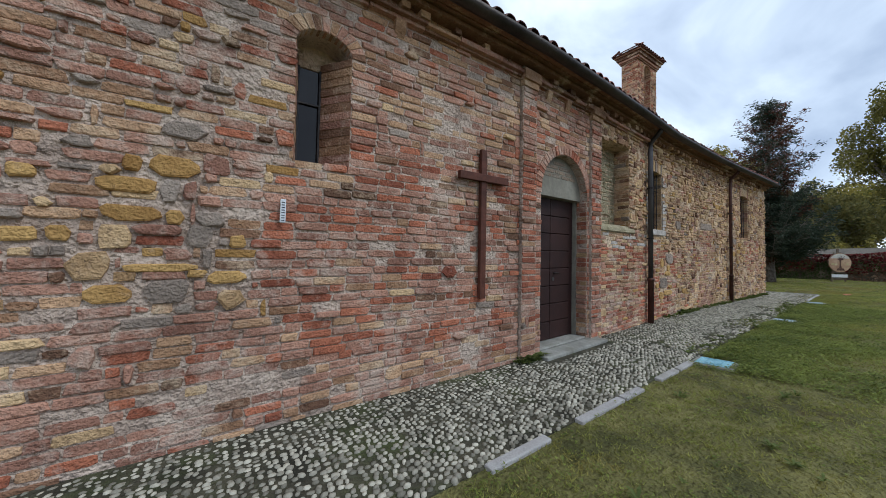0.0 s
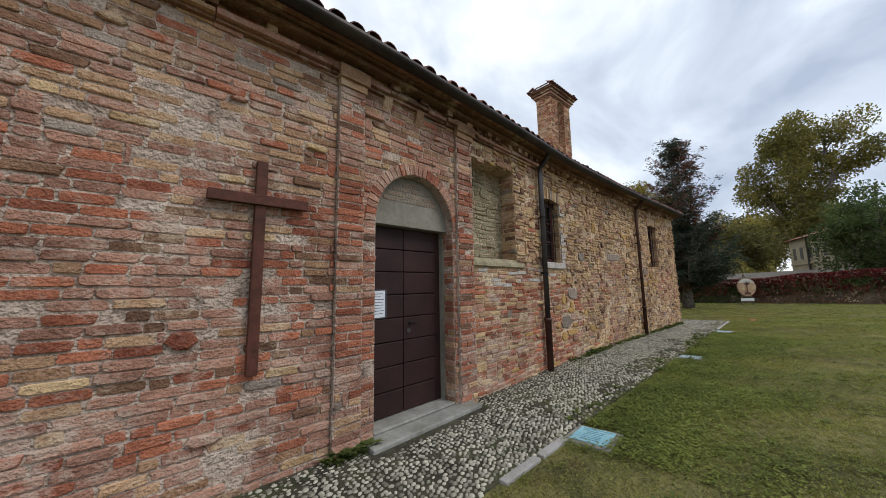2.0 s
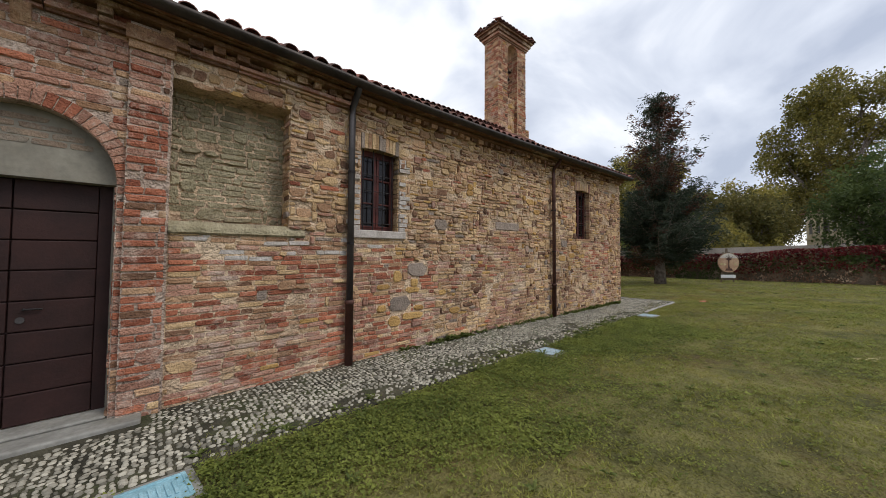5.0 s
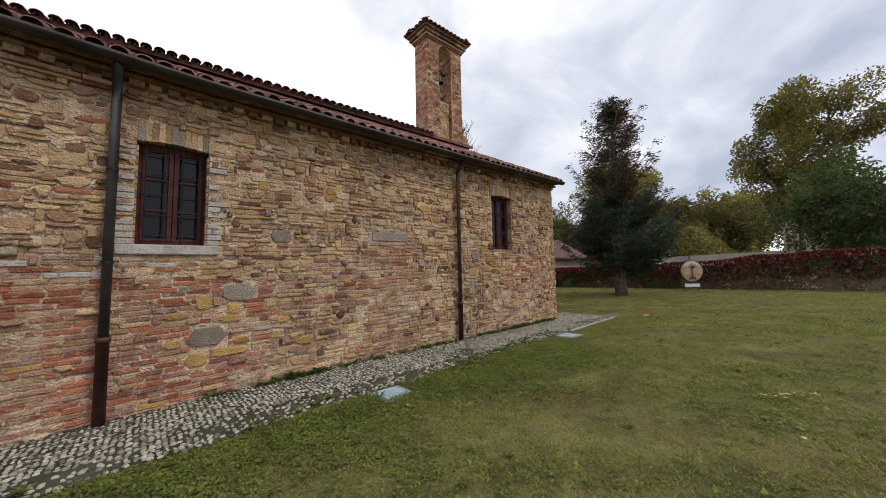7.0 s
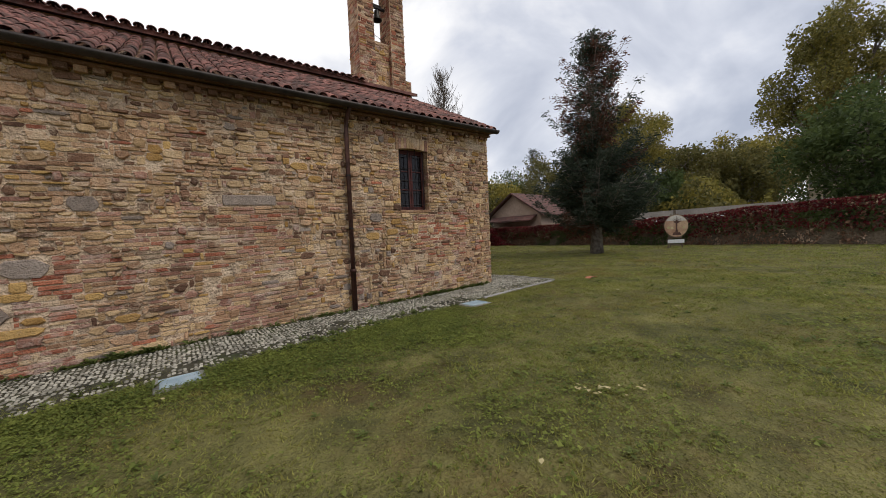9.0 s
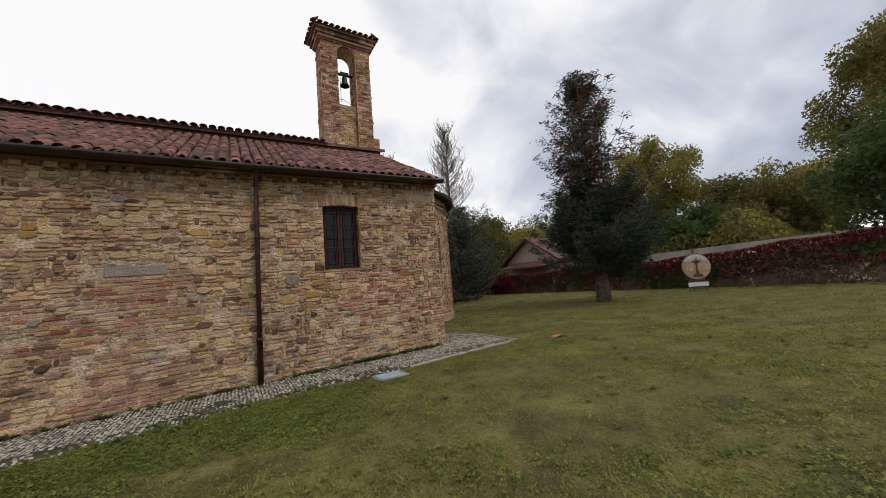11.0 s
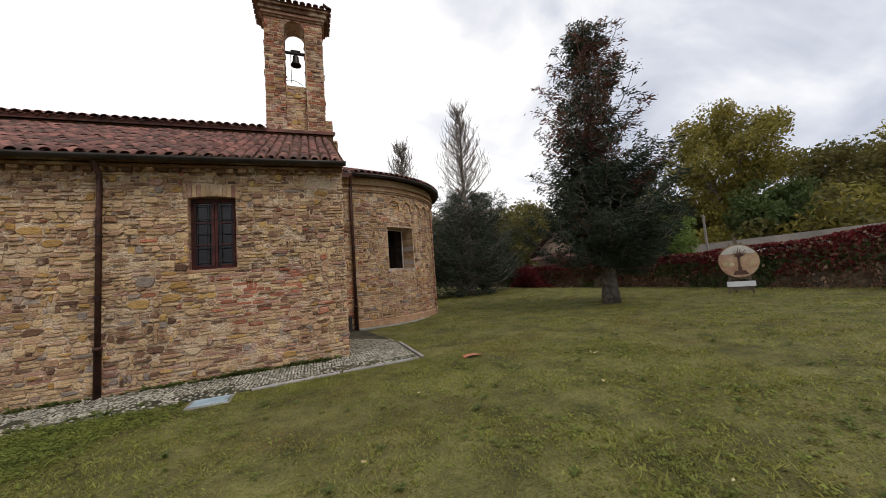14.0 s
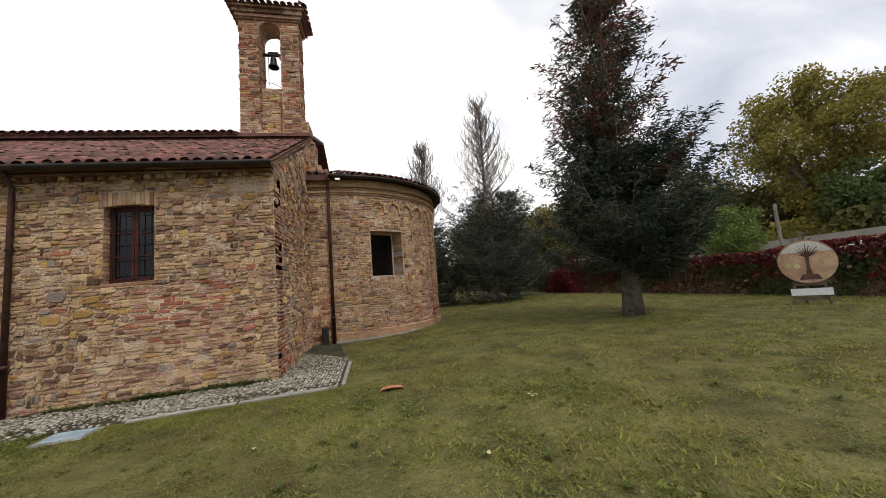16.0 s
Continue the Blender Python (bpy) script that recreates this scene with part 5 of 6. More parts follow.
kb.add([(xx + dx, yy, rise(xx) + z) for xx, yy in ((19.36, edge_y(19.36)), (19.36, 4.6)) for dx, z in ((0.0, -0.2), (0.0, 0.025), (0.07, 0.02), (0.07, -0.2))], [(0, 1, 5, 4), (1, 2, 6, 5), (2, 3, 7, 6), (0, 3, 2, 1), (4, 5, 6, 7)])
bevel(part("kerb_stone", kb, M_KERB, pavement), 0.01)


# ---- drain covers ----
def drain_cover(x, y, turn, w, d, mat, label, bars):
    fr = Build()
    z = rise(x)
    rot = lambda px, py, pz: (x + px * math.cos(turn) - py * math.sin(turn), y + px * math.sin(turn) + py * math.cos(turn), z + pz)
    for a, c, e, g in ((-w / 2, w / 2, -d / 2, -d / 2 + 0.03), (-w / 2, w / 2, d / 2 - 0.03, d / 2), (-w / 2, -w / 2 + 0.03, -d / 2 + 0.03, d / 2 - 0.03), (w / 2 - 0.03, w / 2, -d / 2 + 0.03, d / 2 - 0.03)):
        fr.box(a, c, e, g, -0.1, 0.014, 0, rot)
    ob = bevel(part("drain_cover", fr, mat, None, label=label, category="drain cover"), 0.006)
    pl = Build()
    pl.box(-w / 2 + 0.03, w / 2 - 0.03, -d / 2 + 0.03, d / 2 - 0.03, -0.1, 0.006, 0, rot)
    part("plate", pl, mat, ob)
    for k in range(bars):
        e = -w * 0.28 + w * 0.56 * k / max(bars - 1, 1)
        gr = Build()
        gr.box(e - 0.012, e + 0.012, -d * 0.25, d * 0.25, 0.006, 0.016, 0, rot)
        bevel(part("rib", gr, mat, ob), 0.004)
    em = Build()
    em.box(-w / 2 - 0.06, w / 2 + 0.06, -d / 2 - 0.06, d / 2 + 0.06, -0.12, 0.004, 0, rot)
    bevel(part("surround", em, M_STEP, ob, "worn concrete rim"), 0.02)
    return ob


drain_cover(5.75, 1.78, 0.12, 0.40, 0.36, M_BLUE, "pale blue cast-iron drain cover in the grass", 6)
drain_cover(10.88, 2.05, 0.06, 0.40, 0.34, M_LIDGREY, "pale grey metal drain cover in the grass", 0)
drain_cover(15.88, 2.29, 0.05, 0.48, 0.34, M_LIDGREY, "pale blue-grey drain cover in the grass", 0)

# ---- grass ----
gr_np = np.random.RandomState(4)


def blades(count, xa, xb, ya, yb, height, width, keep):
    """Blades in loose tufts; tall and dark where the lawn grows thick."""
    tufts = count // 6
    cx, cy = gr_np.uniform(xa, xb, tufts), gr_np.uniform(ya, yb, tufts)
    x, y = np.repeat(cx, 6) + gr_np.normal(0, width * 4, tufts * 6), np.repeat(cy, 6) + gr_np.normal(0, width * 4, tufts * 6)
    dirs = np.repeat(gr_np.uniform(0, 6.283, tufts), 6)
    ok = keep(x, y)
    x, y, dirs = x[ok], y[ok], dirs[ok]
    n = len(x)
    patch = np.sin(x * 1.7 + 1.3 * np.sin(y * 1.1)) * np.sin(y * 1.9 + 0.7 * np.sin(x * 0.9)) + 0.5 * np.sin(x * 4.3 + y * 3.1) * np.sin(y * 5.3 - x * 2.2)
    h = height * gr_np.uniform(0.35, 1.2, n) * (0.8 + 0.5 * np.clip(patch, -0.9, 1.2))
    a, lean = gr_np.uniform(0, 6.283, n), gr_np.uniform(0.5, 1.9, n) * h
    b = dirs + gr_np.normal(0, 0.9, n)
    z = 0.02 + 0.022 * np.clip(x, -20, 36) - 0.014
    w = width * gr_np.uniform(0.6, 1.3, n)
    v = np.empty((n, 3, 3))
    v[:, 0] = np.stack([x - w * np.cos(a), y - w * np.sin(a), z], 1)
    v[:, 1] = np.stack([x + w * np.cos(a), y + w * np.sin(a), z], 1)
    v[:, 2] = np.stack([x + lean * np.cos(b), y + lean * np.sin(b), z + h], 1)
    return v.reshape(-1, 3)


def off_pave(x, y):
    inside_p = (x < 19.42) & (y > 1.81 + 0.052 * (x - 2.0) - 0.06)
    covers_ = ((np.abs(x - 5.75) < 0.26) & (np.abs(y - 1.78) < 0.24)) | ((np.abs(x - 10.88) < 0.26) & (np.abs(y - 2.05) < 0.23)) | ((np.abs(x - 15.88) < 0.3) & (np.abs(y - 2.29) < 0.23))
    church_in = (x < 18.7) & (y > 3.0) | ((x - APSE_X) ** 2 + (y - APSE_Y) ** 2 < 4.3 ** 2)
    return ~(inside_p | covers_ | church_in)


gv = np.concatenate([
    blades(350000, 0.5, 23, -6.5, 3.0, 0.030, 0.0055, off_pave),
    blades(150000, 5, 28, -12, 9, 0.032, 0.009, off_pave),
    blades(80000, 19, 33.4, -10, 20, 0.045, 0.016, off_pave),
    blades(26000, 6, 19.4, 1.9, 3.4, 0.04, 0.005, lambda x, y: (y < 1.81 + 0.052 * (x - 2) + 0.7 * gr_np.uniform(0, 1, len(x)) ** 2 + 0.05)),
    blades(70000, 7, 19.3, 1.9, 4.0, 0.032, 0.0045, lambda x, y: (gr_np.uniform(0, 1, len(x)) < 0.18 + 0.5 * (np.sin(x * 2.3 + y) * np.sin(y * 3.1 + x * 0.7) > 0.25)) & (y < 3.9)),
])


def low_leaves(count, xa, xb, ya, yb, size, keep):
    """Flat lawn leaves in clumps of uneven size; thickest where the lawn is lush."""
    tufts = count // 9
    cx, cy = gr_np.uniform(xa, xb, tufts), gr_np.uniform(ya, yb, tufts)
    lush = np.sin(cx * 0.9 + 1.7 * np.sin(cy * 0.8)) * np.sin(cy * 1.3 + 1.1 * np.sin(cx * 0.7)) + 0.5 * np.sin(cx * 3.1 + cy * 1.7) + 1.3 * np.exp(-((cy - 1.2 - 0.05 * cx) / 0.7) ** 2) * (cx > 5.5) * (cx < 15)
    ok = (gr_np.uniform(0, 1, tufts) < np.clip(0.22 + 0.5 * lush, 0.06, 0.95)) & keep(cx, cy)
    cx, cy, lush = cx[ok], cy[ok], lush[ok]
    rad = np.repeat(gr_np.uniform(0.02, 0.07, len(cx)), 9)
    x, y = np.repeat(cx, 9) + gr_np.normal(0, 1, len(rad)) * rad, np.repeat(cy, 9) + gr_np.normal(0, 1, len(rad)) * rad
    n = len(x)
    a, q = gr_np.uniform(0, 6.283, n), size * gr_np.uniform(0.5, 1.4, n)
    z = 0.02 + 0.022 * np.clip(x, -20, 36) + gr_np.uniform(0.0, 0.022, n) * (1 + np.repeat(np.clip(lush, 0, 1.5), 9))
    v = np.empty((n, 3, 3))
    for k in range(3):
        w = a + 2.094 * k
        v[:, k] = np.stack([x + q * np.cos(w), y + q * np.sin(w), z + q * gr_np.uniform(-0.5, 0.9, n)], 1)
    return v.reshape(-1, 3)


def triangles(name, v, mat, **tags):
    me = bpy.data.meshes.new(name)
    me.vertices.add(len(v))
    me.vertices.foreach_set("co", v.ravel())
    me.loops.add(len(v))
    me.loops.foreach_set("vertex_index", np.arange(len(v), dtype=np.int32))
    me.polygons.add(len(v) // 3)
    me.polygons.foreach_set("loop_start", np.arange(0, len(v), 3, dtype=np.int32))
    me.update(calc_edges=True)
    me.materials.append(mat)
    return tagged(new(name, me), kind="stuff", **tags)


triangles("grass", gv, M_GRASS, label="short olive-green autumn lawn grass", category="grass")
triangles("clover", np.concatenate([
    low_leaves(330000, 0.5, 20, -6.0, 3.0, 0.011, off_pave),
    low_leaves(150000, 5.4, 15.5, 0.2, 2.5, 0.013, off_pave),
    low_leaves(200000, 8, 33, -11, 12, 0.019, off_pave),
]), M_CLOVER, label="dark green clover and moss tufts in the lawn", category="clover")


def weed(b, x, y, z, size, r, count=14):
    for k in range(count):
        a, l, up = r.uniform(0, 6.28), size * r.uniform(0.5, 1.1), r.uniform(0.3, 1.3)
        w = l * 0.16
        dx, dy = math.cos(a), math.sin(a)
        p = [(x, y, z), (x + dx * l * 0.5 - dy * w, y + dy * l * 0.5 + dx * w, z + l * 0.5 * up), (x + dx * l, y + dy * l, z + l * 0.55 * up), (x + dx * l * 0.5 + dy * w, y + dy * l * 0.5 - dx * w, z + l * 0.5 * up)]
        b.add(p, [(0, 1, 2, 3)])


r6 = random.Random(23)
weeds = Build()
for k in range(260):
    x = r6.choice((r6.uniform(9, 18), r6.uniform(14.5, 17.8), r6.uniform(14.5, 17.8), r6.gauss(3.75, 0.12), r6.uniform(9, 15), r6.gauss(10.2, 0.25), r6.gauss(16, 0.4)))
    weed(weeds, x, front(x) - r6.uniform(0.02, 0.12), rise(x), r6.uniform(0.05, 0.17), r6)
for k in range(110):
    x = r6.choice((r6.uniform(6, 15), r6.gauss(14, 0.4), r6.gauss(12.5, 0.5)))
    weed(weeds, x, edge_y(x) + r6.uniform(-0.35, 0.25), rise(x), r6.uniform(0.05, 0.12), r6)
for k in range(420):
    x, y = r6.uniform(2, 26), r6.uniform(-6, 1.8)
    weed(weeds, x, y, rise(x), r6.uniform(0.03, 0.09), r6, r6.randrange(8, 20))
tagged(part("weeds", weeds, M_WEED, None, fix=False), label="low green weeds along the wall and in the lawn", category="weeds", kind="stuff")
fl = Build()
for k in range(46):
    q = r6.uniform(-0.25, 0.25)
    # pieces 22 to 31 are a cluster of pale stones, drawn with the leaf shape
    x, y = (14.02 + q + r6.gauss(0, 0.05), -1.55 - q + r6.gauss(0, 0.05)) if k < 22 else (r6.gauss(21.82, 0.09), r6.gauss(0.8, 0.13)) if k < 32 else (r6.uniform(4, 24), r6.uniform(-5, 1.5))
    a, s = r6.uniform(0, 6.28), r6.uniform(0.015, 0.034)
    fl.add([(x + s * math.cos(a + w) * q, y + s * math.sin(a + w) * q, rise(x) + 0.03 + r6.uniform(0, 0.015)) for w, q in ((0, 1.2), (1.3, 0.7), (2.6, 0.9), (4.0, 0.8), (5.2, 0.7))], [(0, 1, 2, 3, 4)])
tagged(part("fallen_leaves", fl, M_PALEBITS, None, fix=False), label="pale yellow fallen leaves and a cluster of pale stones on the lawn", category="leaves", kind="stuff")

shard = Build()
shard.smooth = True
barrel(shard, lambda x, q, lift: (20.17 + x, 2.05 + q, rise(20.2) + 0.004 + lift * 0.25), 0.0, -0.09, 0.09, 0.19, 0.16, -0.01)
part("clay_tile", shard, M_RED, None, label="broken reddish clay tile lying in the grass", category="roof tile", fix=False)


# ---- trees ----
def leaf_quad(b, p, size, r, flat=0.0, mat=0):
    d = Vector((r.gauss(0, 1), r.gauss(0, 1), r.gauss(0, 1) * (1 - flat))).normalized()
    u = d.cross(Vector((r.gauss(0, 1), r.gauss(0, 1), r.gauss(0, 1)))).normalized()
    s, t = size * r.uniform(0.6, 1.3), size * r.uniform(0.35, 0.7)
    q = Vector(p)
    b.add([tuple(q - d * s), tuple(q + u * t), tuple(q + d * s), tuple(q - u * t)], [(0, 1, 2, 3)], mat)


def spray(b, p, out, size, r, mat=0):
    """A narrow spray of needles."""
    d = (out + Vector((r.gauss(0, 0.6), r.gauss(0, 0.6), r.gauss(-0.25, 0.5)))).normalized()
    u = d.cross(Vector((r.gauss(0, 1), r.gauss(0, 1), r.gauss(0, 1)))).normalized()
    s, t, q = size * r.uniform(0.6, 1.3), size * r.uniform(0.13, 0.28), Vector(p)
    b.add([tuple(q - d * s * 0.7), tuple(q + u * t), tuple(q + d * s), tuple(q - u * t)], [(0, 1, 2, 3)], mat)


def conifer(at, height, radius, seed, label, dry=0.0, bare_top=False, gap=0.0, trunk_r=0.27, dense=1.0, open_side=None):
    """Straight trunk, boughs that sag and turn up at the tip, and needle tufts on their side twigs."""
    r = random.Random(seed)
    b, leaves = Build(), Build()
    b.smooth = True
    x0, y0, z0 = at
    b.tube([(x0 + 0.05 * math.sin(k), y0, z0 - 0.1 + (height + 0.1) * k / 8) for k in range(9)], [trunk_r * (1.25 if k == 0 else 1 - 0.95 * k / 8) for k in range(9)], 10)
    tree = part("conifer_tree", b, M_BARK, None, label=label, category="tree", fix=False)
    limbs = Build()
    z = z0 + height * (0.05 if bare_top else 0.15)
    while z < z0 + height * 0.985:
        f = (z - z0) / height
        prof_r = radius * (min(1.0, 0.8 + 2.0 * f) if f < 0.2 else 1.06 * (1 - f) ** 0.43)
        if bare_top:
            prof_r = radius * (min(1.0, 0.8 + 2.0 * f) * (1.0 - 0.6 * f) if f < 0.5 else 0.66 * (1 - f) + 0.12)
        for k in range(9 if f < 0.5 else (6 if bare_top else 7)):
            a = r.uniform(0, 6.283)
            l = prof_r * r.choice((r.uniform(0.35, 0.75), r.uniform(0.6, 0.95), r.uniform(0.8, 1.15)))
            bare_side = open_side is not None and math.cos(a - open_side) > 0.2 and f > 0.42
            if f > 0.5 and r.random() < gap or bare_side and r.random() < 0.45:
                continue
            if bare_side and r.random() < 0.25:
                l *= 1.12
            sag = (0.12 if f < 0.24 else -0.1 + 0.4 * f) + r.uniform(-0.1, 0.1)
            root = Vector((x0, y0, z + r.uniform(-0.2, 0.2)))
            flat = Vector((math.cos(a), math.sin(a), 0))
            if bare_top and f > 0.5:
                tip = Vector((flat.x * l * 1.15, flat.y * l * 1.15, l * 1.15))
                limbs.tube([tuple(root), tuple(root + tip * 0.5 + flat * 0.12 * l), tuple(root + tip)], [0.05 * (1 - f) + 0.014, 0.02, 0.007], 5, caps=False)
                for q in range(7):
                    p = root + tip * r.uniform(0.15, 1.0)
                    limbs.tube([tuple(p), tuple(p + Vector((r.uniform(-0.3, 0.3), r.uniform(-0.3, 0.3), r.uniform(0.25, 0.8))))], [0.016, 0.007], 4, caps=False)
                continue
            bough = lambda s: root + flat * l * s + Vector((0, 0, l * (sag * s - 0.34 * math.sin(math.pi * min(s, 1.0)) * 0.5 + 0.22 * s ** 4)))
            limbs.tube([tuple(bough(s)) for s in (0.0, 0.3, 0.6, 0.85, 1.0)], [0.05 * (1 - f) + 0.014, 0.03, 0.02, 0.012, 0.005], 5, caps=False)
            dead = r.random() < dry * (1 if 0.5 < f < 0.92 else 0.12)
            twigs = max(3, int((9 if f < 0.5 else 5.5) * dense * (0.35 + l / radius)))
            for q in range(twigs):
                s = 0.2 + 0.85 * (q + r.random()) / twigs
                side = r.choice((-1, 1)) * (0.34 * (1.15 - s) * l + 0.12) * r.uniform(0.3, 1.0)
                hub = bough(s) + Vector((-flat.y, flat.x, 0)) * side + Vector((0, 0, r.uniform(-0.2, 0.04)))
                limbs.tube([tuple(bough(max(s - 0.08, 0))), tuple(hub)], [0.012, 0.004], 4, caps=False)
                for w in range(r.randrange(20, 36)):
                    p = hub + Vector((r.gauss(0, 0.13), r.gauss(0, 0.13), r.gauss(-0.05, 0.085))) * (0.75 + 0.25 * radius / 2.85)
                    spray(leaves, p, flat, r.choice((0.07, 0.1, 0.13)), r, 1 if dead else 0)
        z += height * 0.024
    part("crown_wood", limbs, M_BARK, tree, fix=False)
    tagged(part("foliage", leaves, [M_CONIFER, M_CONDRY], tree, fix=False), kind="stuff")
    return tree


conifer((27.75, 5.85, rise(27.7)), 10.9, 2.75, 71, "tall dark conifer with ragged top and rusty dry branches", 0.4, False, 0.12, dense=1.75, open_side=-0.75)
conifer((27.6, 17.5, rise(27)), 13.2, 4.2, 72, "dark conifer with a bare leafless top behind the apse", 0.1, True, dense=0.75)
conifer((24.0, 20.5, rise(24)), 11.5, 3.6, 73, "dark conifer beside the apse", 0.1, True, dense=0.75)
conifer((29.0, 22.5, rise(29)), 8.5, 3.6, 75, "dense dark evergreen beyond the apse", 0.0, dense=0.75)
conifer((66.0, 38.0, rise(36)), 17.0, 3.4, 76, "slim dark conifer far beyond the garden wall", 0.0, dense=0.7)
conifer((30.4, 20.8, rise(30)), 8.2, 3.1, 74, "dense dark evergreen by the garden wall", 0.0, dense=0.75)


def broadleaf(at, height, radius, seed, mat, label, leaves_n, leaf, trunk_r, name="broadleaf_tree", low=0.3, bare=0.0, stretch=1.0):
    """Tapered trunk, forking limbs, and leaf clumps with gaps between them."""
    r = random.Random(seed)
    b = Build()
    b.smooth = True
    x0, y0, z0 = at
    base = Vector(at)
    fork = height * low
    b.tube([tuple(base + Vector((0, 0, -0.3))), tuple(base + Vector((0.1, 0, fork * 0.5))), tuple(base + Vector((0, 0.1, fork)))], [trunk_r * 1.25, trunk_r, trunk_r * 0.8], 9)
    tree = part(name, b, M_BARK, None, label=label, category="tree", fix=False)
    limbs, clumps = Build(), []
    mid = base + Vector((0, 0, fork + (height - fork) * 0.5))
    for k in range(12):
        # main limbs rise from the fork; each carries its own boughs and leaf clumps
        a, up = k * 2.4 + r.uniform(-0.3, 0.3), (k + 0.5) / 12
        out = math.sqrt(max(0.0, 1 - (2 * up - 1) ** 2)) * r.uniform(0.75, 1.0)
        p0 = base + Vector((0, 0, fork * r.uniform(0.8, 1.1)))
        p2 = mid + Vector((math.cos(a) * out * radius * 0.66, math.sin(a) * out * radius * 0.66, (2 * up - 1) * (height - fork) * 0.36))
        p1 = p0 + (p2 - p0) * 0.5 + Vector((0, 0, 0.06 * height))
        limbs.tube([tuple(p0), tuple(p1), tuple(p2)], [trunk_r * 0.45, trunk_r * 0.28, trunk_r * 0.1], 6, caps=False)
        clumps.append((p2, r.uniform(0.8, 1.1)))
        for q in range(7):
            t = p2 + Vector((r.gauss(0, 1), r.gauss(0, 1), r.gauss(0.15, 0.9))).normalized() * radius * r.uniform(0.2, 0.46)
            root = p1 + (p2 - p1) * r.uniform(0.2, 1.0)
            limbs.tube([tuple(root), tuple(root + (t - root) * 0.5 + Vector((0, 0, 0.03 * height))), tuple(t)], [trunk_r * 0.13, trunk_r * 0.08, trunk_r * 0.03], 5, caps=False)
            clumps.append((t, r.uniform(0.55, 1.1)))
    part("crown_wood", limbs, M_BARK, tree, fix=False)
    foliage = Build()
    per = int(leaves_n / len(clumps))
    for c, s in clumps:
        if r.random() < bare:
            continue
        rad = radius * 0.27 * s
        for q in range(int(per * s * 1.2)):
            v = Vector((r.gauss(0, 1), r.gauss(0, 1), r.gauss(0.1, 0.7))).normalized() * rad * (0.3 + 0.75 * r.random() ** 0.6)
            leaf_quad(foliage, c + v, leaf, r)
    tagged(part("foliage", foliage, mat, tree, fix=False), kind="stuff")
    return tree


broadleaf((92, 1.2, 0.8), 34, 9.8, 81, M_PLANE, "huge plane tree with olive and yellow autumn leaves", 42000, 0.25, 0.9, "plane_tree", 0.16)
broadleaf((57, 17.5, 0.8), 17.0, 5.4, 82, M_YELLOW, "tall yellowing plane tree beyond the road", 26000, 0.16, 0.5, "plane_tree", 0.25)
broadleaf((37.8, -2.8, 0.8), 6.8, 3.6, 83, M_GREEN, "broad dark green tree above the garden wall", 16000, 0.115, 0.25, "garden_tree", 0.2)
broadleaf((37.6, 10.3, 0.8), 3.7, 1.7, 84, M_SHRUB, "round bright green shrub behind the wall", 7000, 0.09, 0.1, "shrub", 0.15)
for k, (x, y, h, rad, mt) in enumerate(((60, 30, 13, 5.5, M_WOODS), (66, 24, 12, 5, M_YELLOW), (62, 11, 11, 4.5, M_WOODS), (66, 7, 10.5, 4.5, M_WOODS), (64, 42, 12, 6, M_GREEN), (52, 44, 12, 6, M_WOODS), (56, 23, 8, 4, M_WOODS), (54, 12.5, 7, 3.4, M_GREEN), (72, 16, 13, 5.5, M_WOODS), (70, 9, 12, 5, M_YELLOW), (86, 7.5, 14, 6, M_WOODS), (48, 52, 13, 6, M_WOODS), (36, 46, 11, 5.5, M_WOODS), (60, -16, 12, 5, M_WOODS), (50, 34, 9, 4.5, M_YELLOW), (40, 30, 9, 4, M_WOODS))):
    broadleaf((x, y, 0.8), h, rad, 90 + k, mt, "autumn woodland tree beyond the road", 8200, 0.2, 0.28, "woodland_tree", 0.22)
under = Build()
r8 = random.Random(31)
for k in range(42000):
    y = r8.uniform(4, 70)
    x = r8.uniform(50, 62) if y < 25 else r8.uniform(44, 62) if y < 36 else r8.uniform(18, 62)
    top = 4.6 + 2.8 * noise.noise((y * 0.3, x * 0.12, 2.0)) + 0.05 * max(x - 50, 0)
    leaf_quad(under, (x, y, 0.9 + (top - 0.9) * r8.random() ** 0.6), 0.24, r8, 0, int(noise.noise((y * 0.2, x * 0.2, 7.0)) > 0.05))
tagged(part("undergrowth", under, [M_WOODS, M_YELLOW], None, fix=False), label="dense autumn undergrowth at the wood's edge", category="bushes", kind="stuff")

# ---- garden wall, creeper, road ----
WX = lambda y: 33.6 + 0.02 * (y - 8) ** 1 * (1 if y > 8 else 0)
wall_top = lambda y: 2.05 + 0.055 * max(0.0, 6 - y) + 0.12 * noise.noise((y * 0.5, 1.0, 0.0))
gw = Build()
for k in range(100):
    ya, yb = -30 + k, -29 + k
    gw.add([(WX(y) + d, y, z) for y in (ya, yb) for d, z in ((0, 0.4), (0, wall_top(y)), (0.35, wall_top(y)), (0.35, 0.4))], [(0, 1, 5, 4), (1, 2, 6, 5), (2, 3, 7, 6)])
tagged(part("garden_wall", gw, M_FARWALL, None, label="long stained stone garden wall overgrown with red creeper", category="wall"), kind="structure")
cre = Build()
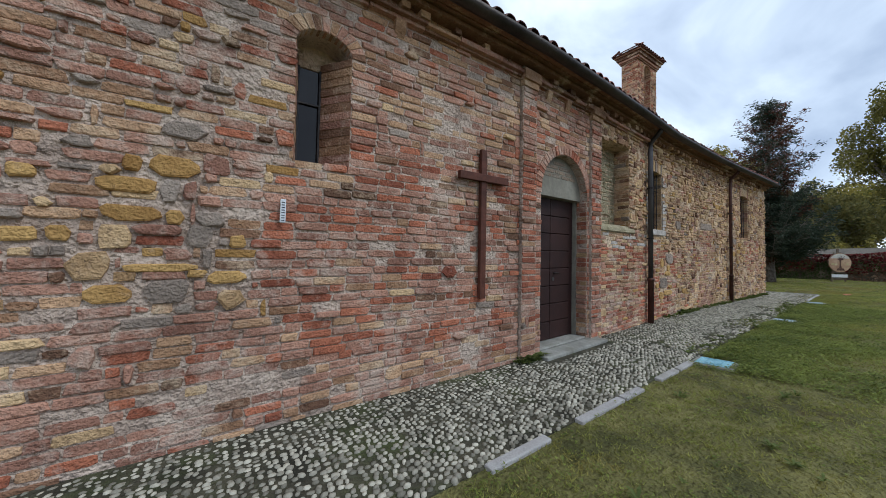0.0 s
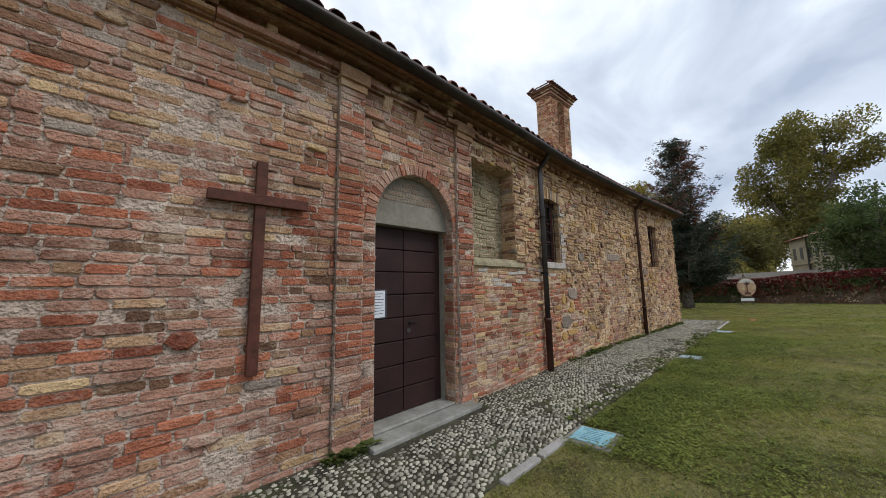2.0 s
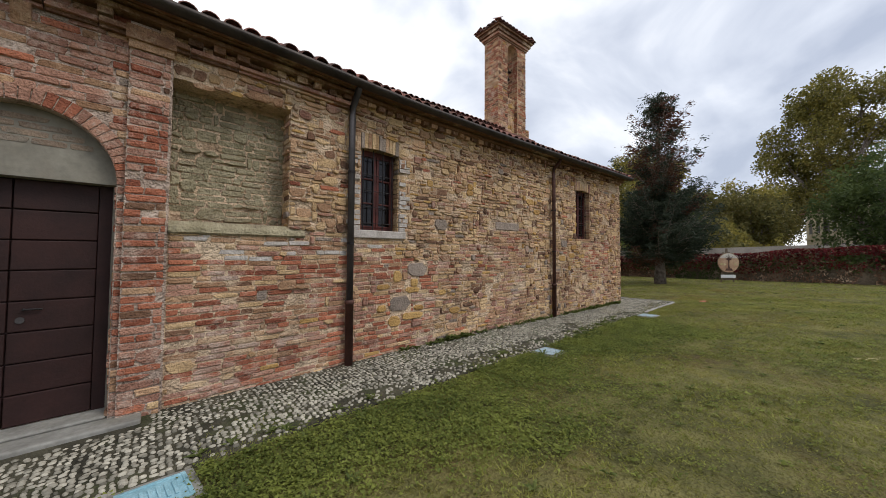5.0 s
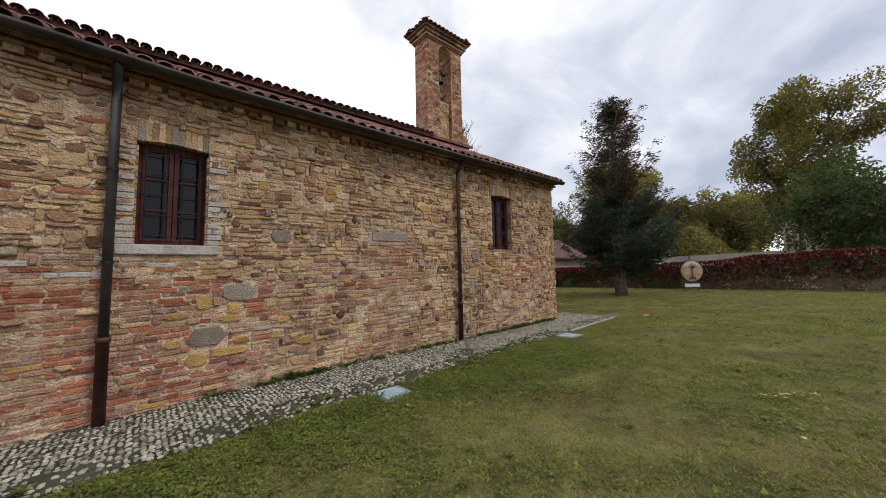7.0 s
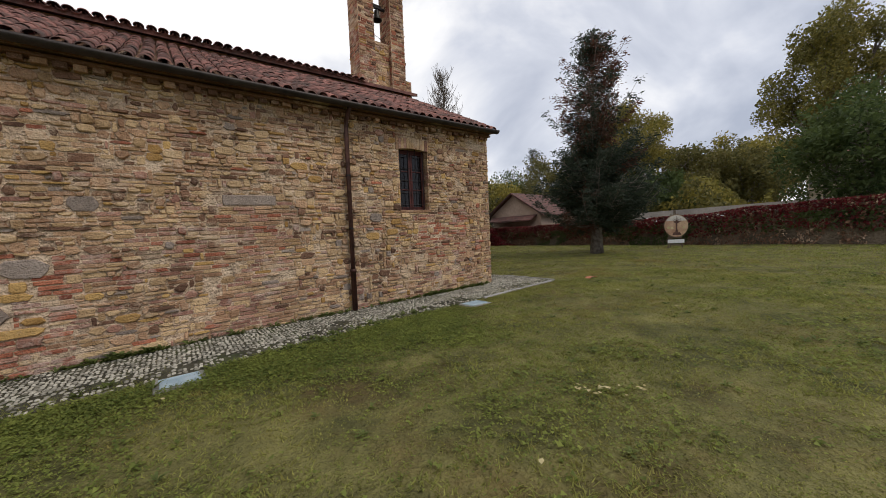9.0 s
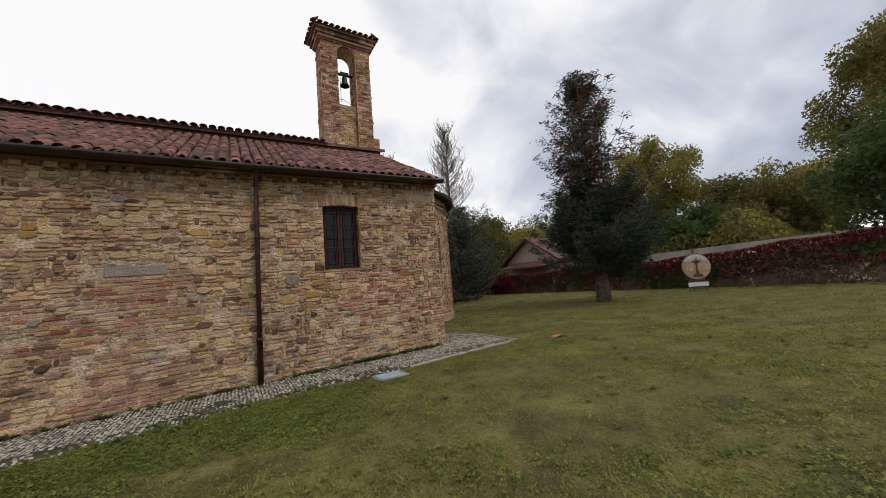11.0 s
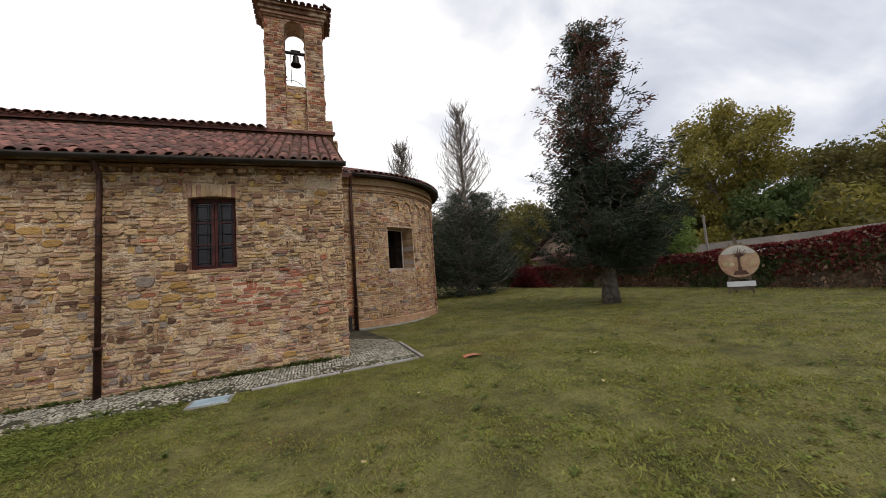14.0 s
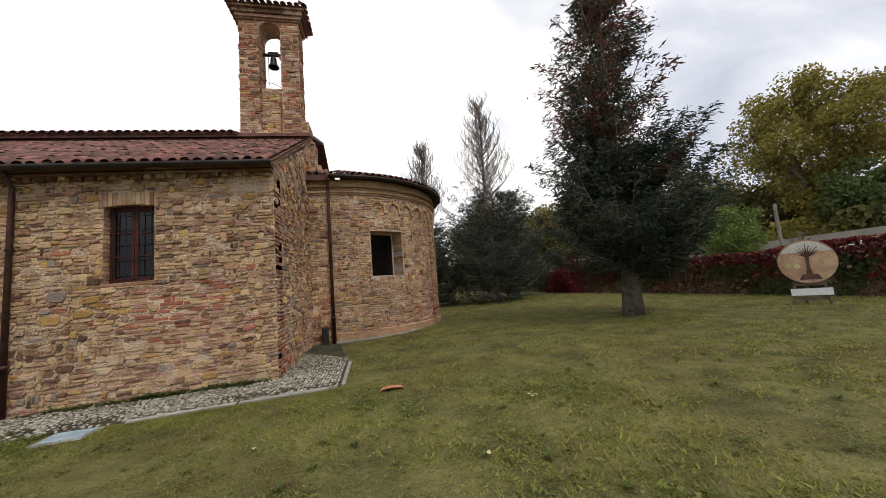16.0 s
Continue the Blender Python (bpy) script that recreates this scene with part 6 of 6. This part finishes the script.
for k in range(38000):
    y = r8.uniform(-16, 42)
    dens = 0.5 + 0.9 * noise.noise((y * 0.35, 4.0, 0.0))
    lowf = 0.5 + 0.5 * noise.noise((y * 0.8, 9.0, 0.0))
    top = wall_top(y)
    t = r8.random()
    z = top + 0.22 - (top - 0.7) * t ** (1.6 if r8.random() < dens else 3.5) * (0.45 + 0.6 * lowf)
    x = WX(y) - r8.uniform(0.02, 0.22) if z < top else WX(y) + r8.uniform(-0.2, 0.5)
    green = r8.random() < 0.35 + 0.6 * (noise.noise((y * 0.5, 20.0, z)) > 0.15)
    leaf_quad(cre, (x, y, z), 0.085, r8, 0, 1 if green and z < top - 0.2 else (2 if r8.random() < 0.25 else 0))
for k in range(2600):
    # a fuller red mound where the creeper spills off the wall
    y = r8.gauss(19.0, 1.1)
    leaf_quad(cre, (WX(y) - r8.uniform(0.05, 0.9), y, 0.75 + 1.75 * r8.random() * math.exp(-((y - 19.0) / 1.7) ** 2)), 0.085, r8, 0, 0)
for k in range(15000):
    # dry stems and brown leaves hanging lower down the wall
    y = r8.uniform(-16, 34)
    z = 0.72 + (wall_top(y) - 0.9) * r8.random() ** 1.1
    if noise.noise((y * 1.4, z * 0.5, 3.0)) > -0.25:
        leaf_quad(cre, (WX(y) - r8.uniform(0.02, 0.16), y, z), 0.07, r8, -1.5, 1 if noise.noise((y * 0.6, 11.0, z * 0.6)) > 0.12 else 2)
tagged(part("creeper", cre, [M_CREEPER, M_GREEN, M_BROWN], None, fix=False), label="crimson autumn creeper hanging over the garden wall", category="creeper", kind="stuff")
rd = Build()
rd.box(33.96, 46.8, -60, 80, 0.3, 1.2)
part("road", rd, M_ASPHALT, None, label="raised asphalt road behind the garden wall", category="road", kind="structure")
pw = Build()
for k in range(28):
    ya, yb = -60 + k * 5, -55 + k * 5
    h = lambda y: 3.35 - 0.012 * y
    pw.add([(x, y, z) for y in (ya, yb) for x, z in ((46.8, 0.5), (46.8, h(y)), (47.2, h(y)), (47.2, 0.5))], [(0, 1, 5, 4), (1, 2, 6, 5), (2, 3, 7, 6)])
part("road_parapet", pw, M_ROADWALL, None, label="long grey concrete wall beside the road", category="wall", kind="structure")
po = Build()
po.tube([(40, 9.8, 1.15), (40, 9.8, 4.7)], 0.07, 8)
part("post", po, M_ROADWALL, None, label="grey concrete post beside the road", category="post")


def car(at, turn, label):
    x0, y0, z0 = at
    rot = lambda px, py, pz: (x0 + px * math.cos(turn) - py * math.sin(turn), y0 + px * math.sin(turn) + py * math.cos(turn), z0 + pz)
    b = Build()
    side = ((-2.1, 0.35), (-2.1, 0.75), (-1.3, 0.95), (-0.7, 1.4), (0.7, 1.45), (1.5, 1.0), (2.1, 0.9), (2.15, 0.35))
    n = len(side)
    b.add([rot(px, s * (0.85 if pz < 1.2 else 0.68), pz) for s in (-1, 1) for px, pz in side], [tuple(range(n)), tuple(range(2 * n - 1, n - 1, -1))] + [(k, (k + 1) % n, n + (k + 1) % n, n + k) for k in range(n)])
    ob = bevel(part("parked_car", b, M_CARPAINT, None, label=label, category="car"), 0.06, 3)
    for s in (-1, 1):
        g = Build()
        g.add([rot(px, s * (0.872 - 0.3 * (pz - 0.95)), pz) for px, pz in ((-1.15, 0.98), (-0.62, 1.34), (0.6, 1.36), (1.3, 1.0))], [(0, 1, 2, 3)])
        part("side_window", g, M_VILLAWIN, ob)
        for px in (-1.3, 1.35):
            w = Build()
            w.tube([rot(px, s * 0.7, 0.33), rot(px, s * 0.88, 0.33)], 0.33, 14)
            wheel = part("wheel", w, M_RUBBER, ob)
            h = Build()
            h.tube([rot(px, s * 0.86, 0.33), rot(px, s * 0.89, 0.33)], 0.2, 12)
            part("rim", h, M_CARPAINT, wheel)
    return ob


car((44.0, 5.0, 1.2), radians(3), "silver car parked on the road behind the wall")
car((44.0, 9.2, 1.2), radians(-4), "pale grey car parked beside the road")

# ---- easel with painted barrel head ----
EX, EY = 31.2, 3.5
ez = rise(EX)
face = math.atan2(-6.0 - EY, 18.0 - EX) + 0.15
erot = lambda px, py, pz: (EX + px * -math.sin(face) + py * math.cos(face), EY + px * math.cos(face) + py * math.sin(face), ez + pz)
easel = empty("painted_easel", (EX, EY, ez), label="round painted barrel head on a wooden easel before the wall", category="easel")
e_inv = Matrix.Translation((-EX, -EY, -ez))


def epart(name, b, mats, label="", parent=None):
    ob = part(name, b, mats, parent or easel, label)
    if not parent:
        ob.matrix_parent_inverse = e_inv
    return ob


for px0, px1, py in ((-0.34, -0.16, 0.0), (0.34, 0.16, 0.0), (0.0, 0.0, -0.5)):
    lg = Build()
    lg.tube([erot(px0, py, -0.02), erot(px1, -0.06, 1.75)], 0.035, 6)
    epart("leg", lg, M_SIGNWOOD)
for z in (0.12, 0.5):
    sl = Build()
    sl.box(-0.28, 0.28, 0.0, 0.03, z, z + 0.09, 0, erot)
    epart("slat", sl, M_SIGNWOOD)
n = 40
disc = Build()
disc.add([erot(0.56 * math.cos(2 * math.pi * k / n), y, 1.13 + 0.56 * math.sin(2 * math.pi * k / n)) for y in (0.05, 0.12) for k in range(n)], [tuple(range(n)), tuple(range(2 * n - 1, n - 1, -1))] + [(k, (k + 1) % n, n + (k + 1) % n, n + k) for k in range(n)])
board = epart("painted_board", disc, M_PAINTING, "round board painted with an orange landscape")
skyb = Build()
seg = [(0.535 * math.cos(t), 1.13 + 0.535 * math.sin(t)) for t in [radians(28 + 124 * k / 20) for k in range(21)]]
skyb.add([erot(a, 0.124, c) for a, c in seg], [tuple(range(21))])
epart("painted_sky", skyb, M_PALEPAINT, "", board)
tre = Build()
tre.add([erot(a, 0.128, c) for a, c in ((-0.06, 0.78), (0.08, 0.78), (0.04, 1.0), (0.05, 1.3), (-0.03, 1.3), (-0.02, 1.0))], [(0, 1, 2, 5), (5, 2, 3, 4)])
for k in range(11):
    a = radians(10 + 16 * k)
    ca, sa = math.cos(a), math.sin(a)
    l_ = 0.2 + 0.05 * (k % 3)
    tre.add([erot(px, 0.128, pz) for px, pz in ((0.01 - 0.02 * sa, 1.26 + 0.02 * ca), (0.01 + 0.02 * sa, 1.26 - 0.02 * ca), (0.01 + l_ * ca + 0.006, 1.3 + l_ * sa), (0.01 + l_ * ca - 0.006, 1.3 + l_ * sa + 0.012))], [(0, 1, 2, 3)])
tre.add([erot(a, 0.126, c) for a, c in ((-0.2, 0.66), (0.24, 0.66), (0.16, 0.8), (-0.12, 0.8))], [(0, 1, 2, 3)])
epart("painted_tree", tre, M_DARKPAINT, "", board)
for a_, c_, e_, g_ in ((-0.44, -0.28, 0.98, 1.07), (-0.26, -0.14, 0.97, 1.05), (0.3, 0.42, 0.98, 1.06)):
    hut = Build()
    hut.add([erot(px, 0.126, pz) for px, pz in ((a_, e_), (c_, e_), (c_, g_), ((a_ + c_) / 2, g_ + 0.05), (a_, g_))], [(0, 1, 2, 3, 4)])
    epart("painted_hut", hut, M_PALEBITS, "", board)
rim = Build()
rim.tube([erot(0.56 * math.cos(2 * math.pi * k / n), 0.1, 1.13 + 0.56 * math.sin(2 * math.pi * k / n)) for k in range(n + 1)], 0.018, 6)
epart("rim", rim, M_SIGNWOOD, "", board)
sg = Build()
sg.box(-0.39, 0.39, 0.06, 0.09, 0.25, 0.43, 0, erot)
epart("caption_board", sg, M_WHITE, "blank white caption board")
stub = Build()
stub.box(-0.05, 0.05, -0.05, 0.0, 1.6, 1.95, 0, erot)
epart("top_post", stub, M_SIGNWOOD)

# ---- bench ----
bench = empty("bench", (31.6, -3.2, rise(31.6)), label="dark wooden bench before the garden wall", category="bench")
bi = Matrix.Translation((-31.6, -3.2, -rise(31.6)))
for nm_, boxes in (("seat", [(31.4, 31.85, -4.1, -2.3, 0.42, 0.47)]), ("backrest", [(31.86, 31.9, -4.1, -2.3, 0.55, 0.85)])):
    b = Build()
    for q in boxes:
        b.box(*q, 0, lambda x, y, z: (x, y, z + rise(31.6)))
    ob = part(nm_, b, M_WOODD, bench)
    ob.matrix_parent_inverse = bi
for xx, yy, h in ((31.43, -4.0, 0.42), (31.43, -2.4, 0.42), (31.88, -4.0, 0.56), (31.88, -2.4, 0.56)):
    b = Build()
    b.box(xx - 0.03, xx + 0.02, yy - 0.03, yy + 0.03, -0.02, h, 0, lambda x, y, z: (x, y, z + rise(31.6)))
    ob = part("leg", b, M_WOODD, bench)
    ob.matrix_parent_inverse = bi


# ---- far buildings ----
def villa():
    p0, p1 = Vector((80.0, 3.4, 0.0)), Vector((58.5, -6.4, 0.0))
    d = (p1 - p0).normalized()
    nrm = Vector((d.y, -d.x, 0))
    if nrm.x > 0:
        nrm = -nrm
    at = lambda u, o, z: tuple(p0 + d * u + nrm * o + Vector((0, 0, z)))
    L = (p1 - p0).length
    b = Build()
    b.box(0, L, -10, 0, 0.5, 9.2, 0, at)
    ob = part("villa", b, M_VILLA, None, label="faded ochre three-storey villa far beyond the wall", category="house")
    rf = Build()
    rf.add([at(u, o, z) for u, o, z in ((-0.7, 0.7, 9.2), (L + 0.7, 0.7, 9.2), (L + 0.7, -10.7, 9.2), (-0.7, -10.7, 9.2), (5, -5, 11.2), (L - 5, -5, 11.2))], [(0, 1, 5, 4), (1, 2, 5), (2, 3, 4, 5), (3, 0, 4), (0, 3, 2, 1)])
    part("roof", rf, M_TILE, ob, "low brown tile roof")
    for z in (5.3,):
        c = Build()
        c.box(0, L, 0, 0.15, z, z + 0.3, 0, at)
        part("band", c, M_VILLA, ob)
    for u in (5.2, 11.4, 17.8):
        c = Build()
        c.tube([at(u, 0.15, 0.6), at(u, 0.15, 9.2)], 0.12, 6)
        part("downpipe", c, M_GUTTER, ob)
    for k in range(11):
        u = 0.9 + k * 1.95 + (0.4 if k % 3 == 2 else 0)
        for z0, z1 in ((3.1, 4.5), (6.1, 7.9)):
            w = Build()
            w.box(u, u + 0.8, -0.2, 0.03, z0, z1, 0, at)
            win = part("window", w, M_VILLAWIN, ob)
            s = Build()
            s.box(u - 0.1, u + 0.9, 0.03, 0.12, z0 - 0.18, z0, 0, at)
            part("sill", s, M_VILLA, win)
    for k in range(3):
        c = Build()
        c.box(L - 8 + k * 3, L - 7 + k * 3, -5, -4, 10.4, 12, 0, at)
        part("chimney", c, M_HOUSE, ob)
    return ob


villa()
hb = Build()
hx0, hx1, hy0, hy1, hz, hp = 35.2, 41.0, 14.5, 20.2, 3.4, 5.2
hb.add([(x, y, z) for x in (hx0, hx1) for y, z in ((hy0, 0.8), (hy0, hz), ((hy0 + hy1) / 2, hp), (hy1, hz), (hy1, 0.8))], [(0, 1, 2, 3, 4), (9, 8, 7, 6, 5), (0, 5, 6, 1), (1, 6, 7, 2), (2, 7, 8, 3), (3, 8, 9, 4)])
house = part("garden_house", hb, M_HOUSE, None, label="small pink-beige rendered house with a gabled tile roof", category="house")
rb = Build()
ym = (hy0 + hy1) / 2
for ya, za, yb, zb in ((hy0 - 0.5, hz - 0.28, ym, hp + 0.02), (hy1 + 0.5, hz - 0.28, ym, hp + 0.02)):
    rb.add([(x, y, z) for x in (hx0 - 0.45, hx1 + 0.3) for y, z in ((ya, za), (yb, zb), (yb, zb + 0.14), (ya, za + 0.14))], [(0, 1, 5, 4), (1, 2, 6, 5), (2, 3, 7, 6), (3, 0, 4, 7), (0, 3, 2, 1), (4, 5, 6, 7)])
part("roof", rb, M_TILE, house, "brown clay tile roof")
lean = Build()
lean.add([(x, y, z) for y in (hy0 + 0.4, hy1 - 0.3) for x, z in ((hx0 - 1.0, 2.75), (hx0 + 0.05, 3.2), (hx0 + 0.05, 3.32), (hx0 - 1.0, 2.87))], [(0, 1, 5, 4), (1, 2, 6, 5), (2, 3, 7, 6), (3, 0, 4, 7), (0, 3, 2, 1), (4, 5, 6, 7)])
part("lean_to_roof", lean, M_TILE, house)

# ---- single pieces: bricks, roof tiles, cobbles ----
r9 = random.Random(77)
brick_meshes = {}
for mi in range(8):
    for v in range(3):
        b = Build()
        block(b, lambda x, d, z: (x, d, z), 0, 0, 1.0, 1.0, 0.012, 0, r9, 0.13, 0.03)
        s = [(p[0], p[1], p[2]) for p in b.v]
        inner = [(p[0] * 0.95, p[1], p[2] * 0.84) for p in s[16:24]]
        b.v = s[:16] + inner
        brick_meshes[mi, v] = b.mesh("brick", MASONRY[mi])
for xc, zc, w, h, proud, mat in singles:
    ob = new("brick", brick_meshes[mat, r9.randrange(3)])
    ob.parent = wall_south
    slope = math.atan2(front(xc + 0.3) - front(xc - 0.3), 0.6)
    p = on_wall(xc, 0, zc)
    ob.matrix_parent_inverse = Matrix.Identity(4)
    ob.matrix_basis = Matrix.LocRotScale(p, Euler((0, 0, slope)), (w, proud / 0.012, h))
for b in tile_singles:
    ob = new("roof_tile", b.mesh("roof_tile", M_TILE))
    ob.parent = roof
peb_meshes = []
for v in range(8):
    b = Build()
    b.smooth = True
    pebble(b, 0, 0, 0, 0.03, 0.021, 0.018, 0, r9)
    peb_meshes.append(b.mesh("cobble", M_COBBLE))
for x, y, a, c, h, t in pebble_singles:
    ob = new("cobble", r9.choice(peb_meshes))
    ob.parent = pavement
    ob.matrix_basis = Matrix.LocRotScale((x, y, rise(x) + 0.002), Euler((0, 0, t)), (a / 0.03, c / 0.021, h / 0.018))
